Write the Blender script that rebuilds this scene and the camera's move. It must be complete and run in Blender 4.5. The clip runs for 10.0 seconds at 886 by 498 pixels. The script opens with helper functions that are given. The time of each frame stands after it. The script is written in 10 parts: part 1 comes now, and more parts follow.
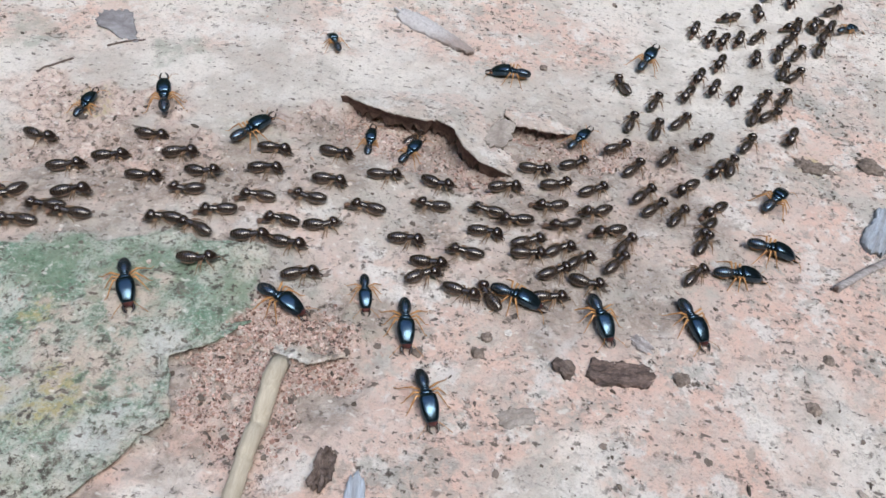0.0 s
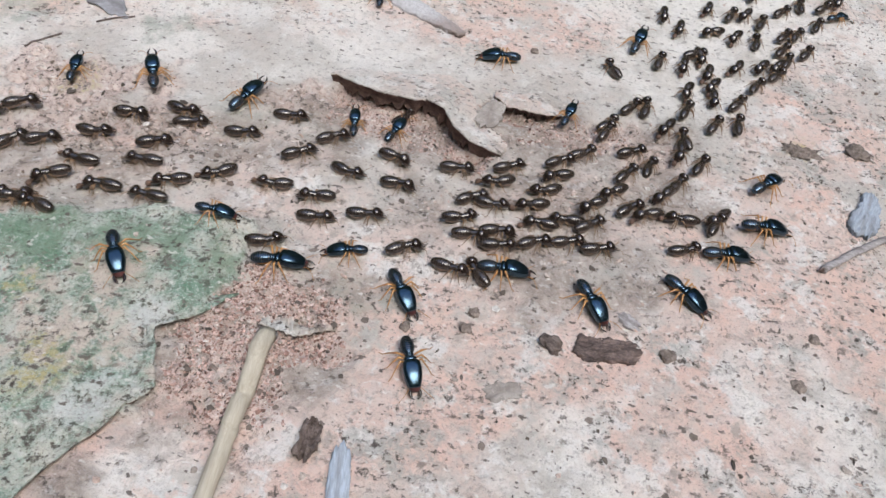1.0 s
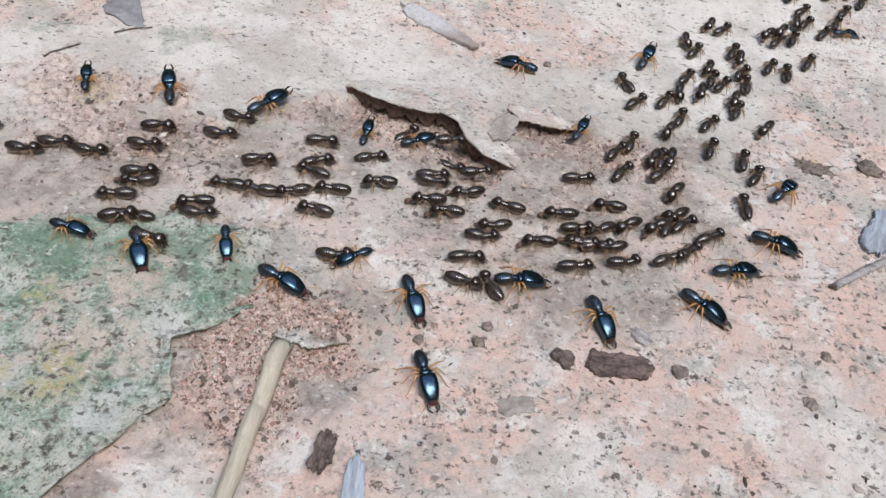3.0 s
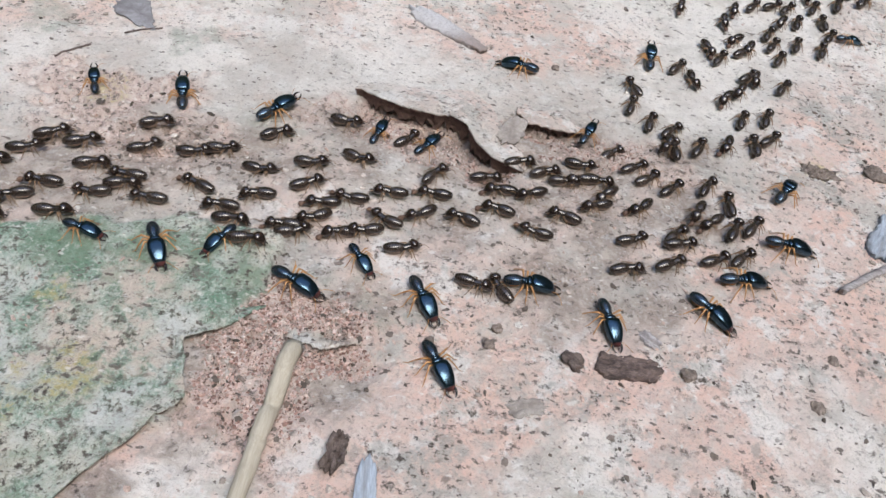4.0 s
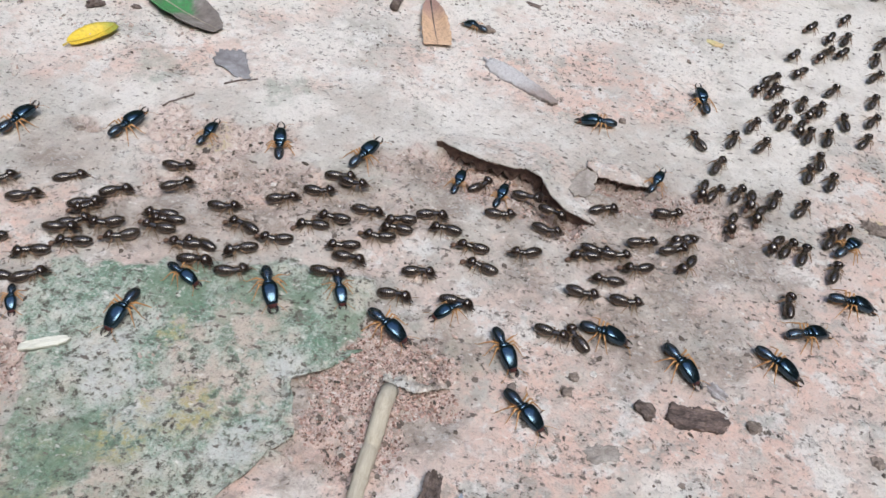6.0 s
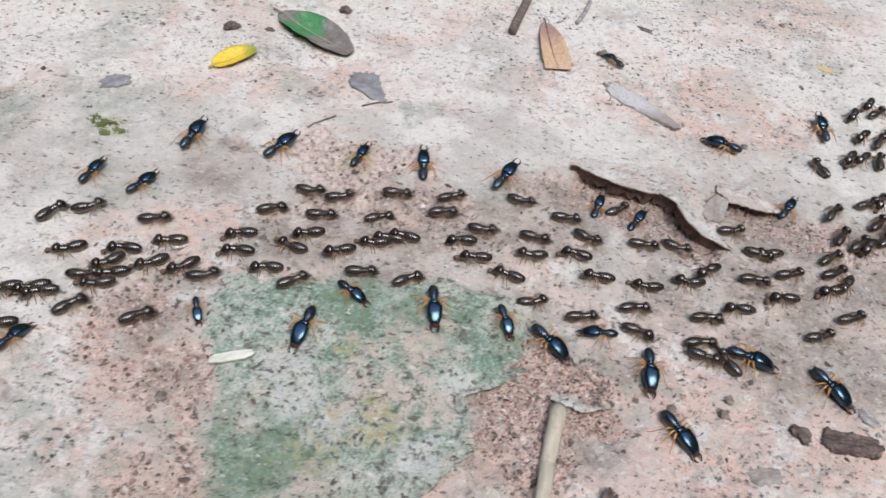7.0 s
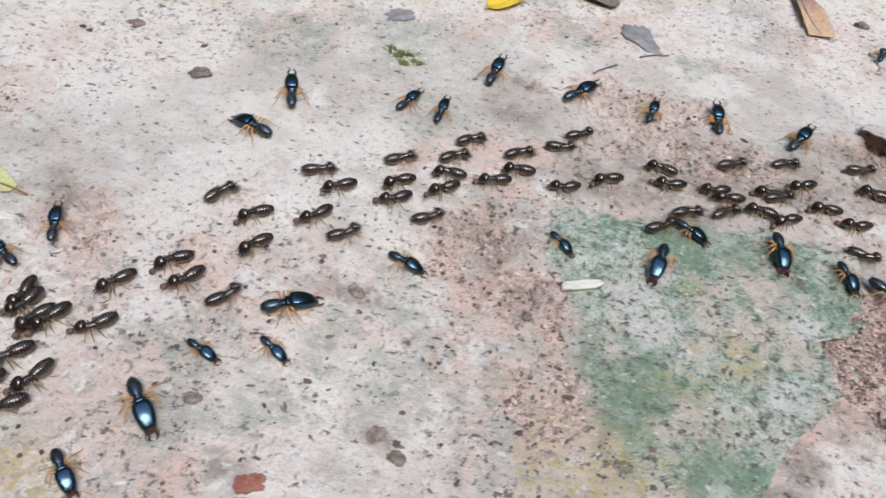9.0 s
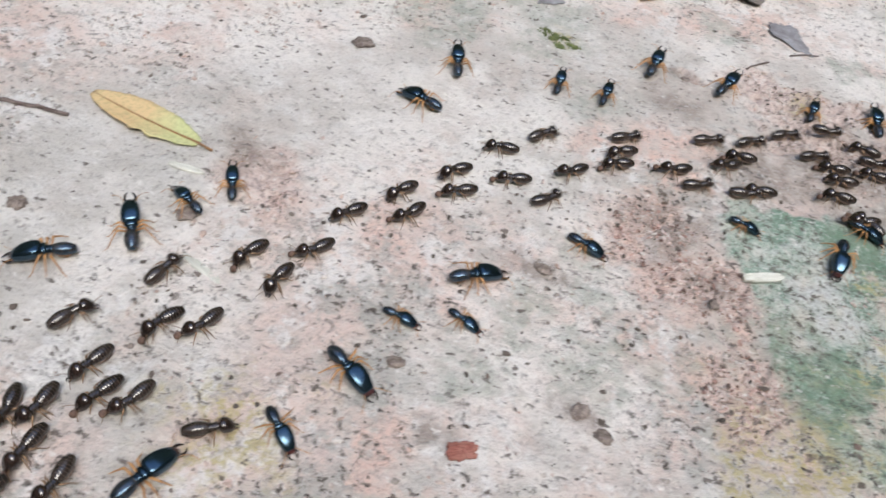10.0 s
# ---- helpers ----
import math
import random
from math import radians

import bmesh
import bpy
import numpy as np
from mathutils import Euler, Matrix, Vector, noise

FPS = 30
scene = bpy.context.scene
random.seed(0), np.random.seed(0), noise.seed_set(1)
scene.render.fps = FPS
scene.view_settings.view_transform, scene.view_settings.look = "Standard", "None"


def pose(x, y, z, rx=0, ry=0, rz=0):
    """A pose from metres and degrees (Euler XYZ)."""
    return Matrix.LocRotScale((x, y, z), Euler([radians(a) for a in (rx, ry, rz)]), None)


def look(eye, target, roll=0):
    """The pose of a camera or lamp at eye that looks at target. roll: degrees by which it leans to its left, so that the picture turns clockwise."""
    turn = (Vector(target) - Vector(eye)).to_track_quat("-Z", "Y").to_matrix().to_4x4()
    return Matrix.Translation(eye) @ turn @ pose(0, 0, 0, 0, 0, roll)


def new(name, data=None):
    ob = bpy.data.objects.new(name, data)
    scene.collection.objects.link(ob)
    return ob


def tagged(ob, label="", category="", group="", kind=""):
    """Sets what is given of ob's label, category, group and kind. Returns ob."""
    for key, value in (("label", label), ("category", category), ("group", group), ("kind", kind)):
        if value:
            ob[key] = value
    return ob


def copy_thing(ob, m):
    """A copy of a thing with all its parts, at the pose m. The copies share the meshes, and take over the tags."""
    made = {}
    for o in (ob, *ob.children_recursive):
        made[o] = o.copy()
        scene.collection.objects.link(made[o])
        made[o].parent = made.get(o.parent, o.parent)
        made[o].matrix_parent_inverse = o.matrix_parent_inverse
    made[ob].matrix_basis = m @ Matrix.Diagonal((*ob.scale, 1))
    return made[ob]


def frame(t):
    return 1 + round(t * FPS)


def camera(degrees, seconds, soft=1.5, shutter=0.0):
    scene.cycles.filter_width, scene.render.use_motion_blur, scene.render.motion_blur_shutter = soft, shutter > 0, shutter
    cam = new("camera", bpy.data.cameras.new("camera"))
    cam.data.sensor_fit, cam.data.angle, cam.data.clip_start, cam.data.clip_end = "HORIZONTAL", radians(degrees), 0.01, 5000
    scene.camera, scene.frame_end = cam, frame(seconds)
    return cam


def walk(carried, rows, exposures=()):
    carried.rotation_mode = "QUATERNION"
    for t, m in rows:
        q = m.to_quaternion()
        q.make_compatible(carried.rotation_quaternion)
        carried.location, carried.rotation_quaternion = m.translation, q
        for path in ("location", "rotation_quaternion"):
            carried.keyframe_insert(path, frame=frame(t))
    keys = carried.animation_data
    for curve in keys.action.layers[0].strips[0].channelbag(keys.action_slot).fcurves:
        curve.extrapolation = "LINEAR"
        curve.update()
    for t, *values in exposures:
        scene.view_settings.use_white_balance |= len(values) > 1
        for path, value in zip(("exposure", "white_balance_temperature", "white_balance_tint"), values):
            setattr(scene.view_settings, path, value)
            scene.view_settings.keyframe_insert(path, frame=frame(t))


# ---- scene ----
cam = camera(62.0, 10.0, soft=1.5, shutter=0.35)
PATH = [
    (0, (0.00207, 0.08308, 0.10574), (0.00448, 0.14880, 0.03041), 8.85),
    (0.5, (0.00393, 0.08176, 0.10426), (0.00668, 0.14754, 0.02899), 9.51),
    (1, (0.00309, 0.08009, 0.10315), (0.00670, 0.14575, 0.02781), 10.20),
    (1.5, (0.00167, 0.08064, 0.10429), (0.00509, 0.14643, 0.02906), 10.08),
    (2, (0.00197, 0.08041, 0.10460), (0.00484, 0.14607, 0.02923), 9.85),
    (2.5, (0.00215, 0.08047, 0.10442), (0.00487, 0.14644, 0.02932), 9.98),
    (4, (-0.00075, 0.07993, 0.10493), (0.00218, 0.14623, 0.03012), 10.73),
    (4.5, (-0.00042, 0.07890, 0.10444), (0.00248, 0.14534, 0.02976), 11.08),
    (5, (-0.00076, 0.07834, 0.10520), (0.00312, 0.14436, 0.03019), 12.45),
    (5.1, (-0.00575, 0.07827, 0.10964), (-0.00161, 0.14464, 0.03496), 12.57),
    (5.2, (-0.00851, 0.07704, 0.11396), (-0.00579, 0.14377, 0.03953), 11.75),
    (6.3, (-0.01569, 0.07785, 0.11937), (-0.01727, 0.14464, 0.04496), 9.41),
    (6.5, (-0.02266, 0.07920, 0.12155), (-0.02373, 0.14545, 0.04666), 9.37),
    (7, (-0.03971, 0.07151, 0.12138), (-0.04417, 0.13823, 0.04703), 8.65),
    (7.5, (-0.05271, 0.06726, 0.11823), (-0.05641, 0.13354, 0.04345), 9.60),
    (8, (-0.07073, 0.06124, 0.11689), (-0.07619, 0.12708, 0.04182), 9.72),
    (8.5, (-0.08379, 0.05508, 0.11297), (-0.09013, 0.12095, 0.03799), 10.20),
    (9, (-0.09749, 0.04995, 0.10722), (-0.10513, 0.11492, 0.03159), 10.92),
    (9.5, (-0.10995, 0.04509, 0.10336), (-0.11861, 0.11035, 0.02808), 12.02),
    (10, (-0.12569, 0.03893, 0.09856), (-0.13515, 0.10359, 0.02288), 13.41),
]
walk(cam, [(t, look(eye, target, roll)) for t, eye, target, roll in PATH], [(0, 1.43, 6620, 9), (10, 1.43, 6620, 9)])

# ---- world, sun, exposure ----
world = bpy.data.worlds.new("sky")
scene.world = world
world.use_nodes = True
wt = world.node_tree
sky = wt.nodes.new("ShaderNodeTexSky")
sky.sky_type = "NISHITA"
sky.sun_disc = False
sky.sun_elevation, sky.sun_rotation = radians(58), radians(150)
sky.air_density, sky.dust_density = 1.0, 1.2
wt.links.new(sky.outputs[0], wt.nodes["Background"].inputs[0])
wt.nodes["Background"].inputs[1].default_value = 0.17
sun_data = bpy.data.lights.new("sun", "SUN")
sun_data.energy, sun_data.angle, sun_data.color = 1.5, radians(36), (1.0, 0.96, 0.88)
sun = new("sun", sun_data)
sun.matrix_basis = look((0.3, -0.4, 1.0), (0, 0.05, 0))

MM = 0.001


# ---- smooth random fields over the ground, in millimetres ----
def lattice(ix, iy, seed):
    n = (ix * 374761393 + iy * 668265263 + seed * 974634721) & 0x7FFFFFFF
    n = ((n ^ (n >> 13)) * 1274126177) & 0x7FFFFFFF
    return ((n ^ (n >> 16)) & 0xFFFF) / 65535.0


def field(x, y, size, seed):
    """Smooth noise from -1 to 1 with lumps of that size."""
    x, y = np.asarray(x, float) / size, np.asarray(y, float) / size
    ix, iy = np.floor(x).astype(np.int64), np.floor(y).astype(np.int64)
    fx, fy = x - ix, y - iy
    fx, fy = fx * fx * (3 - 2 * fx), fy * fy * (3 - 2 * fy)
    a, b = lattice(ix, iy, seed), lattice(ix + 1, iy, seed)
    c, d = lattice(ix, iy + 1, seed), lattice(ix + 1, iy + 1, seed)
    return 2 * ((a * (1 - fx) + b * fx) * (1 - fy) + (c * (1 - fx) + d * fx) * fy) - 1


def rough(x, y, size, seed):
    return field(x, y, size, seed) + 0.5 * field(x, y, size / 2.1, seed + 7) + 0.25 * field(x, y, size / 4.3, seed + 13)


def ramp(v, a, b):
    u = np.clip((v - a) / (b - a), 0, 1)
    return u * u * (3 - 2 * u)


def along(x, y, line):
    """Distance to a broken line, the share of the way along it, and the side (+ is left)."""
    best, share, side = np.full(np.shape(x), 1e9), np.zeros(np.shape(x)), np.zeros(np.shape(x))
    for k, ((ax, ay), (bx, by)) in enumerate(zip(line, line[1:])):
        ux, uy = bx - ax, by - ay
        w = np.clip(((x - ax) * ux + (y - ay) * uy) / (ux * ux + uy * uy), 0, 1)
        px, py = x - ax - w * ux, y - ay - w * uy
        dist = np.hypot(px, py)
        near = dist < best
        best = np.where(near, dist, best)
        share = np.where(near, (k + w) / (len(line) - 1), share)
        side = np.where(near, ux * py - uy * px, side)
    return best, share, side


def inside(x, y, outline):
    """Signed distance to a closed outline, positive within."""
    dist, _, _ = along(x, y, outline + outline[:1])
    odd = np.zeros(np.shape(x), bool)
    for (ax, ay), (bx, by) in zip(outline, outline[1:] + outline[:1]):
        cross = (ay > y) != (by > y)
        odd ^= cross & (x < (bx - ax) * (y - ay) / (by - ay + 1e-12) + ax)
    return np.where(odd, dist, -dist)


TRAIL = [(-320, -80), (-208, 80), (-204, 96), (-196, 118), (-182, 139), (-164, 162), (-130, 188), (-90, 204), (-62, 209), (-31, 214), (2, 216), (29, 217), (50, 225), (64, 239), (75, 259), (90, 289), (114, 327), (240, 520)]
CRUST = [(-88, 160), (-67, 165), (-50, 169), (-34, 172), (-28, 169), (-25, 155), (-30, 149), (-37, 145), (-35, 140), (-33, 134), (-37, 129), (-44, 121), (-50, 108), (-73, 108), (-78, 122), (-82, 135), (-89, 146)]
LIP = [(-21, 215), (-16, 213), (-8, 210), (0, 209), (5, 208), (7, 203), (11, 199), (18, 197)]
LIP_TWO = [(16, 217), (19, 213), (25, 212), (32, 213.5)]
RUBBLE = (-22, 149, 15, 8)


# Brown dirt spots; those by the clay lip and crust rim paint shade.
DIRT_SHADE = ((-180, 130, 9), (-109, 101, 4), (-128, 89, 4), (-103, 200, 5), (-100, 148, 11), (-120, 126, 6), (-27, 207, 4), (54, 198, 9), (59, 187, 8), (44, 165, 7), (-9, 158, 7), (24, 159, 7), (-34, 146, 5), (26, 208, 16), (27, 187, 15), (24, 169, 13), (33, 164, 10), (-44, 191, 18), (-62, 176, 17), (-80, 178, 15), (-33, 188, 14), (4, 205, 16), (-22, 148, 11), (-14, 140, 9), (-32, 132, 8), (-92, 138, 9), (-40, 119, 6), (-46, 109, 7), (-30, 139, 6), (-33, 128, 6), (-27, 150, 7), (-14, 150, 8), (-14, 194, 14), (-20, 204, 15), (8, 203, 14), (-70, 160, 9), (-31, 166, 10), (30, 204, 14), (5, 180, 12), (40, 178, 12), (48, 196, 12), (-100, 190, 12), (-84, 157, 7), (54, 212, 11))


def dirt_shade_at(x, y):
    """Brown soil trodden in where the column crowds; painted shade at lip and rim."""
    v = np.zeros(np.shape(x))
    for cx, cy, r in DIRT_SHADE:
        v = np.maximum(v, 1 - ramp(np.hypot((x - cx) / r, (y - cy) / (0.7 * r)) + 0.5 * rough(x, y, 0.6 * r, 91), 0.3, 1.3))
    return v


def covers(x, y):
    """How much green crust, worn trail and crumbly soil there is at a place."""
    wob = 2.2 * rough(x, y, 9, 3) + 0.8 * rough(x, y, 2.4, 5)
    green = ramp(inside(x, y, CRUST) + wob, -0.6, 0.6)
    dist, _, _ = along(x, y, TRAIL)
    trail = 1 - ramp(dist + 4 * rough(x, y, 14, 11), 13, 24)
    cx, cy, rx, ry = RUBBLE
    soil = 1 - ramp(np.hypot((x - cx) / rx, (y - cy) / ry) + 0.35 * rough(x, y, 6, 21), 0.7, 1.25)
    for cx, cy, rx, ry in ((-93, 138, 13, 12), (-82, 118, 8, 10), (2, 202, 22, 7), (34, 207, 16, 6), (-20, 136, 9, 10), (-75, 205, 24, 9), (-58, 192, 26, 9), (-28, 206, 14, 7), (44, 208, 14, 8), (-172, 126, 10, 9), (-29, 141, 8, 9), (-100, 147, 11, 6), (-12, 146, 7, 5), (-70, 192, 18, 9), (-100, 148, 11, 8), (-102, 201, 4, 3), (-100, 145, 11, 9), (-100, 200, 5, 2), (-76, 192, 11, 10), (-23, 155, 9, 8)):
        soil = np.maximum(soil, 0.8 * (1 - ramp(np.hypot((x - cx) / rx, (y - cy) / ry) + 0.45 * rough(x, y, 6, 23), 0.5, 1.2)))
    for line, reach in ((LIP, 10.0), (LIP_TWO, 5.0)):
        dist, share, side = along(x, y, line)
        ends = ramp(share, 0.0, 0.08) * (1 - ramp(share, 0.93, 1.0))
        soil = np.maximum(soil, ends * np.where(side < 0, 1 - ramp(dist + 2.5 * rough(x, y, 4, 27), 0.55 * reach, reach), 1 - ramp(dist, 2, 6)))
    return green, trail * (1 - green), soil * (1 - green)


YELLOW_SPOTS = ((-52, 136, 7), (-61, 128, 4), (-72, 107, 14), (-154, 79, 10), (88, 215, 4), (-132, 199, 4), (-72, 203, 5), (-60, 150, 3))
GREEN_SPOTS = ((-112, 130, 8), (-108, 111, 9), (-128, 101, 8), (-94, 115, 7), (-120, 115, 7), (-37, 198, 9), (-139, 205, 14), (-10, 156, 7), (-150, 235, 12), (-110, 275, 14), (-120, 178, 7), (-96, 226, 7), (-25, 158, 8), (-160, 195, 14), (-62, 225, 7), (-77, 117, 12), (-68, 124, 9), (-81, 129, 7), (-54, 112, 9), (-62, 161, 8), (-50, 162, 7), (-40, 160, 6))
PALE_SPOTS = ((58, 250, 22), (75, 272, 26), (95, 300, 32), (45, 268, 22), (110, 270, 18), (-115, 103, 14), (-155, 149, 11), (-105, 108, 9), (-162, 133, 14), (-94, 208, 11), (-63, 236, 9), (-125, 228, 12), (-113, 129, 11), (-86, 248, 9), (-107, 103, 12), (-122, 112, 10), (-20, 232, 16), (-60, 219, 12), (-71, 144, 5), (-66, 137, 5), (-61, 131, 5), (-41, 132, 5), (-38, 148, 5), (-118, 104, 16), (-150, 160, 14), (80, 270, 16), (66, 238, 12), (70, 143, 12), (-95, 218, 10), (-30, 120, 9), (-185, 100, 14), (30, 130, 12), (-155, 222, 40), (-120, 232, 18), (-95, 285, 50), (0, 285, 45), (-20, 245, 14), (-200, 180, 40), (-60, 246, 18), (-178, 100, 22), (-130, 150, 20))
RED_SPOTS = ((-103, 169, 11), (-108, 117, 13), (-82, 117, 13), (-147, 192, 11), (-145, 167, 11), (-96, 192, 11), (-187, 173, 9), (-131, 85, 8), (-92, 136, 10), (-121, 166, 7), (-85, 216, 12), (9, 230, 16), (-18, 261, 16), (-113, 219, 11), (-103, 134, 12), (-117, 114, 14), (-100, 218, 9), (-51, 227, 11), (-118, 130, 9), (-104, 150, 9), (-128, 117, 7), (-98, 118, 9), (-150, 122, 8), (-140, 190, 11), (-172, 186, 12), (-188, 142, 9), (-112, 212, 9), (-160, 210, 9), (-85, 240, 9), (-70, 262, 12), (-46, 153, 8), (-50, 139, 9), (-42, 141, 6), (-57, 148, 5), (-60, 118, 6), (-94, 136, 10), (-110, 116, 12), (22, 226, 12), (-100, 174, 13), (-174, 124, 8), (10, 140, 13), (40, 142, 14), (40, 240, 20), (-8, 235, 12), (-60, 188, 10), (-83, 112, 7), (55, 150, 10), (-26, 126, 13), (2, 148, 16), (25, 148, 18), (-12, 118, 16), (14, 222, 12), (34, 222, 12), (30, 250, 24), (-5, 258, 20), (92, 222, 16), (86, 190, 16), (66, 172, 14), (90, 165, 18), (55, 140, 16))


def stains(x, y):
    """Yellow lichen, green film, bleached and reddish blotches; wide pale ones brighten the far ground."""
    layers = []
    for seed, spots in enumerate((YELLOW_SPOTS, GREEN_SPOTS, PALE_SPOTS, RED_SPOTS)):
        v = np.zeros(np.shape(x))
        for cx, cy, r in spots:
            v = np.maximum(v, 1 - ramp(np.hypot(x - cx, y - cy) / r + 0.55 * rough(x, y, 0.5 * r, 81 + seed), 0.35, 1.25))
        layers.append(v)
    return layers


def height(x, y):
    """The ground's height in millimetres."""
    x, y = np.asarray(x, float), np.asarray(y, float)
    green, trail, soil = covers(x, y)
    z = 0.5 * field(x, y, 46, 1) + 0.25 * field(x, y, 17, 2)
    calm = 1 - 0.75 * trail
    z = z + calm * (0.30 * rough(x, y, 6, 31) + 0.24 * rough(x, y, 2.0, 33)) + 0.05 * field(x, y, 0.9, 35)
    z = z + soil * (0.9 * rough(x, y, 4.2, 41) + 0.65 * rough(x, y, 1.7, 43) - 1.3 * ramp(rough(x, y, 3.2, 45), 0.15, 0.8))
    z = z + green * (0.35 + 1.15 * ramp(x - 0.6 * (y - 140), -72, -42) + 0.2 * rough(x, y, 4, 51) + 0.14 * rough(x, y, 1.5, 53))
    for line, depth, reach in ((LIP, 3.4, 10.0), (LIP_TWO, 2.0, 5.0)):
        dist, share, side = along(x, y, line)
        ends = ramp(share, 0.0, 0.12) * (1 - ramp(share, 0.9, 1.0))
        front = np.where(side < 0, 1 - ramp(dist, 0.5, reach), 1 - ramp(dist, 0.0, 5.0))
        z = z - depth * ends * front * (1 + 0.25 * rough(x, y, 2.6, 61))
        back = np.where(side > 0, (1 - ramp(dist, 3.0, 22.0)) * ramp(dist, 1.0, 5.0), 0)
        z = z + 0.9 * ends * back
    return z


def spread(low, high, step, far):
    """Even steps from low to high, then growing ones as far out."""
    mid = list(np.arange(low, high + step / 2, step))
    out, grow = [], step
    while not out or out[-1] < far:
        grow *= 1.35
        out.append((out[-1] if out else 0) + grow)
    return np.array([low - v for v in out[::-1]] + mid + [high + v for v in out])


GRID_X, GRID_Y = spread(-250, 135, 0.6, 20000), spread(40, 320, 0.6, 20000)
GRID = np.meshgrid(GRID_X, GRID_Y)
GRID_Z = height(*GRID)


def ground_at(x, y):
    """The height of the ground sheet at one place, in millimetres."""
    i, j = int(np.searchsorted(GRID_X, x)) - 1, int(np.searchsorted(GRID_Y, y)) - 1
    u = (x - GRID_X[i]) / (GRID_X[i + 1] - GRID_X[i])
    v = (y - GRID_Y[j]) / (GRID_Y[j + 1] - GRID_Y[j])
    low = GRID_Z[j, i] * (1 - u) + GRID_Z[j, i + 1] * u
    return float(low * (1 - v) + (GRID_Z[j + 1, i] * (1 - u) + GRID_Z[j + 1, i + 1] * u) * v)


# ---- node materials ----
def material(name):
    mat = bpy.data.materials.new(name)
    mat.use_nodes = True
    return mat, mat.node_tree.nodes, mat.node_tree.links, mat.node_tree.nodes["Principled BSDF"]


def noise_node(nodes, links, coord, scale, detail=6.0, rough_=0.6):
    n = nodes.new("ShaderNodeTexNoise")
    n.inputs["Scale"].default_value, n.inputs["Detail"].default_value, n.inputs["Roughness"].default_value = scale, detail, rough_
    links.new(coord, n.inputs["Vector"])
    return n.outputs["Fac"]


def ramp_node(nodes, links, source, stops):
    r = nodes.new("ShaderNodeValToRGB")
    while len(r.color_ramp.elements) < len(stops):
        r.color_ramp.elements.new(0.5)
    for e, (at, col) in zip(r.color_ramp.elements, stops):
        e.position, e.color = at, (*col, 1) if len(col) == 3 else col
    links.new(source, r.inputs["Fac"])
    return r.outputs["Color"]


def mixed(nodes, links, fac, a, b, blend="MIX"):
    m = nodes.new("ShaderNodeMix")
    m.data_type, m.blend_type = "RGBA", blend
    for value, slot in ((fac, 0), (a, 6), (b, 7)):
        if isinstance(value, (int, float)):
            m.inputs[slot].default_value = value
        elif isinstance(value, tuple):
            m.inputs[slot].default_value = (*value, 1)
        else:
            links.new(value, m.inputs[slot])
    return m.outputs[2]


def maths(nodes, links, op, a, b):
    m = nodes.new("ShaderNodeMath")
    m.operation = op
    for slot, value in enumerate((a, b)):
        if isinstance(value, (int, float)):
            m.inputs[slot].default_value = value
        else:
            links.new(value, m.inputs[slot])
    return m.outputs[0]


def bumped(nodes, links, bsdf, source, strength, distance):
    b = nodes.new("ShaderNodeBump")
    b.inputs["Strength"].default_value, b.inputs["Distance"].default_value = strength, distance
    links.new(source, b.inputs["Height"])
    links.new(b.outputs["Normal"], bsdf.inputs["Normal"])


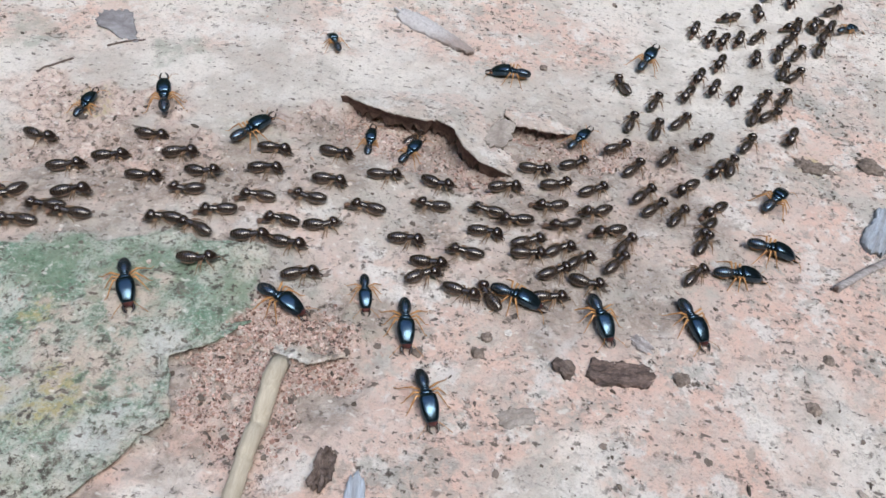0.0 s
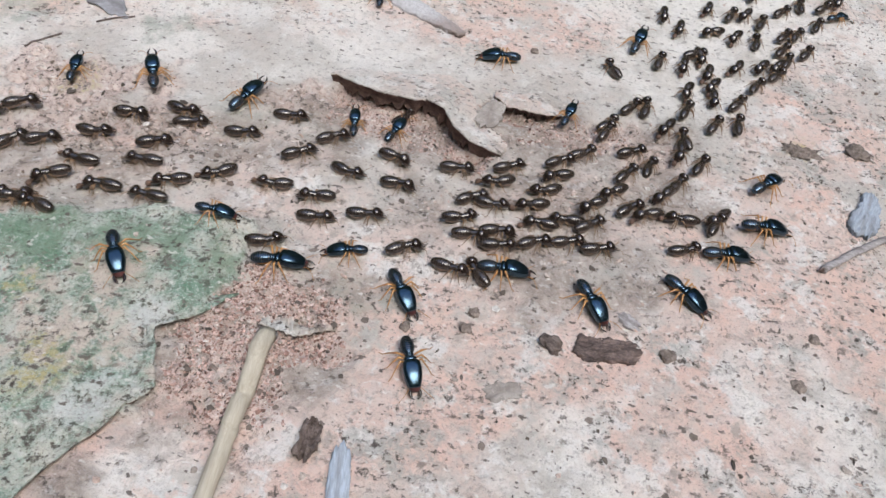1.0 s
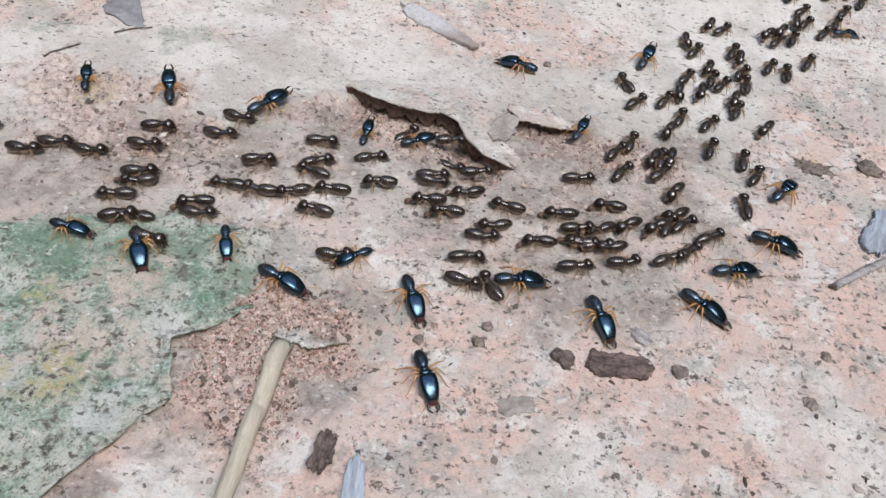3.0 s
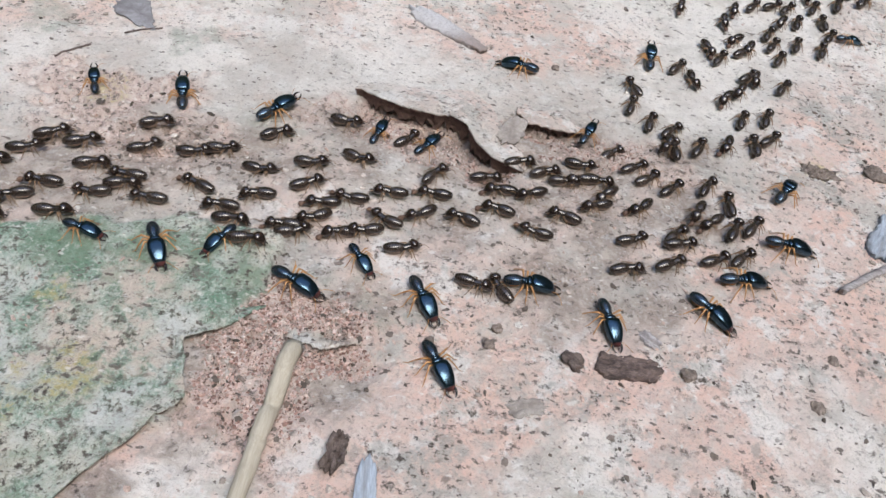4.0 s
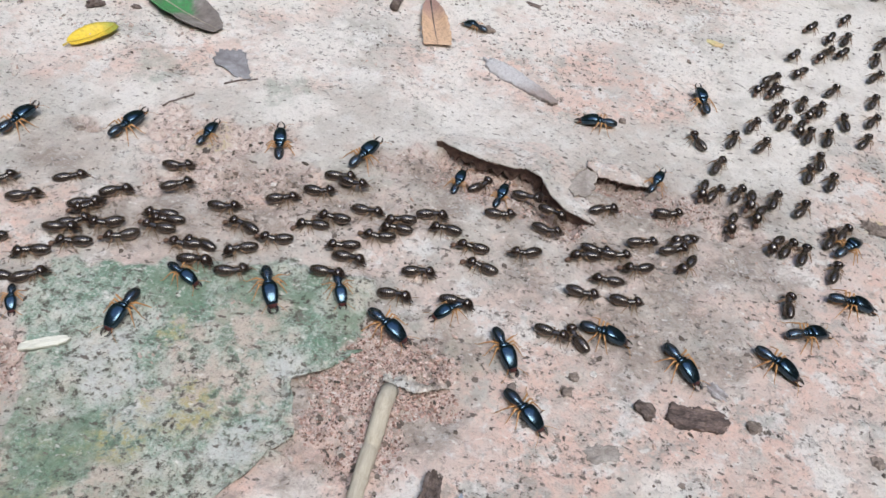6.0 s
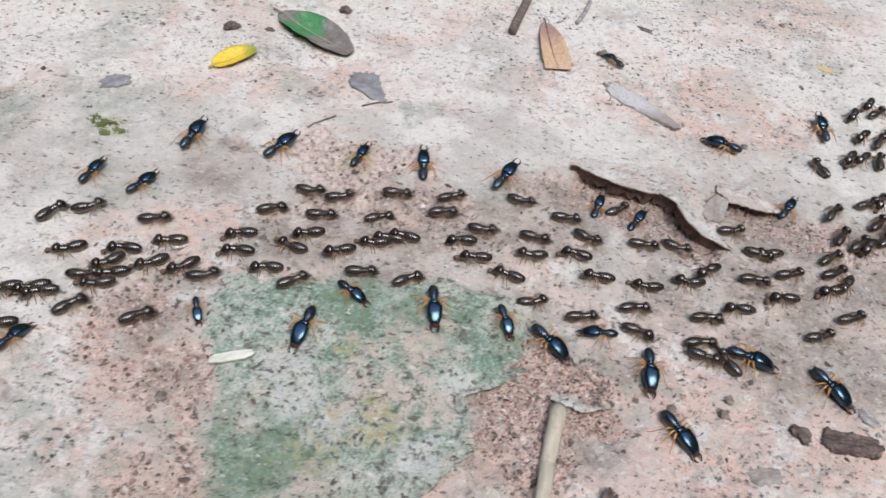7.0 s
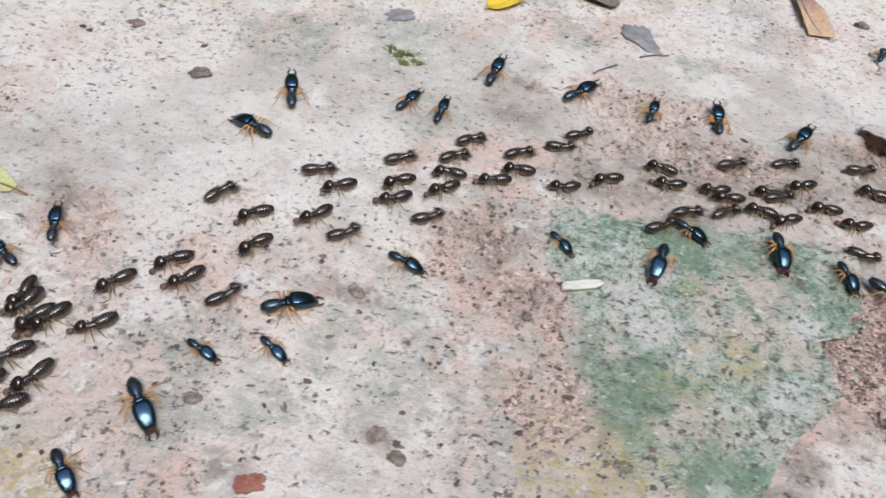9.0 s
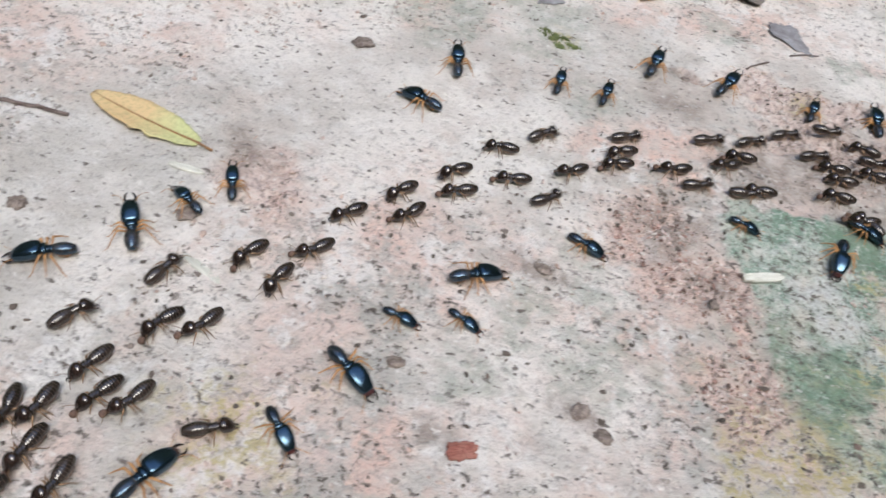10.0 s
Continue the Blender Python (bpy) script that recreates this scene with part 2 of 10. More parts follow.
def ground_material():
    mat, nodes, links, bsdf = material("clay_ground")
    pos = nodes.new("ShaderNodeNewGeometry").outputs["Position"]

    def layers(name):
        att = nodes.new("ShaderNodeAttribute")
        att.attribute_name = name
        split = nodes.new("ShaderNodeSeparateColor")
        links.new(att.outputs["Color"], split.inputs[0])
        return (*split.outputs, att.outputs["Alpha"])

    def steps(source, low, high, most=1.0):
        return ramp_node(nodes, links, source, [(low, (0, 0, 0)), (high, (most, most, most))])

    def times(p, q):
        return maths(nodes, links, "MULTIPLY", p, q)

    green, trail, soil, dirt_shade = layers("cover")
    yellow, film, pale, red = layers("stain")
    big = noise_node(nodes, links, pos, 28, 6, 0.65)
    mid = noise_node(nodes, links, pos, 95, 7, 0.68)
    mid_two = noise_node(nodes, links, pos, 60, 7, 0.7)
    small = noise_node(nodes, links, pos, 300, 6, 0.7)
    fine = noise_node(nodes, links, pos, 620, 6, 0.72)
    grit = noise_node(nodes, links, pos, 1700, 4, 0.65)
    clay = ramp_node(nodes, links, big, [(0.34, (0.48, 0.47, 0.435)), (0.45, (0.58, 0.54, 0.505)), (0.56, (0.68, 0.55, 0.50)), (0.68, (0.70, 0.665, 0.635))])
    clay = mixed(nodes, links, times(times(red, 0.85), steps(mid_two, 0.40, 0.52)), clay, (0.74, 0.53, 0.46))
    clay = mixed(nodes, links, steps(mid, 0.52, 0.58, 0.75), clay, (0.77, 0.755, 0.74))
    clay = mixed(nodes, links, times(steps(mid_two, 0.53, 0.60, 0.8), steps(small, 0.38, 0.50)), clay, (0.40, 0.40, 0.375))
    scuff = noise_node(nodes, links, pos, 210, 7, 0.75)
    clay = mixed(nodes, links, times(steps(scuff, 0.55, 0.61, 0.7), steps(big, 0.36, 0.56)), clay, (0.36, 0.325, 0.295))
    blush = noise_node(nodes, links, pos, 150, 6, 0.72)
    clay = mixed(nodes, links, times(steps(blush, 0.54, 0.62, 0.55), maths(nodes, links, "ADD", times(red, 0.75), 0.25)), clay, (0.74, 0.52, 0.45))
    path = mixed(nodes, links, steps(mid, 0.35, 0.65), (0.51, 0.485, 0.45), (0.665, 0.645, 0.615))
    clay = mixed(nodes, links, times(trail, 0.8), clay, path)
    clay = mixed(nodes, links, times(times(pale, 0.8), steps(mid_two, 0.36, 0.5)), clay, (0.81, 0.775, 0.74))
    clay = mixed(nodes, links, times(times(film, 0.6), steps(small, 0.36, 0.56)), clay, (0.31, 0.35, 0.295))
    brown = ramp_node(nodes, links, small, [(0.36, (0.11, 0.075, 0.062)), (0.48, (0.29, 0.235, 0.205)), (0.62, (0.48, 0.425, 0.385))])
    crumb = ramp_node(nodes, links, fine, [(0.35, (0.08, 0.048, 0.04)), (0.43, (0.38, 0.245, 0.21)), (0.50, (0.63, 0.46, 0.41)), (0.62, (0.69, 0.60, 0.56))])
    clay = mixed(nodes, links, times(soil, 0.8), clay, crumb)
    # Trodden dirt and painted lip and rim shade, broken up by noise.
    clay = mixed(nodes, links, times(times(dirt_shade, steps(mid, 0.36, 0.52, 0.9)), steps(small, 0.34, 0.48)), clay, brown)
    moss = ramp_node(nodes, links, mid_two, [(0.34, (0.14, 0.28, 0.19)), (0.43, (0.24, 0.36, 0.285)), (0.51, (0.38, 0.45, 0.385)), (0.57, (0.52, 0.52, 0.45)), (0.68, (0.63, 0.57, 0.50))])
    moss = mixed(nodes, links, ramp_node(nodes, links, mid, [(0.34, (0.65, 0.65, 0.65)), (0.47, (0, 0, 0))]), moss, (0.14, 0.27, 0.185))
    moss = mixed(nodes, links, steps(mid, 0.53, 0.63, 0.7), moss, (0.58, 0.61, 0.59))
    moss = mixed(nodes, links, steps(small, 0.52, 0.62, 0.6), moss, (0.56, 0.565, 0.515))
    moss = mixed(nodes, links, ramp_node(nodes, links, small, [(0.36, (0.7, 0.7, 0.7)), (0.46, (0, 0, 0))]), moss, (0.13, 0.17, 0.125))
    moss = mixed(nodes, links, steps(grit, 0.54, 0.62, 0.6), moss, (0.66, 0.66, 0.63))
    moss = mixed(nodes, links, ramp_node(nodes, links, grit, [(0.36, (0.7, 0.7, 0.7)), (0.45, (0, 0, 0))]), moss, (0.12, 0.13, 0.105))
    moss = mixed(nodes, links, steps(fine, 0.56, 0.66, 0.65), moss, (0.62, 0.62, 0.59))
    moss = mixed(nodes, links, ramp_node(nodes, links, fine, [(0.37, (0.8, 0.8, 0.8)), (0.46, (0, 0, 0))]), moss, (0.09, 0.11, 0.085))
    moss = mixed(nodes, links, times(times(film, 0.75), steps(small, 0.36, 0.52)), moss, (0.14, 0.235, 0.155))
    moss = mixed(nodes, links, times(times(red, 0.8), steps(small, 0.40, 0.54)), moss, (0.62, 0.52, 0.455))
    moss = mixed(nodes, links, times(times(pale, 0.75), steps(fine, 0.40, 0.52)), moss, (0.60, 0.62, 0.61))
    col = mixed(nodes, links, green, clay, moss)
    col = mixed(nodes, links, times(times(yellow, 0.75), steps(fine, 0.45, 0.58)), col, (0.46, 0.39, 0.16))
    calm = maths(nodes, links, "SUBTRACT", maths(nodes, links, "SUBTRACT", 1.0, times(trail, 0.45)), times(pale, 0.3))
    patchy = steps(mid_two, 0.41, 0.55)
    specks = ramp_node(nodes, links, fine, [(0.38, (1, 1, 1)), (0.45, (0, 0, 0))])
    col = mixed(nodes, links, times(times(specks, calm), patchy), col, (0.075, 0.062, 0.055))
    pits = ramp_node(nodes, links, small, [(0.33, (1, 1, 1)), (0.40, (0, 0, 0))])
    col = mixed(nodes, links, times(pits, times(calm, steps(mid, 0.4, 0.52))), col, (0.13, 0.105, 0.092))
    wide = nodes.new("ShaderNodeMapping")
    wide.inputs["Scale"].default_value = (0.6, 1.0, 1.0)
    links.new(pos, wide.inputs["Vector"])
    fleck = noise_node(nodes, links, wide.outputs["Vector"], 760, 3, 0.55)
    fleck_two = noise_node(nodes, links, wide.outputs["Vector"], 340, 5, 0.66)
    col = mixed(nodes, links, times(ramp_node(nodes, links, fleck, [(0.325, (0.9, 0.9, 0.9)), (0.365, (0, 0, 0))]), steps(blush, 0.32, 0.46)), col, (0.12, 0.098, 0.088))
    col = mixed(nodes, links, times(times(ramp_node(nodes, links, fleck_two, [(0.315, (0.85, 0.85, 0.85)), (0.365, (0, 0, 0))]), calm), steps(big, 0.40, 0.54)), col, (0.20, 0.16, 0.145))
    col = mixed(nodes, links, ramp_node(nodes, links, grit, [(0.32, (0.4, 0.4, 0.4)), (0.46, (0, 0, 0))]), col, (0.30, 0.25, 0.225))
    col = mixed(nodes, links, steps(fleck, 0.64, 0.70, 0.6), col, (0.80, 0.78, 0.755))
    links.new(col, bsdf.inputs["Base Color"])
    bsdf.inputs["Roughness"].default_value = 0.85
    relief = maths(nodes, links, "ADD", times(small, 1.3), maths(nodes, links, "ADD", fine, times(grit, 0.18)))
    bumped(nodes, links, bsdf, relief, 1.0, 0.0009)
    return mat


def two_tone(name, one, other, direction, middle, soft, roughness=0.5):
    """A leaf that turns from one colour to another along or across it."""
    mat, nodes, links, bsdf = material(name)
    tex = nodes.new("ShaderNodeTexCoord").outputs["Object"]
    split = nodes.new("ShaderNodeSeparateXYZ")
    links.new(tex, split.inputs[0])
    a = noise_node(nodes, links, tex, 220, 6, 0.65)
    b = noise_node(nodes, links, tex, 1300, 4, 0.6)
    s = maths(nodes, links, "MULTIPLY", split.outputs[direction], 1000)
    s = maths(nodes, links, "ADD", s, maths(nodes, links, "MULTIPLY", maths(nodes, links, "SUBTRACT", a, 0.5), 14.0))
    s = maths(nodes, links, "DIVIDE", maths(nodes, links, "SUBTRACT", s, middle - soft), 2 * soft)
    col = mixed(nodes, links, ramp_node(nodes, links, s, [(0.0, (0, 0, 0)), (1.0, (1, 1, 1))]), one, other)
    col = mixed(nodes, links, ramp_node(nodes, links, b, [(0.35, (0.4, 0.4, 0.4)), (0.55, (0, 0, 0))]), col, tuple(0.4 * c for c in one))
    links.new(col, bsdf.inputs["Base Color"])
    bsdf.inputs["Roughness"].default_value = roughness
    bumped(nodes, links, bsdf, a, 0.4, 0.0003)
    return mat


def banded_leaf(name, ends, band, middle, half, roughness=0.4):
    """A leaf with a band of another colour across it."""
    mat, nodes, links, bsdf = material(name)
    tex = nodes.new("ShaderNodeTexCoord").outputs["Object"]
    split = nodes.new("ShaderNodeSeparateXYZ")
    links.new(tex, split.inputs[0])
    a = noise_node(nodes, links, tex, 200, 6, 0.65)
    b = noise_node(nodes, links, tex, 900, 5, 0.65)
    s = maths(nodes, links, "SUBTRACT", maths(nodes, links, "MULTIPLY", split.outputs[0], 1000), middle)
    s = maths(nodes, links, "ABSOLUTE", maths(nodes, links, "ADD", s, maths(nodes, links, "MULTIPLY", maths(nodes, links, "SUBTRACT", a, 0.5), 16.0)), 0.0)
    s = maths(nodes, links, "DIVIDE", s, half)
    col = mixed(nodes, links, ramp_node(nodes, links, s, [(0.55, (0, 0, 0)), (1.0, (1, 1, 1))]), band, ends)
    col = mixed(nodes, links, ramp_node(nodes, links, b, [(0.35, (0.6, 0.6, 0.6)), (0.55, (0, 0, 0))]), col, tuple(0.45 * c for c in ends))
    col = mixed(nodes, links, ramp_node(nodes, links, a, [(0.56, (0, 0, 0)), (0.72, (0.5, 0.5, 0.5))]), col, (0.45, 0.43, 0.42))
    links.new(col, bsdf.inputs["Base Color"])
    bsdf.inputs["Roughness"].default_value = roughness
    bumped(nodes, links, bsdf, b, 0.4, 0.0003)
    return mat


def plain(name, colour, roughness=0.6, dark=None, scale=400, bump=0.3, depth=0.0002, coat=0.0, stretch=None, sheen=None):
    """A surface of one kind with two scales of grain."""
    mat, nodes, links, bsdf = material(name)
    tex = nodes.new("ShaderNodeTexCoord").outputs["Object"]
    if stretch:
        m = nodes.new("ShaderNodeMapping")
        m.inputs["Scale"].default_value = stretch
        links.new(tex, m.inputs["Vector"])
        tex = m.outputs["Vector"]
    a = noise_node(nodes, links, tex, scale, 6, 0.65)
    b = noise_node(nodes, links, tex, scale * 5, 4, 0.6)
    dark = dark or tuple(0.45 * c for c in colour)
    col = ramp_node(nodes, links, a, [(0.33, dark), (0.62, colour)])
    col = mixed(nodes, links, ramp_node(nodes, links, b, [(0.35, (0.5, 0.5, 0.5)), (0.6, (0, 0, 0))]), col, dark)
    info = nodes.new("ShaderNodeObjectInfo").outputs["Random"]
    shade = nodes.new("ShaderNodeHueSaturation")
    links.new(col, shade.inputs["Color"])
    links.new(maths(nodes, links, "ADD", 0.85, maths(nodes, links, "MULTIPLY", info, 0.3)), shade.inputs["Value"])
    links.new(shade.outputs[0], bsdf.inputs["Base Color"])
    bsdf.inputs["Roughness"].default_value = roughness
    bsdf.inputs["Coat Weight"].default_value = coat
    bsdf.inputs["Coat Roughness"].default_value = 0.12
    bumped(nodes, links, bsdf, a, bump, depth)
    return mat


GROUND = ground_material()
CHITIN = plain("brown_black_chitin", (0.044, 0.033, 0.028), 0.22, (0.015, 0.011, 0.010), 900, 0.15, 0.00005, 0.5)
HEAD_BROWN = plain("chestnut_chitin", (0.034, 0.019, 0.015), 0.24, (0.012, 0.009, 0.008), 900, 0.1, 0.00004, 0.7)
MEMBRANE = plain("pale_membrane", (0.15, 0.10, 0.065), 0.5, (0.07, 0.045, 0.03), 900)
FLANK = plain("pale_brown_flank", (0.27, 0.19, 0.15), 0.4, (0.10, 0.065, 0.05), 1100)
BELLY = plain("amber_belly", (0.075, 0.05, 0.034), 0.45, (0.045, 0.026, 0.016), 900)
# Black chitin; its blue metal colour paints in the sky's sheen.
BLACK = plain("black_chitin_sky_sheen", (0.068, 0.114, 0.155), 0.22, (0.034, 0.06, 0.085), 500, 0.4, 0.00006, 0.0)
BLACK.node_tree.nodes["Principled BSDF"].inputs["Metallic"].default_value = 0.92
# Fainter bluish sky sheen put into the colour of the black abdomen plates.
SEGMENT = plain("black_segment", (0.05, 0.085, 0.12), 0.2, (0.03, 0.05, 0.075), 900, 0.1, 0.00003, 0.0)
SEGMENT.node_tree.nodes["Principled BSDF"].inputs["Metallic"].default_value = 0.8
SOLDIER_BELLY = plain("amber_soldier_belly", (0.40, 0.19, 0.05), 0.45, (0.20, 0.085, 0.025), 900)
RED = plain("red_brown_chitin", (0.115, 0.04, 0.038), 0.25, (0.025, 0.012, 0.012), 900, 0.1, 0.00003, 0.4)
JAW = plain("black_jaw", (0.02, 0.008, 0.007), 0.25, None, 900, 0.1, 0.00003, 0.4)
AMBER = plain("amber_leg", (0.52, 0.28, 0.11), 0.35, (0.30, 0.14, 0.05), 900, 0.1, 0.00003)
TAN = plain("tan_leg", (0.26, 0.16, 0.09), 0.45, (0.13, 0.075, 0.04), 900, 0.1, 0.00003)
FOOD = plain("chewed_lichen", (0.20, 0.12, 0.09), 0.8, (0.07, 0.04, 0.03), 1300, 0.8, 0.0002)
BARK = plain("grey_bark", (0.45, 0.43, 0.44), 0.9, (0.15, 0.13, 0.13), 420, 0.9, 0.0006, stretch=(0.5, 2.0, 1))
BARK_DARK = plain("dark_bark", (0.25, 0.20, 0.185), 0.9, (0.06, 0.04, 0.034), 650, 1.0, 0.0008, stretch=(0.7, 1.6, 1))
STICK = plain("pale_dry_stick", (0.60, 0.555, 0.46), 0.85, (0.42, 0.37, 0.30), 300, 0.6, 0.0005, stretch=(3, 0.2, 3))
STRIP = two_tone("weathered_strip", (0.50, 0.49, 0.51), (0.30, 0.25, 0.24), 0, 5.0, 5.0, 0.9)
GREY_LEAF = plain("grey_dead_leaf", (0.30, 0.30, 0.325), 0.7, (0.15, 0.14, 0.15), 250, 0.4, 0.0003)
BLUE_SCRAP = plain("blue_grey_wood", (0.38, 0.44, 0.53), 0.75, (0.19, 0.20, 0.22), 260, 0.5, 0.0003, stretch=(0.4, 3, 1))
YELLOW = two_tone("yellow_leaf", (0.76, 0.55, 0.06), (0.30, 0.33, 0.06), 0, 4.2, 2.0, 0.45)
OLD_YELLOW = plain("dull_yellow", (0.55, 0.40, 0.06), 0.45, (0.42, 0.30, 0.05), 160, 0.3, 0.0003)
GREEN = banded_leaf("green_leaf", (0.20, 0.175, 0.165), (0.06, 0.25, 0.09), -4.0, 7.0)
ORANGE = two_tone("orange_leaf", (0.36, 0.23, 0.20), (0.60, 0.41, 0.28), 0, -4.0, 4.0, 0.55)
RIB_BROWN = plain("brown_rib", (0.33, 0.17, 0.07), 0.6)
BUFF = two_tone("buff_leaf", (0.53, 0.55, 0.28), (0.60, 0.44, 0.24), 0, -3.0, 5.0, 0.5)
WHITE = plain("white_pith", (0.68, 0.68, 0.62), 0.6, (0.45, 0.45, 0.40), 420, stretch=(0.25, 3, 1))
RED_CHIP = plain("brick_red_chip", (0.40, 0.19, 0.15), 0.8, (0.26, 0.08, 0.06), 500, 0.6, 0.0004)
MOSS = plain("green_moss", (0.22, 0.26, 0.10), 0.9, (0.10, 0.13, 0.055), 700, 0.9, 0.0006)
SCRAP = plain("pale_scrap", (0.44, 0.40, 0.37), 0.8, (0.22, 0.19, 0.175), 300, 0.5, 0.0004)


# ---- mesh helpers, in millimetres ----
def part(name, bm, mat, parent=None, label="", at=(0, 0, 0), smooth=True):
    me = bpy.data.meshes.new(name)
    bmesh.ops.scale(bm, vec=(MM, MM, MM), verts=bm.verts)
    bmesh.ops.recalc_face_normals(bm, faces=bm.faces)
    for f in bm.faces:
        f.smooth = smooth
    bm.to_mesh(me)
    bm.free()
    for m in mat if isinstance(mat, (list, tuple)) else (mat,):
        me.materials.append(m)
    ob = new(name, me)
    ob.location = [c * MM for c in at]
    if parent:
        ob.parent = parent
    return tagged(ob, label)


def loft(bm, rings, sides=12, flat=0.0, mats=None):
    """A closed body through rings (x, half width, half height, middle z); flat squares its cross-section."""
    loops = []
    for x, ry, rz, zc in rings:
        loop = []
        for k in range(sides):
            a = 2 * math.pi * k / sides
            c, s = math.cos(a), math.sin(a)
            p = 1 - 0.35 * flat
            loop.append(bm.verts.new((x, ry * math.copysign(abs(c) ** p, c), zc + rz * math.copysign(abs(s) ** p, s))))
        loops.append(loop)
    for i, (a, b) in enumerate(zip(loops, loops[1:])):
        for k in range(sides):
            f = bm.faces.new((a[k], a[(k + 1) % sides], b[(k + 1) % sides], b[k]))
            if mats:
                f.material_index = mats[i]
    bm.faces.new(loops[0][::-1])
    bm.faces.new(loops[-1])
    return bm


def tube(bm, points, radii, sides=5):
    """A tapered tube along points."""
    loops = []
    for i, (p, r) in enumerate(zip(points, radii)):
        p = Vector(p)
        d = (Vector(points[min(i + 1, len(points) - 1)]) - Vector(points[max(i - 1, 0)])).normalized()
        u = d.orthogonal().normalized() if abs(d.z) > 0.95 else d.cross(Vector((0, 0, 1))).normalized()
        w = d.cross(u)
        loops.append([bm.verts.new(p + r * (math.cos(2 * math.pi * k / sides) * u + math.sin(2 * math.pi * k / sides) * w)) for k in range(sides)])
    for a, b in zip(loops, loops[1:]):
        for k in range(sides):
            bm.faces.new((a[k], a[(k + 1) % sides], b[(k + 1) % sides], b[k]))
    bm.faces.new(loops[0][::-1])
    bm.faces.new(loops[-1])
    return bm


# ---- the ground: one sheet, fine where the column passes, coarse to the horizon ----
def build_ground():
    gx, gy, (x, y), z = GRID_X, GRID_Y, GRID, GRID_Z
    far = np.maximum(np.maximum(x - 135, -250 - x), np.maximum(y - 320, 40 - y))
    z = np.where(far > 300, 0.0, z)
    nx, ny = len(gx), len(gy)
    co = np.stack([x, y, z], -1).reshape(-1, 3) * MM
    k = np.arange(nx * ny).reshape(ny, nx)
    faces = np.stack([k[:-1, :-1], k[:-1, 1:], k[1:, 1:], k[1:, :-1]], -1).reshape(-1, 4)
    me = bpy.data.meshes.new("ground")
    me.vertices.add(len(co))
    me.vertices.foreach_set("co", co.ravel())
    me.loops.add(faces.size)
    me.loops.foreach_set("vertex_index", faces.ravel())
    me.polygons.add(len(faces))
    me.polygons.foreach_set("loop_start", np.arange(0, faces.size, 4))
    me.polygons.foreach_set("loop_total", np.full(len(faces), 4))
    me.polygons.foreach_set("use_smooth", np.ones(len(faces), bool))
    me.update(calc_edges=True)
    att = me.color_attributes.new("cover", "FLOAT_COLOR", "POINT")
    green, trail, soil = covers(x, y)
    att.data.foreach_set("color", np.stack([green, trail, soil, dirt_shade_at(x, y) * (1 - green)], -1).ravel())
    more = me.color_attributes.new("stain", "FLOAT_COLOR", "POINT")
    more.data.foreach_set("color", np.stack(stains(x, y), -1).ravel())
    me.materials.append(GROUND)
    return tagged(new("ground", me), "dry pinkish clay ground with a worn trail and green algae crust", "ground", kind="structure")


build_ground()


def unseen_tree_ring():
    """Dark trees added far outside the view, ragged-topped, to cut side light and reflections."""
    mat, nodes, links, bsdf = material("dark_foliage")
    pos = nodes.new("ShaderNodeNewGeometry").outputs["Position"]
    leaf = ramp_node(nodes, links, noise_node(nodes, links, pos, 3, 8, 0.75), [(0.35, (0.012, 0.018, 0.008)), (0.65, (0.07, 0.10, 0.035))])
    links.new(leaf, bsdf.inputs["Base Color"])
    bsdf.inputs["Roughness"].default_value = 0.8
    bm = bmesh.new()
    rows = []
    for k in range(160):
        a = 2 * math.pi * k / 160
        tall = 10300 + 2600 * noise.fractal((math.cos(a) * 3, math.sin(a) * 3, 2), 0.9, 2.0, 5)
        ring = []
        for j in range(7):
            u = j / 6
            r = 8000 + 900 * noise.fractal((math.cos(a) * 4, math.sin(a) * 4, u * 3), 0.9, 2.0, 4) - 900 * u
            ring.append(bm.verts.new((r * math.cos(a), r * math.sin(a), -50 + u * tall)))
        rows.append(ring)
    for a, b in zip(rows, rows[1:] + rows[:1]):
        for j in range(6):
            bm.faces.new((a[j], b[j], b[j + 1], a[j + 1]))
    return tagged(part("backdrop", bm, mat), "unseen ring of dark trees added to cut side light", "backdrop", kind="structure")


unseen_tree_ring()


# ---- loose things on the ground ----
def sheet(bm, shape, nu, nv, thick):
    """A closed thin body: shape(u, v) gives its upper face for u, v from 0 to 1."""
    top = [[bm.verts.new(shape(i / nu, j / nv)) for j in range(nv + 1)] for i in range(nu + 1)]
    low = [[bm.verts.new(v.co - Vector((0, 0, thick))) for v in row] for row in top]
    for i in range(nu):
        for j in range(nv):
            bm.faces.new((top[i][j], top[i + 1][j], top[i + 1][j + 1], top[i][j + 1]))
            bm.faces.new((low[i][j], low[i][j + 1], low[i + 1][j + 1], low[i + 1][j]))
    for i in range(nu):
        bm.faces.new((top[i][0], low[i][0], low[i + 1][0], top[i + 1][0]))
        bm.faces.new((top[i][nv], top[i + 1][nv], low[i + 1][nv], low[i][nv]))
    for j in range(nv):
        bm.faces.new((top[0][j], top[0][j + 1], low[0][j + 1], low[0][j]))
        bm.faces.new((top[nu][j], low[nu][j], low[nu][j + 1], top[nu][j + 1]))
    return bm


def laid(ob, x, y, angle, sink=0.0):
    """Set a thing down on the ground."""
    ob.matrix_basis = pose(x * MM, y * MM, (ground_at(x, y) - sink) * MM, 0, 0, angle)
    return ob


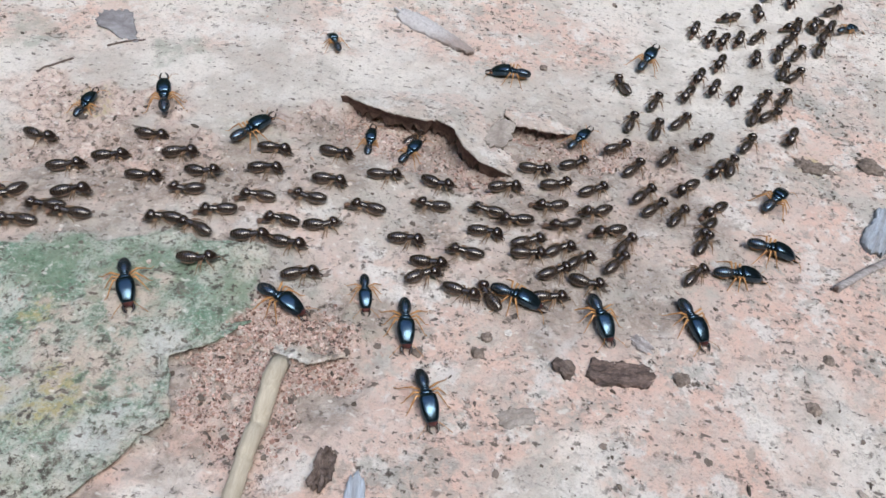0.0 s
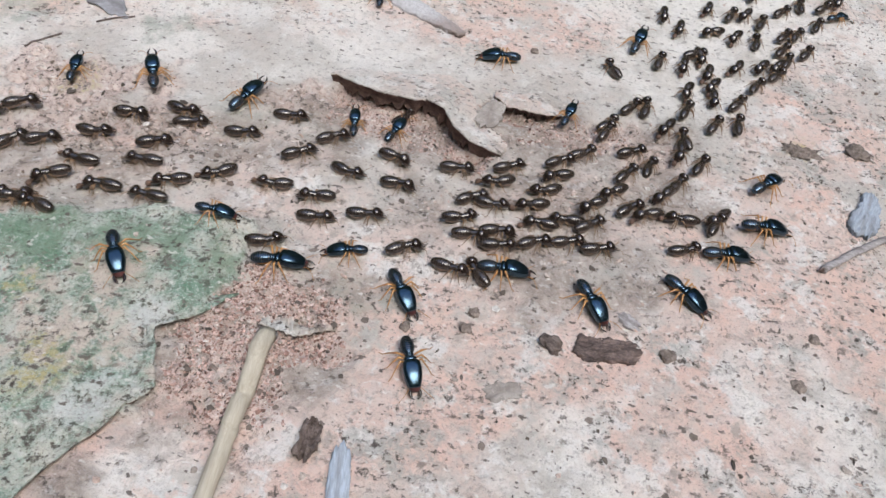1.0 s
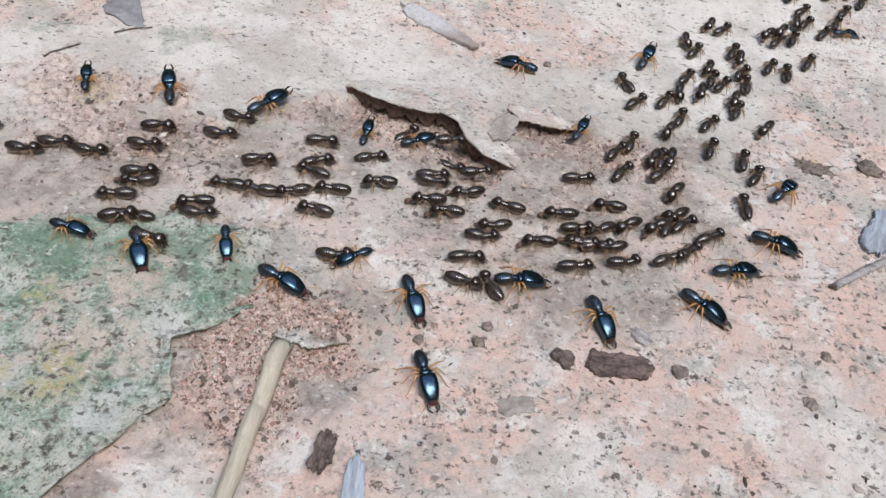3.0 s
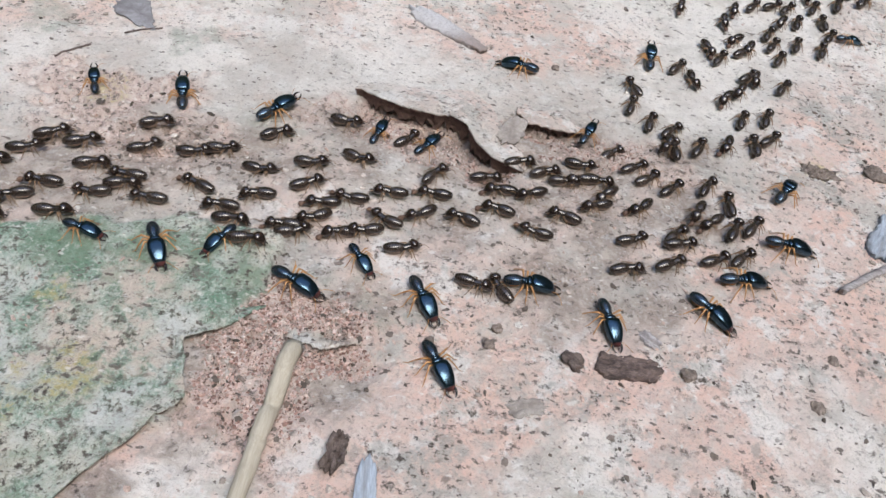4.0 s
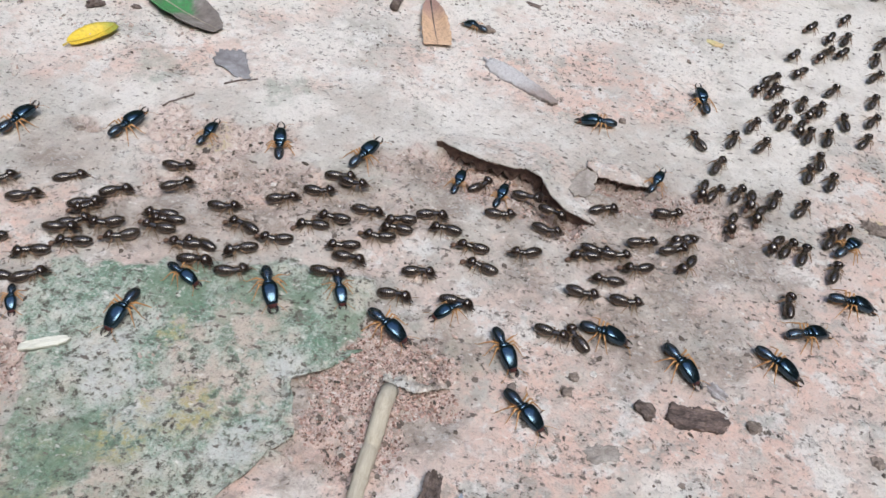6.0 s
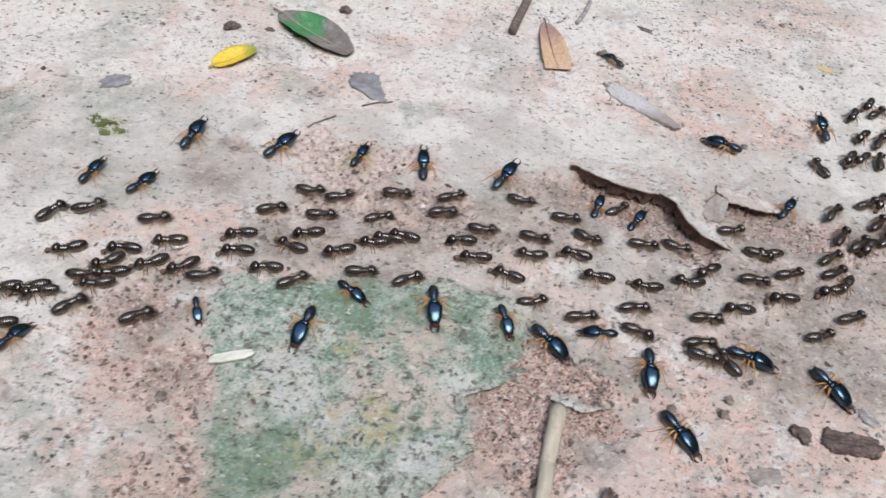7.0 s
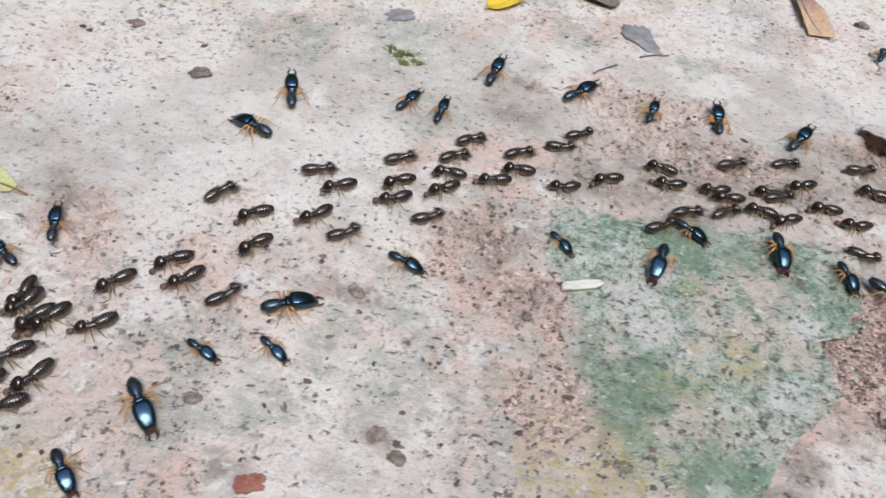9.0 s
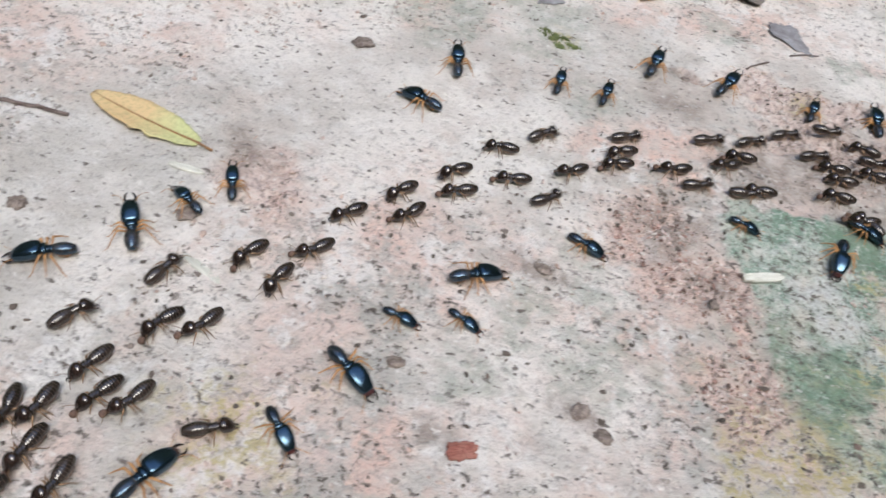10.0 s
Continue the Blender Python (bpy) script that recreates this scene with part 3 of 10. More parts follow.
def fallen_leaf(x, y, length, width, angle, mat, vein, label, curl=1.0, bend=0.8, blunt=0.75, seed=1, torn=1.0, wave=0.1):
    root = new("fallen_leaf")

    def face(u, v):
        s = 2 * v - 1
        half = 0.5 * width * (max(0.0, math.sin(math.pi * (0.02 + 0.96 * torn * u))) ** blunt) * (1 + wave * noise.noise((u * 13, seed, s)) + 0.4 * wave * noise.noise((u * 37, seed, 2 * s)))
        z = 0.35 + curl * abs(s) ** 1.6 * math.sin(math.pi * u) + bend * (2 * u - 1) ** 2 + 0.12 * noise.noise((u * 5, s * 3, seed))
        return Vector(((u - 0.5) * length, s * half, z))

    part("blade", sheet(bmesh.new(), face, 24, 10, 0.18), mat, root)
    rib = [face(u, 0.5) + Vector((0, 0, 0.03)) for u in (0, 0.25, 0.5, 0.75, 1.0)]
    part("midrib", tube(bmesh.new(), [rib[0] - Vector((0.12 * length, 0, 0.3))] + rib, [0.28, 0.26, 0.22, 0.18, 0.14, 0.06], 6), vein, root, "raised midrib and short stalk")
    return tagged(laid(root, x, y, angle), label, "leaf")


def scrap(name, x, y, length, width, angle, mat, label, category, thick=0.5, lift=0.5, curl=0.3, seed=1, ragged=0.35, taper=0.0, relief=0.2):
    """A broken flat piece with a ragged outline."""
    def face(u, v):
        a, b = 2 * u - 1, 2 * v - 1
        ca = a * math.sqrt(max(0, 1 - 0.38 * b * b))
        cb = b * math.sqrt(max(0, 1 - 0.38 * a * a)) * (1 - taper * (u - 0.2))
        edge = max(abs(a), abs(b)) ** 3
        wob = 1 + ragged * edge * noise.fractal((ca * 2.0, cb * 2.0, seed * 3.1), 0.75, 2.1, 6)
        z = thick + lift * (0.5 + 0.5 * noise.noise((ca * 1.4, cb * 1.4, seed))) + curl * cb * cb - 0.25 * edge
        z += relief * noise.fractal((ca * 5, cb * 5, seed), 0.8, 2.1, 5)
        return Vector((0.5 * length * ca * wob, 0.5 * width * cb * wob, z))

    ob = part(name, sheet(bmesh.new(), face, 36, 24, thick), mat)
    return tagged(laid(ob, x, y, angle, 0.1), label, category)


def clod(name, x, y, size, mat, label, category="soil clod", flat=0.6, seed=1, stretch=1.0, angle=0):
    bm = bmesh.new()
    bmesh.ops.create_icosphere(bm, subdivisions=4, radius=0.5 * size)
    for v in bm.verts:
        n = v.co.normalized()
        v.co = n * 0.5 * size * (1 + 0.45 * noise.fractal(n * 1.5 + Vector((seed * 5.3, 0, 0)), 0.9, 2.0, 5))
        v.co = Vector((v.co.x * stretch, v.co.y, v.co.z * flat))
    return tagged(laid(part(name, bm, mat), x, y, angle, -0.12 * size), label, category)


def moss_tuft(x, y, size, seed):
    """A low cushion of many small upright shoots."""
    rng = random.Random(seed)
    bm = bmesh.new()
    cushions = [(rng.gauss(0, 0.55) * size, rng.gauss(0, 0.35) * size, size * rng.uniform(0.12, 0.3)) for _ in range(7)]
    for _ in range(150):
        cx, cy, r = rng.choice(cushions)
        px, py, tall = cx + rng.gauss(0, r), cy + rng.gauss(0, 0.7 * r), size * rng.uniform(0.08, 0.26)
        tube(bm, [(px, py, -0.3), (px + rng.uniform(-0.15, 0.15), py, 0.5 * tall), (px + rng.uniform(-0.4, 0.4), py + rng.uniform(-0.4, 0.4), tall)], [0.16, 0.2, 0.05], 5)
    return tagged(laid(part("moss_tuft", bm, MOSS), x, y, rng.uniform(0, 180)), "small yellow-green moss tuft on clay", "moss")


def twig(name, points, radius, mat, label, category="twig", lift=None, knots=0.15, end=None, end_label="", taper=0.0):
    """A twig through ground places, lying on the ground; its broken end can have a look of its own."""
    root = new(name)
    ox, oy = points[0]
    line = []
    for (ax, ay), (bx, by) in zip(points, points[1:]):
        for k in range(10):
            u = k / 10
            line.append((ax + (bx - ax) * u, ay + (by - ay) * u))
    line.append(points[-1])
    base = ground_at(ox, oy)
    co, rad = [], []
    for k, (x, y) in enumerate(line):
        w = 0.02 * radius * math.sin(k * 1.1)
        co.append((x - ox + w, y - oy, ground_at(x, y) - base + (radius if lift is None else lift) + 0.05 * radius * math.sin(k * 0.7)))
        rad.append(radius * (1 + knots * noise.noise((k * 0.9, radius, 3))) * (1 - taper * k / (len(line) - 1)))
    part("stem", tube(bmesh.new(), co, rad, 14), mat, root)
    if end:
        cut = bmesh.new()
        bmesh.ops.create_icosphere(cut, subdivisions=3, radius=radius * 1.02)
        for v in cut.verts:
            v.co = Vector((v.co.x, v.co.y * 0.35, v.co.z)) * (1 + 0.25 * noise.noise(v.co * 1.3)) + Vector(co[0])
        part("broken_end", cut, end, root, end_label)
    root.location = (ox * MM, oy * MM, base * MM)
    return tagged(root, label, category)


def clay_flake(line, reach, lift, top_mat, edge_mat, label, drop, seed, grown=0.0, ragged=1.0):
    """A plate of crust that has lifted along a ragged broken edge over a hollow."""
    root = new("clay_flake")
    spans = list(zip(line, line[1:]))

    def edge(u):
        k = min(int(u * len(spans)), len(spans) - 1)
        w = u * len(spans) - k
        (ax, ay), (bx, by) = spans[k]
        p = Vector((ax + (bx - ax) * w, ay + (by - ay) * w, 0))
        return p + ragged * Vector((0.5 * noise.noise((u * 10, seed, 0)), 0.75 * noise.fractal((u * 8, seed, 5), 1.0, 2.1, 5), 0))

    back = Vector((-(line[-1][1] - line[0][1]), line[-1][0] - line[0][0], 0)).normalized()

    def rise(u):
        return lift * (0.35 + 0.65 * math.sin(math.pi * min(1, 0.12 + 0.88 * u)) ** 0.7) * (1 + 0.25 * noise.fractal((u * 9, seed, 2), 0.8, 2.0, 4))

    def face(u, v):
        p = edge(u) + back * (reach * v ** 1.2) * (0.25 + 0.75 * math.sin(math.pi * min(1.0, 0.05 + 0.95 * u)) ** 0.6) * (0.75 + 0.25 * noise.noise((u * 4, 9, seed)))
        w = float(ramp(np.array(v), 0.15, 1.0))
        g = ground_at(p.x, p.y)
        z = (1 - w) * rise(u) + w * (g + 0.12) - 0.4 * v ** 6 + 0.15 * noise.fractal((p.x * 0.7, p.y * 0.7, seed), 1, 2.0, 3)
        return Vector((p.x, p.y, z))

    top = part("top_crust", sheet(bmesh.new(), face, 60, 14, 0.35), top_mat, root)
    co = np.array([v.co[:] for v in top.data.vertices]) / MM
    green, trail, soil = covers(co[:, 0], co[:, 1])
    green = np.maximum(green, grown)
    for name, layers in (("cover", (green, 0.3 * trail * (1 - green), soil * 0, np.zeros(len(co)))), ("stain", stains(co[:, 0], co[:, 1]))):
        att = top.data.color_attributes.new(name, "FLOAT_COLOR", "POINT")
        att.data.foreach_set("color", np.stack(layers, -1).ravel())

    # The broken edge; its dark colour also paints the shade under the plate.
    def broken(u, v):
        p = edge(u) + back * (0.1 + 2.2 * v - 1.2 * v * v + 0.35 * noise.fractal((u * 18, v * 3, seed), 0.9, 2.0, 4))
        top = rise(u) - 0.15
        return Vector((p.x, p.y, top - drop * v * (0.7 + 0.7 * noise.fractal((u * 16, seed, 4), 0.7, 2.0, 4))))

    part("broken_edge", sheet(bmesh.new(), broken, 80, 6, 0.3), edge_mat, root, "ragged broken edge, darkened for the shade beneath")
    return tagged(root, label, "crust flake")


def crumbs(name, count, low, high, mat, label, seed, where=None, box=(-245, 130, 45, 315), detail=1, flat=0.7):
    """Uncounted crumbs strewn over the ground, in one mesh."""
    rng = np.random.default_rng(seed)
    bm = bmesh.new()
    bmesh.ops.create_icosphere(bm, subdivisions=detail, radius=1.0)
    base = np.array([v.co[:] for v in bm.verts])
    tris = np.array([[v.index for v in f.verts] for f in bm.faces])
    bm.free()
    x, y = rng.uniform(box[0], box[1], count * 3), rng.uniform(box[2], box[3], count * 3)
    green, trail, soil = covers(x, y)
    odds = 0.06 + 0.9 * ramp(rough(x, y, 16, seed), 0.0, 1.0) * ramp(rough(x, y, 4, seed + 1), -0.4, 0.6) + soil * 1.2 - 0.5 * trail - 0.2 * green
    if where:
        odds = odds * where(x, y)
    keep = np.flatnonzero(rng.uniform(0, 1, len(x)) < odds)[:count]
    x, y = x[keep], y[keep]
    n = len(x)
    r = low + (high - low) * rng.uniform(0, 1, n) ** 3
    stretch = rng.uniform(0.4, 1.9, (n, 1, 3)) * np.array([1.15, 1, flat])
    co = base[None] * stretch * (1 + 0.4 * rng.uniform(-1, 1, (n, len(base), 1))) * r[:, None, None]
    a = rng.uniform(0, 6.28, n)[:, None]
    co = np.stack([co[..., 0] * np.cos(a) - co[..., 1] * np.sin(a), co[..., 0] * np.sin(a) + co[..., 1] * np.cos(a), co[..., 2]], -1)
    co += np.stack([x, y, height(x, y) + 0.25 * r], -1)[:, None]
    faces = (tris[None] + (np.arange(n) * len(base))[:, None, None]).reshape(-1, 3)
    me = bpy.data.meshes.new(name)
    me.from_pydata((co.reshape(-1, 3) * MM).tolist(), [], faces.tolist())
    me.materials.append(mat)
    return tagged(new(name, me), label, "soil", kind="stuff")


def island_material(name, stops):
    """Grains whose colour changes from grain to grain."""
    mat, nodes, links, bsdf = material(name)
    isl = nodes.new("ShaderNodeNewGeometry")
    col = ramp_node(nodes, links, isl.outputs["Random Per Island"], stops)
    fine = noise_node(nodes, links, isl.outputs["Position"], 1800, 4, 0.6)
    col = mixed(nodes, links, ramp_node(nodes, links, fine, [(0.35, (0.5, 0.5, 0.5)), (0.6, (0, 0, 0))]), col, (0.10, 0.08, 0.07))
    links.new(col, bsdf.inputs["Base Color"])
    bsdf.inputs["Roughness"].default_value = 0.9
    return mat


DARK_GRAINS = island_material("dark_grains", [(0.0, (0.05, 0.042, 0.036)), (0.5, (0.13, 0.105, 0.09)), (0.8, (0.24, 0.20, 0.18)), (1.0, (0.17, 0.12, 0.10))])
PALE_GRAINS = island_material("pale_grains", [(0.0, (0.36, 0.31, 0.28)), (0.45, (0.60, 0.54, 0.50)), (0.85, (0.60, 0.44, 0.38)), (1.0, (0.72, 0.69, 0.66))])
RUBBLE_GRAINS = island_material("rubble_grains", [(0.0, (0.09, 0.05, 0.042)), (0.22, (0.31, 0.18, 0.15)), (0.48, (0.60, 0.41, 0.36)), (0.8, (0.66, 0.54, 0.50)), (1.0, (0.42, 0.31, 0.275))])
# Reddish soil edge, darkened to paint the shade below the lifted clay.
HOLLOW = plain("shaded_red_soil", (0.25, 0.165, 0.14), 0.95, (0.08, 0.05, 0.043), 600, 1.0, 0.0008)
SOIL = plain("dark_soil_edge", (0.30, 0.21, 0.17), 0.95, (0.09, 0.06, 0.05), 700, 1.0, 0.0008)
BARK_CHIP = plain("rough_red_grey_bark", (0.27, 0.20, 0.185), 0.9, (0.045, 0.034, 0.032), 380, 1.0, 0.0012, stretch=(0.6, 2.2, 1.5))
CLOD = plain("brown_soil_clod", (0.36, 0.30, 0.265), 0.95, (0.11, 0.085, 0.075), 700, 1.0, 0.0008)
GREY_VEIN = plain("pale_vein", (0.42, 0.38, 0.32), 0.6)

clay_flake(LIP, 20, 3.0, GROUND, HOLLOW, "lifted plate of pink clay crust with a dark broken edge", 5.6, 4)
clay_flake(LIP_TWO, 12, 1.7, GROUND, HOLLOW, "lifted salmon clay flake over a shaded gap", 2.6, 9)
clay_flake([(-49, 108), (-43.5, 120), (-37, 128), (-33, 133.5), (-34.5, 139), (-36.5, 144), (-30, 148.5), (-25.5, 154)], 7, 1.7, GROUND, SOIL, "raised ragged rim of the green algae crust", 1.3, 15, 1.0, 1.9)
clay_flake([(-20.5, 147.4), (-17.5, 146.2), (-14.5, 145.8), (-11.5, 146.9), (-8.2, 148.6)], 6, 1.9, GROUND, SOIL, "crumbling grey clay ledge over the end of the stick", 2.4, 23, 0.25, 1.5)
scrap("leaf_scrap", 15.5, 210.5, 11, 6.5, 68, SCRAP, "grey-beige dry scrap leaning on the crust", "leaf scrap", 0.3, 1.0, 0.4, 12, 0.3, 0.5)
fallen_leaf(-114.8, 233.6, 13.5, 6.8, 57, YELLOW, OLD_YELLOW, "bright yellow fallen leaf with a greenish curled end", 1.5, 0.9, 0.42, 2)
fallen_leaf(-97.5, 251.5, 28, 11.5, -29, GREEN, GREY_VEIN, "glossy green and grey-brown fallen leaf, curled", 2.6, 0.9, 0.5, 3)
fallen_leaf(-29.8, 268.5, 24, 8.2, -76, ORANGE, BARK_DARK, "dry orange and pink-brown half of a leaf", 2.2, 0.8, 0.5, 4, 0.62)
fallen_leaf(-199.8, 128.4, 24.5, 7.6, 172, BUFF, RIB_BROWN, "long buff leaf with a yellow-green tip", 0.9, 0.5, 0.55, 5, 1.0, 0.16)
scrap("leaf_scrap", -76.5, 232.5, 14, 9, -48, GREY_LEAF, "torn grey dead leaf lying flat", "leaf scrap", 0.25, 0.7, 0.5, 21, 0.3, 0.7)
scrap("bark_strip", -2.6, 247.2, 24, 6.4, -36, STRIP, "long grey weathered strip of bark", "bark", 1.0, 1.0, -0.5, 31, 0.22, 0.45, 0.35)
scrap("bark_chip", 38, 152.3, 11.0, 5.0, 2, BARK_CHIP, "thick rough bark chip, grey with a reddish side", "bark", 0.9, 0.8, -0.3, 33, 0.25, 0.0, 0.8)
scrap("wood_scrap", 96.5, 195, 14, 6, 62, BLUE_SCRAP, "bluish grey splinter of weathered wood", "wood", 0.9, 0.6, -0.3, 41, 0.35, 0.3, 0.45)
scrap("wood_scrap", -3.2, 121, 16, 3.4, 94, BLUE_SCRAP, "pale bluish grey wood splinter", "wood", 0.9, 0.5, -0.3, 43, 0.15)
scrap("leaf_scrap", 20, 141.6, 6.0, 3.4, 8, SCRAP, "small flat grey-brown leaf scrap", "leaf scrap", 0.2, 0.5, 0.2, 45, 0.4)
scrap("bark_chip", 42.2, 159.0, 4.4, 2.8, -35, BARK, "small grey bark chip on clay", "bark", 0.6, 0.3, 0, 47)
scrap("white_sliver", -81, 142.6, 8.4, 2.0, 26, WHITE, "thin white pith sliver with dark rim", "sliver", 0.9, 0.3, 0.1, 49, 0.15)
scrap("brick_chip", -123.4, 88.2, 4.6, 2.8, 25, RED_CHIP, "small brick-red chip half sunk in clay", "chip", 0.6, 0.4, 0, 51, 0.25)
scrap("leaf_scrap", -139.5, 214.5, 7, 5, 30, GREY_LEAF, "dark grey curled leaf scrap beside moss", "leaf scrap", 0.3, 0.5, 0.4, 53)
scrap("leaf_scrap", 55, 285.2, 5.2, 2.8, -15, BUFF, "small tan leaf scrap on clay", "leaf scrap", 0.3, 0.3, 0.2, 55)
scrap("leaf_scrap", 86.5, 213.5, 7, 4.5, -10, CLOD, "flat grey-brown crumbling scrap", "leaf scrap", 0.2, 0.4, 0.0, 57, 0.9, 0.0, 0.6)
scrap("bark_chip", -1.5, 288, 5.5, 1.8, -22, BARK_DARK, "thin dark bark splinter", "bark", 0.4, 0.3, 0, 59)
STICK_LINE = [(-18.9, 145.6), (-19.9, 134), (-20.8, 122), (-22.2, 98)]
twig("broken_stick", STICK_LINE, 1.65, STICK, "thick pale peeled stick with a snapped end", "stick", None, 0.09, BARK, "grey frayed end", 0.3)
twig("twig", [(82.3, 177.4), (89, 182.4), (97, 187.6), (112, 196)], 0.75, BARK, "thin grey twig with a dark broken end", "twig", None, 0.3, BARK_DARK, "dark broken end")
twig("twig", [(-87.5, 211.7), (-84.6, 215.6), (-82.1, 218.1)], 0.22, BARK_DARK, "fine black twig on clay")
twig("leaf_stalk", [(-76.7, 224.0), (-73, 226.6), (-69.2, 228.1)], 0.2, BARK_DARK, "thin dark leaf stalk on clay", "stalk")
twig("twig", [(-226, 120.6), (-219, 122), (-212.4, 123)], 0.4, BARK_DARK, "thin dark crooked twig")
twig("twig", [(-39.6, 292), (-41, 281), (-42.2, 271.5)], 1.35, BARK_DARK, "short grey twig stub on clay")
twig("twig", [(-19.6, 298), (-21, 291), (-23, 284.5)], 0.7, BARK, "thin grey twig on clay")
scrap("bark_chip", -8.6, 128.8, 6.6, 3.0, 80, BARK_DARK, "curled dark brown bark fragment beside the splinter", "bark", 0.8, 1.2, 1.4, 65, 0.4, 0.2, 0.7)
clod("soil_clod", 27.9, 151.8, 3.0, BARK_DARK, "small black crumb of bark", "soil clod", 0.7, 3, 1.3, -40)
clod("soil_clod", 13.2, 152.8, 2.1, CLOD, "small grey-brown crumb of dry soil", "soil clod", 0.6, 4)
clod("soil_clod", 14.6, 156.4, 1.9, CLOD, "small grey-brown crumb of dry soil", "soil clod", 0.6, 5)
clod("soil_clod", 100.8, 216, 4.8, CLOD, "dark grey gritty lump", "soil clod", 0.4, 6, 1.2, -25)
clod("soil_clod", -121, 247.6, 3.4, BARK_DARK, "black crumb near the leaves", "soil clod", 0.6, 7, 1.3, 40)
clod("soil_clod", -101.8, 199, 1.6, CLOD, "small brown crumb of soil", "soil clod", 0.4, 8, 1.4)
clod("soil_clod", -89.8, 131.6, 1.9, CLOD, "small brown crumb of soil", "soil clod", 0.6, 9)
clod("soil_clod", 3.0, 151.5, 1.8, CLOD, "gritty grey pellet on clay", "soil clod", 0.8, 10)
clod("soil_clod", 16, 236.5, 2.1, CLOD, "small grey-brown crumb of dry soil", "soil clod", 0.6, 11)
clod("soil_clod", 25.5, 238.5, 1.9, CLOD, "small brown crumb of dry soil", "soil clod", 0.6, 12)
clod("soil_clod", 71, 150, 2.4, CLOD, "small brown crumb of dry soil", "soil clod", 0.5, 13)
clod("soil_clod", 74, 127, 4.8, CLOD, "brown flaky lump of soil", "soil clod", 0.5, 14, 1.3)
clod("soil_clod", 76.5, 160.5, 1.9, CLOD, "dark gritty crumb on clay", "soil clod", 0.7, 15)
clod("soil_clod", 48.5, 152.5, 2.4, CLOD, "small grey-brown crumb of dry soil", "soil clod", 0.5, 16, 1.3, 30)
clod("soil_clod", -180.5, 110.5, 2.7, CLOD, "small brown crumb of dry soil", "soil clod", 0.4, 17, 1.2)
clod("soil_clod", -206, 101, 2.6, CLOD, "small brown crumb of dry soil", "soil clod", 0.4, 18, 1.2)
clod("soil_clod", -137.5, 98, 2.1, CLOD, "flat brown-grey crumb of soil", "soil clod", 0.4, 19, 1.4, 20)
clod("soil_clod", -13.9, 269.7, 3.2, CLOD, "grey-green pebble beside the orange leaf", "pebble", 0.6, 22, 1.3)
moss_tuft(-134.2, 198.4, 3.2, 1)
moss_tuft(-131.8, 195.6, 2.2, 2)
scrap("white_sliver", -186.5, 120.3, 6.5, 1.4, 4, WHITE, "pale chip of dry straw on the trail", "sliver", 0.5, 0.2, 0.1, 61, 0.15)
scrap("white_sliver", -172.5, 101.6, 8.5, 1.5, -18, WHITE, "pale chip of dry straw on the trail", "sliver", 0.5, 0.2, 0.1, 63, 0.15)
clod("pebble", -173.6, 172.5, 3.6, CLOD, "flat grey-brown pebble on clay", "pebble", 0.3, 31, 1.3, 10)
clod("soil_clod", -92.7, 267.2, 3.4, BARK_DARK, "black crumb near the leaves", "soil clod", 0.6, 32)
clod("soil_clod", 44.4, 307.3, 1.9, CLOD, "small brown crumb of dry soil", "soil clod", 0.6, 33)
clod("soil_clod", -110.7, 250.4, 1.8, BARK_DARK, "black crumb near the leaves", "soil clod", 0.5, 34, 1.5)
clod("soil_clod", -108.4, 101.2, 2.6, CLOD, "flat brown-grey crumb of soil", "soil clod", 0.35, 35, 1.2, 70)
clod("soil_clod", -104.2, 98.6, 2.2, CLOD, "small grey-brown crumb of dry soil", "soil clod", 0.35, 36, 1.3)
clod("soil_clod", -120.3, 126.2, 2.2, CLOD, "flat brown-grey crumb of soil", "soil clod", 0.3, 37, 1.5, -10)
clod("soil_clod", -196, 184.5, 2.6, CLOD, "brown flaky crumb of soil", "soil clod", 0.35, 38, 1.4, 15)
crumbs("soil_flakes", 1700, 0.15, 0.5, DARK_GRAINS, "flat dark flakes of soil and bark on clay", 77, None, (-245, 130, 45, 315), 2, 0.35)
crumbs("dark_grit", 14000, 0.06, 0.4, DARK_GRAINS, "dark soil crumbs scattered over clay", 71)
crumbs("pale_grit", 26000, 0.09, 0.42, PALE_GRAINS, "pale and pinkish grit scattered over clay", 72)
crumbs("soil_rubble", 6000, 0.07, 0.32, PALE_GRAINS, "crumbled pink soil round the stick", 73, lambda x, y: ramp(covers(x, y)[2], 0.2, 0.7))
crumbs("soil_rubble", 11000, 0.04, 0.27, RUBBLE_GRAINS, "coarse reddish soil rubble round the stick", 74, lambda x, y: 1.3 * covers(x, y)[2] ** 1.5, (-40, -5, 130, 160))
crumbs("soil_rubble", 3600, 0.05, 0.3, RUBBLE_GRAINS, "reddish rubble in the hollow under the crust", 75, lambda x, y: 2 * ramp(covers(x, y)[2], 0.2, 0.7), (-20, 46, 192, 214))
crumbs("soil_rubble", 1500, 0.05, 0.36, RUBBLE_GRAINS, "reddish soil crumbs beside the green crust", 76, lambda x, y: 2 * ramp(covers(x, y)[2], 0.2, 0.7), (-112, -74, 105, 155))


# ---- termites ----
def leg_bones(reach, lift, fore, r):
    """A leg from its hip, outward along +y: thigh up to the knee, shin down to the foot."""
    return [(0, 0, 0), (0.12 * fore, 0.42 * reach, lift), (0.5 * fore, 0.72 * reach, -0.35), (0.8 * fore, 0.95 * reach, None), (1.0 * fore, 1.12 * reach, None)], [r * 1.1, r * 1.5, r * 0.85, r * 0.55, r * 0.4]


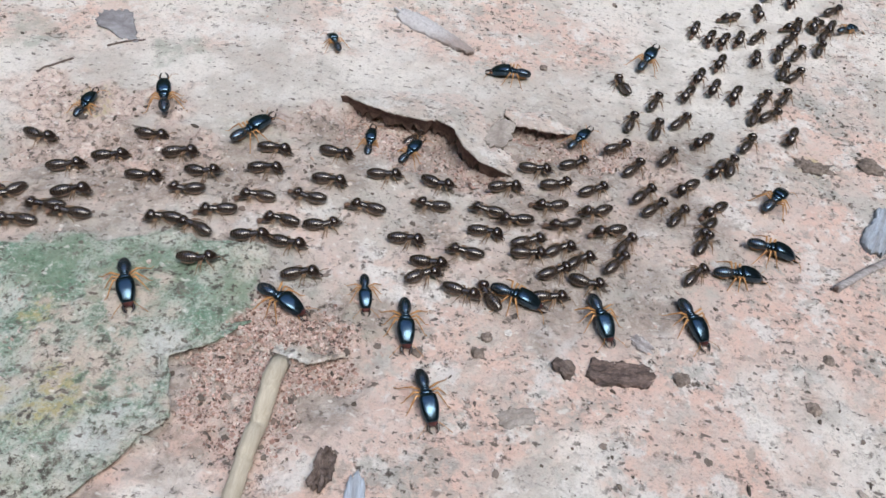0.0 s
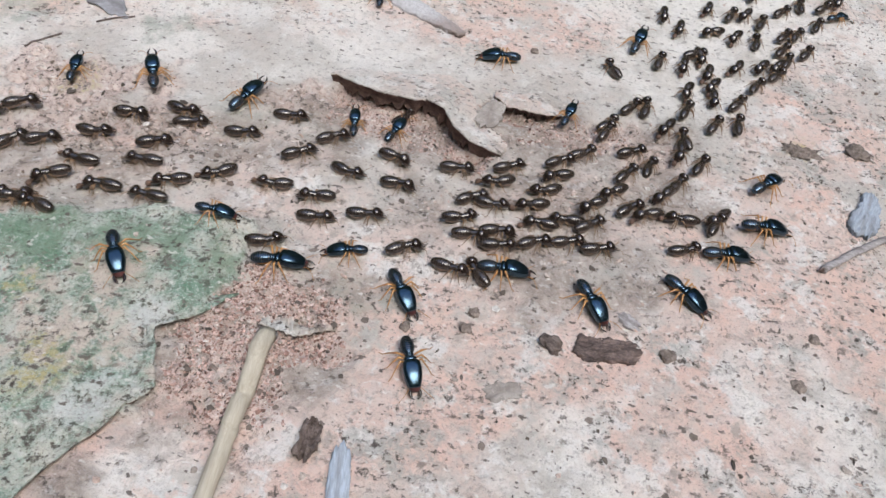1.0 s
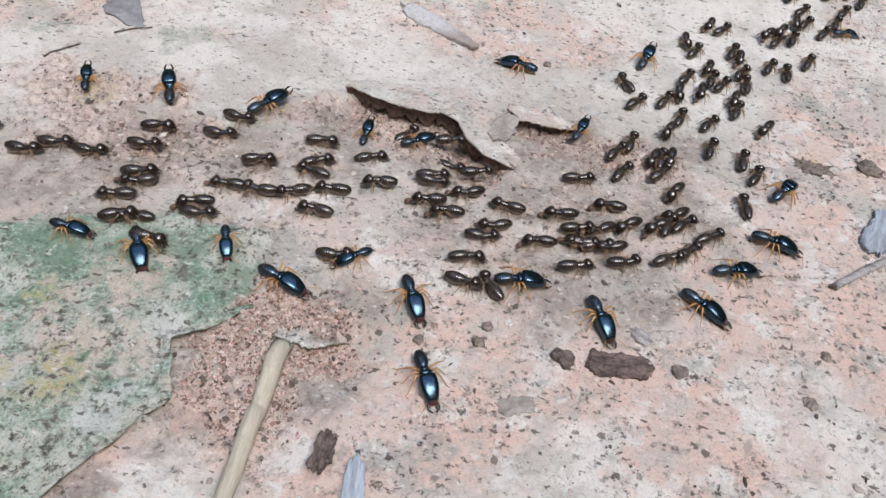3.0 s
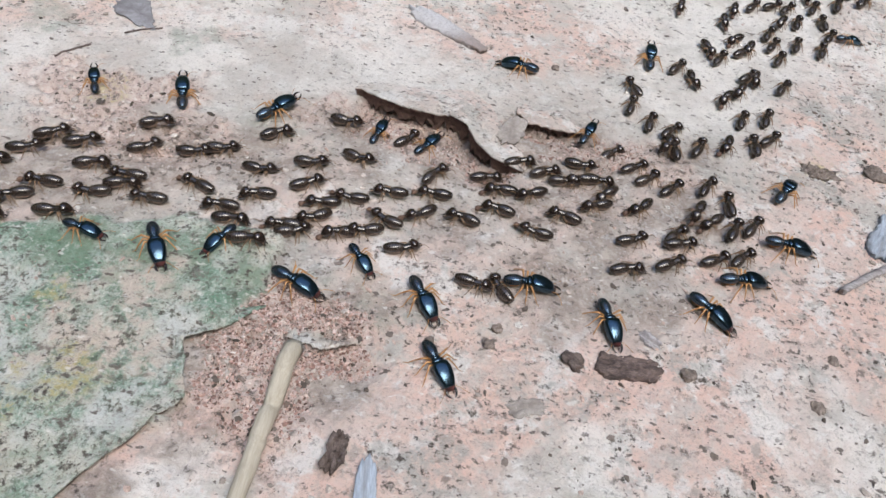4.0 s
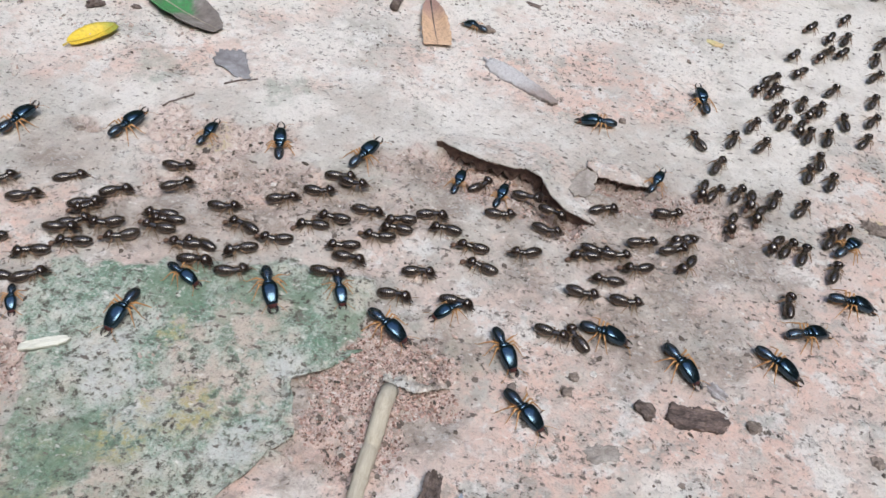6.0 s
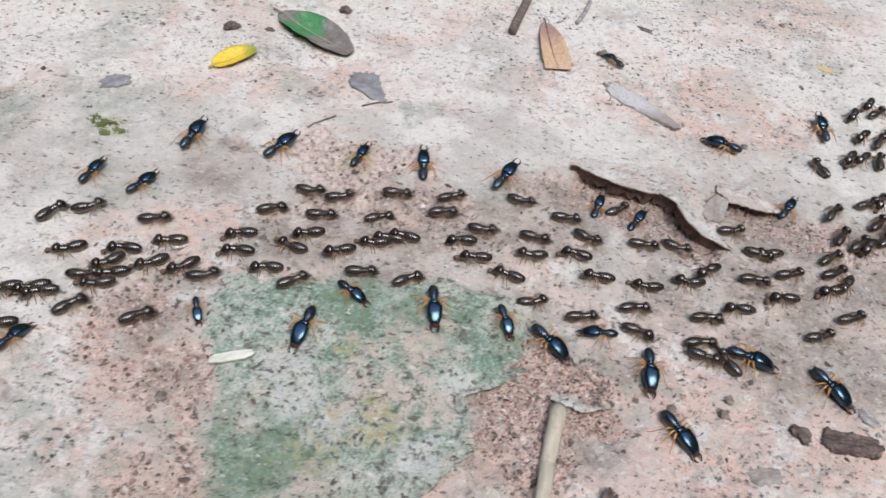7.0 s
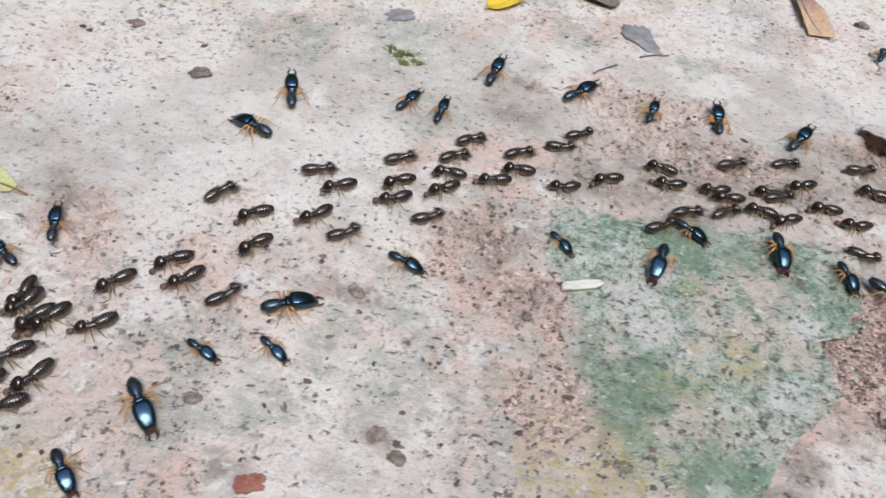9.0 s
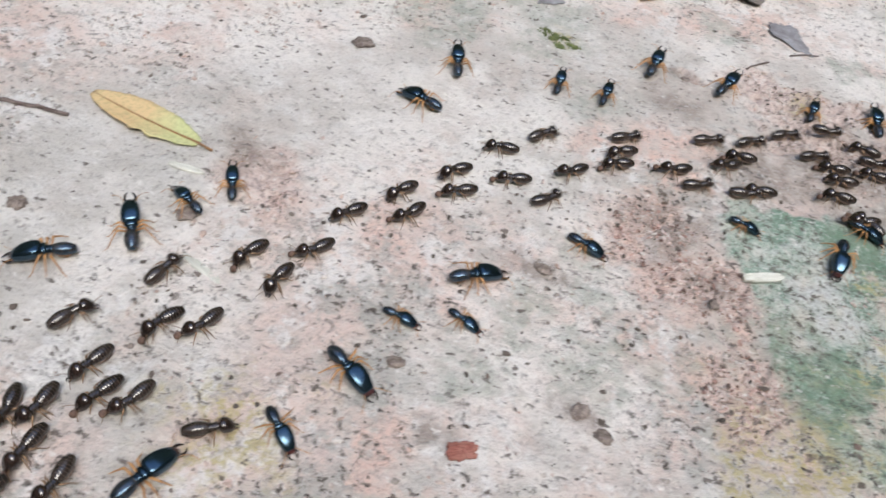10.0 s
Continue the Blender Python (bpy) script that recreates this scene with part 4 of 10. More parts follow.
def add_leg(parent, hip, side, reach, lift, fore, r, mat):
    points, radii = leg_bones(reach, lift, fore, r)
    floor_z = -hip[2] + r * 0.3
    points = [(x, side * y, floor_z if z is None else z) for x, y, z in points]
    points[3] = (points[3][0], points[3][1], floor_z + 0.25 * r)
    ob = part("leg", tube(bmesh.new(), points, radii, 6), mat, parent, at=hip)
    return ob


def add_antenna(parent, root, side, length, mat, droop=0.35):
    pts, radii = [], []
    for k in range(8):
        u = k / 7
        pts.append((root[0] + length * (0.75 * u), root[1] + side * length * (0.25 * u + 0.45 * u * u), root[2] + length * (0.30 * math.sin(2.2 * u) - droop * u * u)))
        radii.append(0.065 if k % 2 else 0.05)
    part("antenna", tube(bmesh.new(), pts, radii, 5), mat, parent)


def abdomen_rings(x0, x1, width, tall, z0, z1, segments):
    """Rings of an abdomen with bulging plates and the pale seams between them."""
    rings, mats = [], []
    for k in range(segments):
        for j, u in enumerate((0.0, 0.12, 0.5, 0.88)):
            s = (k + u) / segments
            shape = max(0.12, math.sin(math.pi * (0.10 + 0.80 * s))) ** 0.55
            bulge = 1.0 if j else 0.982
            rings.append((x0 + (x1 - x0) * s, width * shape * bulge, tall * shape * bulge, z0 + (z1 - z0) * s))
            mats.append(1 if j == 0 else 0)
    rings.append((x1, 0.2 * width, 0.2 * tall, z1))
    rings.insert(0, (x0 - 0.12, 0.35 * width, 0.3 * tall, z0))
    return rings, [0] + mats


def turned(ob, x, degrees):
    """Bend a part sideways about a joint at x millimetres."""
    ob.data.transform(pose(x * MM, 0, 0) @ pose(0, 0, 0, 0, 0, degrees) @ pose(-x * MM, 0, 0))


def termite_worker(loaded, bend):
    root = new("worker_termite")
    rings, mats = abdomen_rings(-3.65, 0.15, 1.1, 1.05, 1.4, 1.62, 8)
    part("abdomen", loft(bmesh.new(), rings, 14, mats=mats), [CHITIN, BELLY], root, "glossy dark brown banded abdomen")
    part("belly", loft(bmesh.new(), [(-3.3, 0.35, 0.25, 1.05), (-2.6, 0.98, 0.55, 0.9), (-1.6, 1.1, 0.62, 0.9), (-0.7, 0.92, 0.55, 1.0), (0.1, 0.4, 0.3, 1.25)], 12), FLANK, root, "pale brown belly")
    part("thorax", loft(bmesh.new(), [(-0.3, 0.6, 0.6, 1.5), (0.1, 0.8, 0.66, 1.55), (0.42, 0.6, 0.52, 1.66), (0.75, 0.68, 0.54, 1.76), (1.05, 0.54, 0.46, 1.84), (1.32, 0.62, 0.46, 1.92), (1.8, 0.3, 0.3, 1.9)], 10), CHITIN, root)
    head = [(1.22, 0.3, 0.3, 2.02), (1.32, 0.66, 0.6, 2.02), (1.55, 0.98, 0.9, 2.0), (1.95, 1.16, 1.06, 1.95), (2.4, 1.15, 1.02, 1.83), (2.9, 0.96, 0.82, 1.6), (3.3, 0.64, 0.54, 1.36), (3.52, 0.28, 0.22, 1.22)]
    skull = part("head", loft(bmesh.new(), head, 14), HEAD_BROWN, root, "rounded shiny chestnut head")
    for side in (1, -1):
        part("mandible", tube(bmesh.new(), [(3.4, side * 0.32, 1.15), (3.75, side * 0.3, 1.05), (3.95, side * 0.08, 1.0)], [0.14, 0.12, 0.04], 5), JAW, skull)
        add_antenna(skull, (3.2, side * 0.5, 1.6), side, 1.7, TAN)
        for hip_x, fore, reach in ((1.45, 1.2, 1.6), (0.9, 0.1, 1.75), (0.3, -1.4, 1.9)):
            add_leg(root, (hip_x, side * 0.35, 1.3), side, reach, 0.3, fore, 0.11, TAN)
    if loaded:
        ball = bmesh.new()
        bmesh.ops.create_icosphere(ball, subdivisions=2, radius=0.6)
        for v in ball.verts:
            v.co = v.co * (1 + 0.22 * noise.noise(v.co * 1.7)) + Vector((4.05, 0, 1.0))
        part("food_ball", ball, FOOD, root, "crumbly pinkish brown ball of chewed lichen")
    for ob in root.children_recursive:
        kind = ob.name.split(".")[0]
        if kind in ("head", "mandible", "antenna", "food_ball"):
            turned(ob, 1.5, bend)
        elif kind in ("abdomen", "belly"):
            turned(ob, 0.0, -0.7 * bend)
    return root


def pitched(ob, x, z, degrees):
    """Tip a part up about a joint at x, z millimetres."""
    ob.data.transform(pose(x * MM, 0, z * MM) @ pose(0, 0, 0, 0, -degrees, 0) @ pose(-x * MM, 0, -z * MM))


def termite_soldier(size, name, raised=0):
    """size 1 is a large soldier, 12 mm from tail to jaws; raised tips its head up, or down where it is negative."""
    k = size
    root = new(name)
    sc = lambda rings: [tuple(k * v for v in r) for r in rings]  # noqa: E731
    rings, mats = abdomen_rings(-5.7, -2.0, 1.24, 1.05, 1.75, 2.1, 9)
    part("abdomen", loft(bmesh.new(), sc(rings), 16, mats=mats), [SEGMENT, MEMBRANE], root, "black abdomen with thin pale seams")
    part("belly", loft(bmesh.new(), sc([(-5.3, 0.4, 0.3, 1.3), (-4.2, 1.05, 0.6, 1.12), (-2.9, 0.98, 0.55, 1.3), (-2.1, 0.4, 0.3, 1.6)]), 10), SOLDIER_BELLY, root, "amber belly")
    for x0, x1, w in ((-2.3, -1.75, 0.8), (-1.85, -1.3, 0.86)):
        part("thorax_ring", loft(bmesh.new(), sc([(x0, w * 0.7, 0.5, 2.1), (x0 + 0.18, w, 0.62, 2.15), (x1 - 0.12, w * 0.95, 0.6, 2.2), (x1, w * 0.65, 0.45, 2.2)]), 12), SEGMENT, root)
    part("pronotum", loft(bmesh.new(), sc([(-1.42, 0.55, 0.4, 2.3), (-1.22, 1.02, 0.56, 2.36), (-0.85, 1.18, 0.62, 2.44), (-0.5, 0.95, 0.52, 2.44), (-0.35, 0.5, 0.34, 2.4)]), 14, 0.3), BLACK, root, "black saddle-shaped neck shield")
    head = [(-0.62, 0.64, 0.45, 2.42), (-0.55, 1.12, 0.78, 2.44), (-0.3, 1.42, 0.98, 2.46), (0.2, 1.56, 1.08, 2.46), (0.9, 1.64, 1.14, 2.43), (1.7, 1.62, 1.14, 2.36), (2.5, 1.51, 1.08, 2.24), (3.2, 1.34, 0.98, 2.08), (3.8, 1.14, 0.84, 1.93), (4.1, 0.99, 0.72, 1.86), (4.25, 0.83, 0.58, 1.82)]
    skull = part("head", loft(bmesh.new(), sc(head), 28, 1.0), BLACK, root, "large black polished flat-topped head with painted blue sky sheen")
    part("face", loft(bmesh.new(), sc([(3.7, 1.0, 0.66, 1.88), (3.95, 1.09, 0.74, 1.84), (4.2, 0.98, 0.64, 1.8), (4.45, 0.86, 0.5, 1.73), (4.65, 0.66, 0.36, 1.67), (4.8, 0.36, 0.2, 1.65)]), 18, 0.7), RED, skull, "red-brown front of the head")
    for side in (1, -1):
        jaw = [(4.3, 0.66, 1.7), (4.75, 0.88, 1.62), (5.2, 0.86, 1.56), (5.65, 0.66, 1.54), (6.0, 0.3, 1.56)]
        part("mandible", tube(bmesh.new(), [(k * x, side * k * y, k * z) for x, y, z in jaw], [k * r for r in (0.3, 0.27, 0.22, 0.16, 0.06)], 8), JAW, skull, "black sickle-shaped jaw")
        add_antenna(skull, (k * 4.0, side * k * 0.95, k * 1.85), side, 3.0 * k, AMBER, 0.45)
        part("palp", tube(bmesh.new(), [(k * 4.4, side * k * 0.4, k * 1.4), (k * 4.9, side * k * 0.55, k * 1.1), (k * 5.2, side * k * 0.45, k * 0.8)], [0.09 * k] * 3, 5), RED, skull)
        for hip_x, fore, reach in ((-0.7, 2.3, 3.1), (-1.3, 0.3, 3.4), (-1.9, -2.4, 3.8)):
            add_leg(root, (k * hip_x, side * k * 0.55, k * 1.75), side, k * reach, k * 0.95, k * fore, k * 0.15, AMBER)
    for ob in [skull, *skull.children]:
        if ob.name.split(".")[0] == "mandible":
            pitched(ob, 4.3 * k, 1.7 * k, 2.6 * max(raised, 0))
        pitched(ob, -0.6 * k, 2.3 * k, raised)
    return root


def named(ob, label, category, group):
    return tagged(ob, label, category, group)


WORKER_LABEL = "dark brown worker termite with banded abdomen marching on clay"
LOADED_LABEL = "dark brown worker termite carrying a chewed food ball"


def crowd(first, count):
    return [first] + [copy_thing(first, Matrix()) for _ in range(count - 1)]


WORKERS = [w for bend in (-18, 0, 18) for w in crowd(named(termite_worker(False, bend), WORKER_LABEL, "termite", "marching worker termites"), 56)]
LOADED_WORKERS = [w for bend in (-16, 2, 17) for w in crowd(named(termite_worker(True, bend), LOADED_LABEL, "termite", "marching worker termites"), 14)]
random.Random(4).shuffle(WORKERS)
random.Random(5).shuffle(LOADED_WORKERS)
LARGE = named(termite_soldier(0.95, "soldier_termite", -9), "large black soldier termite with painted blue sheen and sickle jaws standing guard", "termite", "guarding soldier termites")
SMALL = named(termite_soldier(0.74, "soldier_termite", -9), "small black soldier termite with amber legs standing guard", "termite", "guarding soldier termites")
LARGE_ALERT = named(termite_soldier(0.95, "soldier_termite", 10), "large black soldier termite with painted blue sheen, its open jaws raised", "termite", "guarding soldier termites")
SMALL_ALERT = named(termite_soldier(0.74, "soldier_termite", 10), "small black soldier termite with its jaws raised", "termite", "guarding soldier termites")
LARGE_SOLDIERS, LARGE_ALERTS = crowd(LARGE, 17), crowd(LARGE_ALERT, 7)
SMALL_SOLDIERS, SMALL_ALERTS = crowd(SMALL, 8), crowd(SMALL_ALERT, 7)
MINOR = named(termite_soldier(0.61, "soldier_termite", -9), "tiny black soldier termite with amber legs standing guard", "termite", "guarding soldier termites")
MINOR_SOLDIERS = crowd(MINOR, 3)


def worker():
    return WORKERS.pop()


def loaded_worker():
    return LOADED_WORKERS.pop()


def large_soldier():
    return LARGE_SOLDIERS.pop()


def small_soldier():
    return SMALL_SOLDIERS.pop()


def minor_soldier():
    return MINOR_SOLDIERS.pop()


def large_alert():
    return LARGE_ALERTS.pop()


def small_alert():
    return SMALL_ALERTS.pop()


# ---- movement ----
def route(rows, lift=0.0):
    """Rows of seconds, x and y in millimetres and the heading in degrees, laid on the ground."""
    z = height(np.array([r[1] for r in rows], float), np.array([r[2] for r in rows], float))
    return [(t, pose(x * MM, y * MM, (h + lift) * MM, 0, 0, a)) for (t, x, y, a), h in zip(rows, z)]


def march(ob, rows, beat):
    """Key a marching termite and the swing of its legs, three against three."""
    walk(ob, route(rows))
    legs = [c for c in ob.children if c.name.split(".")[0] == "leg"]
    for k, leg in enumerate(legs):
        hip = leg.location.copy()
        side = 1 if hip.y > 0 else -1
        phase = 1 if k % 2 else -1
        steps = []
        count = int(math.ceil(10.0 / beat))
        for n in range(count + 1):
            swing = phase * (1 if n % 2 else -1)
            steps.append((min(n * beat, 10.0), pose(hip.x, hip.y, hip.z, side * 4 * (1 + swing), 0, side * 15 * swing)))
        walk(leg, steps)


def sway(ob, rows):
    walk(ob, route(rows))


def motions():
    march(worker(), [(0, -68.9, 183.4, 16), (0.5, -57, 188.6, 24), (1, -45.5, 193.8, 11), (1.5, -31.5, 191.3, -5), (2, -17.8, 187.9, 4), (2.5, -11.7, 190.6, 16), (3.25, 9.2, 192.8, 3), (4, 27.1, 196.2, 5), (4.5, 48.1, 200.6, 33), (5, 61.7, 214.5, 64), (5.75, 72, 237.3, 71), (6.5, 83.8, 259.3, 60), (7.38, 97.8, 280.5, 54), (8.25, 111.8, 301.6, 59), (9.12, 125.9, 322.8, 64), (10, 139.9, 343.9, 59)], 0.269)
    march(worker(), [(0, -62.1, 188, 13), (0.5, -48.8, 190.5, 7), (1, -35, 193.1, 4), (1.5, -22.8, 193.9, 4), (2, -10.7, 194, 8), (2.5, -2.5, 193.6, 13), (3.25, 17.8, 193.7, 12), (4, 34.3, 197.8, -5), (4.5, 47.8, 193.2, 6), (5, 58.8, 202.6, 51), (5.83, 70.5, 224.6, 75), (6.67, 81.6, 245.6, 72), (7.5, 94.4, 265.8, 57), (8.33, 107.8, 285.9, 52), (9.17, 121.1, 306.1, 62), (10, 134.5, 326.2, 71)], 0.24)
    march(worker(), [(0, -48.9, 190.8, 8), (0.5, -33.2, 193.6, 15), (1, -16.9, 195.3, 19), (1.5, 3, 196.2, 19), (2, 21, 196.9, 21), (2.5, 34.8, 203, 37), (3.25, 42, 210.7, 50), (4, 47.6, 221.4, 67), (4.5, 51.4, 228.6, 81), (5, 53.8, 237.1, 85), (5.83, 66, 259.5, 68), (6.67, 79.4, 280.3, 52), (7.5, 92.8, 300.5, 56), (8.33, 106.2, 320.6, 71), (9.17, 119.5, 340.7, 71), (10, 132.9, 360.9, 56)], 0.239)
    march(worker(), [(0, -53.8, 183.2, 3), (0.5, -38.4, 186.4, 15), (1, -22.5, 188.8, 26), (1.5, -17.8, 189.7, 37), (2, -13.1, 190.6, 6), (2.5, 15.5, 179.3, -3), (3.25, 35.5, 185.7, 22), (4, 50.5, 199.2, 43), (4.5, 54.6, 201, 59), (5, 68.1, 220.8, 85), (5.83, 79, 242, 80), (6.67, 91.5, 262.3, 54), (7.5, 104.9, 282.4, 51), (8.33, 118.2, 302.6, 73), (9.17, 131.6, 322.7, 82), (10, 145, 342.9, 63)], 0.252)
    march(worker(), [(0, -43.1, 186, 10), (0.5, -27.7, 186.3, -4), (1, -12.4, 185.5, -13), (1.5, 3.2, 181.9, -13), (2, 19.2, 178.2, -7), (2.5, 31.8, 174.5, 7), (3.25, 44.5, 175.7, 22), (4, 57.4, 179.9, 34), (4.5, 62, 185.7, 58), (5, 63.3, 190.7, 58), (5.83, 72.1, 203.7, 72), (6.67, 78.1, 215.5, 77), (7.5, 83.6, 226.5, 65), (8.33, 89.2, 236.9, 56), (9.17, 95.2, 247, 63), (10, 101.8, 257.3, 71)], 0.233)
    march(worker(), [(0, -65.2, 177, 13), (0.5, -57.9, 182, 27), (1, -50.6, 186.9, 11), (1.5, -35.7, 184.6, 8), (2, -21.1, 181.5, 2), (2.5, -2.3, 170.6, 1), (3.25, 16.1, 170.5, 3), (4, 39, 174.6, 7), (4.5, 48.1, 176.5, 8), (5, 53.3, 176.3, 34), (5.75, 58.5, 181.9, 76), (6.5, 62.8, 187.9, 65), (7.38, 78.8, 213.5, 57), (8.25, 90, 235.3, 61), (9.12, 102.7, 255.9, 79), (10, 116.6, 276.9, 75)], 0.261)
    march(worker(), [(0, -31.1, 196, -8), (0.5, -17, 194.1, -33), (1, -3.5, 191.5, -26), (1.5, 19.4, 195.9, -3), (2, 34.3, 205.2, 14), (2.5, 48.4, 204.5, 28), (3.25, 50.8, 211.8, 79), (4, 52.5, 219.4, 39), (4.5, 55.4, 220.6, 29), (5.42, 67.5, 244.5, 48), (6.33, 81.6, 267.7, 66), (7.25, 96.3, 289.9, 51), (8.17, 111, 312, 29), (9.08, 125.7, 334.2, 42), (10, 140.4, 356.4, 65)], 0.22)
    march(worker(), [(0, -31.6, 189.9, 1), (0.5, -16.6, 187.5, -11), (1, -2.1, 184.3, -12), (1.5, 11.3, 182.2, -11), (2, 25.5, 180.9, 25), (2.5, 34.9, 195.6, 53), (3.25, 45, 202.9, 46), (4, 52.7, 213.4, 84), (4.5, 49.4, 217.6, 80), (5.42, 61.2, 241.2, 60), (6.33, 75.1, 265, 57), (7.25, 89.8, 287.4, 57), (8.17, 104.5, 309.5, 56), (9.08, 119.2, 331.7, 54), (10, 133.9, 353.8, 56)], 0.246)
    march(worker(), [(0, -18.4, 188.5, -9), (0.5, -2.8, 186.2, -6), (1, 12.6, 183.2, 18), (1.5, 32.6, 188.2, 52), (2, 48.1, 200.6, 74), (2.5, 54.3, 212.1, 65), (3.25, 69.3, 228.6, 40), (4, 84.5, 244.5, 50), (4.5, 98.2, 263.8, 82), (5, 95.5, 273.6, 101), (5.83, 108.9, 293.8, 76), (6.67, 122.2, 313.9, 53), (7.5, 135.6, 334.1, 51), (8.33, 149, 354.2, 74), (9.17, 162.3, 374.3, 82), (10, 175.7, 394.5, 62)], 0.254)
    march(worker(), [(0, -7.9, 192, 4), (0.5, 6.5, 192.8, 8), (1, 19.9, 193.6, 22), (1.5, 33.1, 200.3, 47), (2, 41.5, 211, 60), (2.5, 47.2, 219.1, 56), (3.33, 59.1, 237.9, 56), (4.17, 72.4, 257.2, 59), (5, 86.6, 275.1, 66), (5.75, 95, 293, 68), (6.5, 103.5, 310.9, 58), (7.38, 117.5, 332, 57), (8.25, 131.5, 353.2, 65), (9.12, 145.6, 374.3, 62), (10, 159.6, 395.4, 55)], 0.228)
    march(worker(), [(0, 3, 190.9, -9), (0.5, 9.7, 186.2, -42), (1, 16.6, 181.7, -2), (1.5, 32, 189.7, 42), (2, 42, 201.6, 73), (2.5, 48.5, 212.7, 80), (3.17, 60.4, 227.3, 69), (3.83, 72.6, 242.8, 50), (4.5, 85.8, 257.4, 47), (5, 88.9, 265.7, 60), (5.83, 102.2, 285.9, 76), (6.67, 115.6, 306, 77), (7.5, 129, 326.2, 57), (8.33, 142.3, 346.3, 49), (9.17, 155.7, 366.4, 68), (10, 169.1, 386.6, 80)], 0.225)
    march(worker(), [(0, -18.6, 197, -7), (0.5, -4.5, 194.1, -7), (1, 9.2, 190.7, 1), (1.5, 22.6, 191.9, 8), (2, 34.2, 196, 16), (2.5, 43.7, 204.9, 39), (3.25, 44.3, 215.5, 77), (4, 43.7, 226.8, 75), (4.5, 47.7, 230.1, 65), (5.42, 60.5, 254.7, 52), (6.33, 75.2, 278.2, 33), (7.25, 89.9, 300.4, 49), (8.17, 104.6, 322.5, 64), (9.08, 119.3, 344.7, 49), (10, 134, 366.8, 33)], 0.211)
    march(worker(), [(0, 16.8, 193.4, 5), (0.5, 24.1, 195, 17), (1, 30.5, 197.8, 20), (1.5, 41.9, 203.3, 35), (2, 51.3, 213.2, 54), (2.83, 64.5, 237, 61), (3.67, 79.3, 260.9, 56), (4.5, 95.4, 283.5, 55), (5.42, 110.1, 305.6, 55), (6.33, 124.8, 327.8, 56), (7.25, 139.5, 349.9, 57), (8.17, 154.1, 372.1, 56), (9.08, 168.8, 394.2, 55), (10, 183.5, 416.4, 56)], 0.267)
    march(worker(), [(0, 23.2, 199.8, -1), (0.5, 33.3, 203.4, 26), (1, 41.5, 210.2, 60), (1.5, 41.7, 214.1, 94), (2, 41.6, 218, 81), (2.5, 42.6, 219.9, 51), (3.25, 49.6, 232.5, 46), (4, 57.3, 246.3, 51), (4.83, 70.7, 265.6, 58), (5.67, 84.5, 283.4, 52), (6.5, 98.2, 300.9, 41), (7.38, 112.2, 322.1, 45), (8.25, 126.3, 343.2, 58), (9.12, 140.3, 364.4, 59), (10, 154.3, 385.5, 46)], 0.228)
    march(worker(), [(0, 32, 203.6, 31), (0.5, 37.6, 207.7, 45), (1, 42.4, 213.4, 52), (1.5, 45.3, 216.7, 50), (2, 48.1, 220.5, 61), (2.67, 58.8, 242.2, 64), (3.33, 71.4, 264.2, 60), (4, 84.7, 284.7, 59), (4.86, 98.4, 305.4, 56), (5.71, 112.2, 326.1, 56), (6.57, 125.9, 346.9, 58), (7.43, 139.6, 367.6, 59), (8.29, 153.4, 388.3, 57), (9.14, 167.1, 409, 56), (10, 180.9, 429.7, 57)], 0.266)
    march(worker(), [(0, 27.8, 196.1, 20), (0.5, 32.1, 198.6, 33), (1, 36, 201.6, 36), (1.5, 42.3, 207, 47), (2, 47.5, 214.3, 65), (2.5, 53.6, 229.6, 67), (3.33, 66.1, 245.9, 55), (4.17, 79.6, 261.4, 47), (5, 93.5, 275.9, 50), (5.83, 106.8, 296.1, 59), (6.67, 120.2, 316.2, 61), (7.5, 133.6, 336.3, 58), (8.33, 146.9, 356.5, 55), (9.17, 160.3, 376.6, 57), (10, 173.6, 396.7, 61)], 0.219)
    march(worker(), [(0, 35.6, 196.1, 27), (0.5, 41.5, 199.6, 22), (1, 46.7, 204.2, 22), (1.5, 52.8, 213.3, 33), (2, 57.9, 223.8, 47), (2.67, 69, 245.5, 65), (3.33, 81.9, 266.3, 65), (4, 95.2, 286.4, 49), (4.86, 109, 307.1, 28), (5.71, 122.7, 327.9, 40), (6.57, 136.5, 348.6, 64), (7.43, 150.2, 369.3, 57), (8.29, 164, 390, 32), (9.14, 177.7, 410.7, 33), (10, 191.4, 431.4, 59)], 0.211)
    march(worker(), [(0, -23.1, 171.1, -6), (0.5, -15.2, 173.1, -3), (1, -7.2, 174.8, 2), (1.5, 2, 176.1, 8), (2, 11.3, 177.1, 11), (2.5, 23.1, 178.5, 6), (3.25, 36.6, 178.7, -3), (4, 50.3, 182.5, 13), (4.5, 55.9, 187.6, 24), (5, 60.1, 189.2, 39), (5.75, 64.9, 197.1, 68), (6.5, 68.4, 205.1, 61), (7.38, 80, 228.2, 47), (8.25, 92, 249.4, 47), (9.12, 105.7, 270.3, 61), (10, 119.7, 291.5, 57)], 0.25)
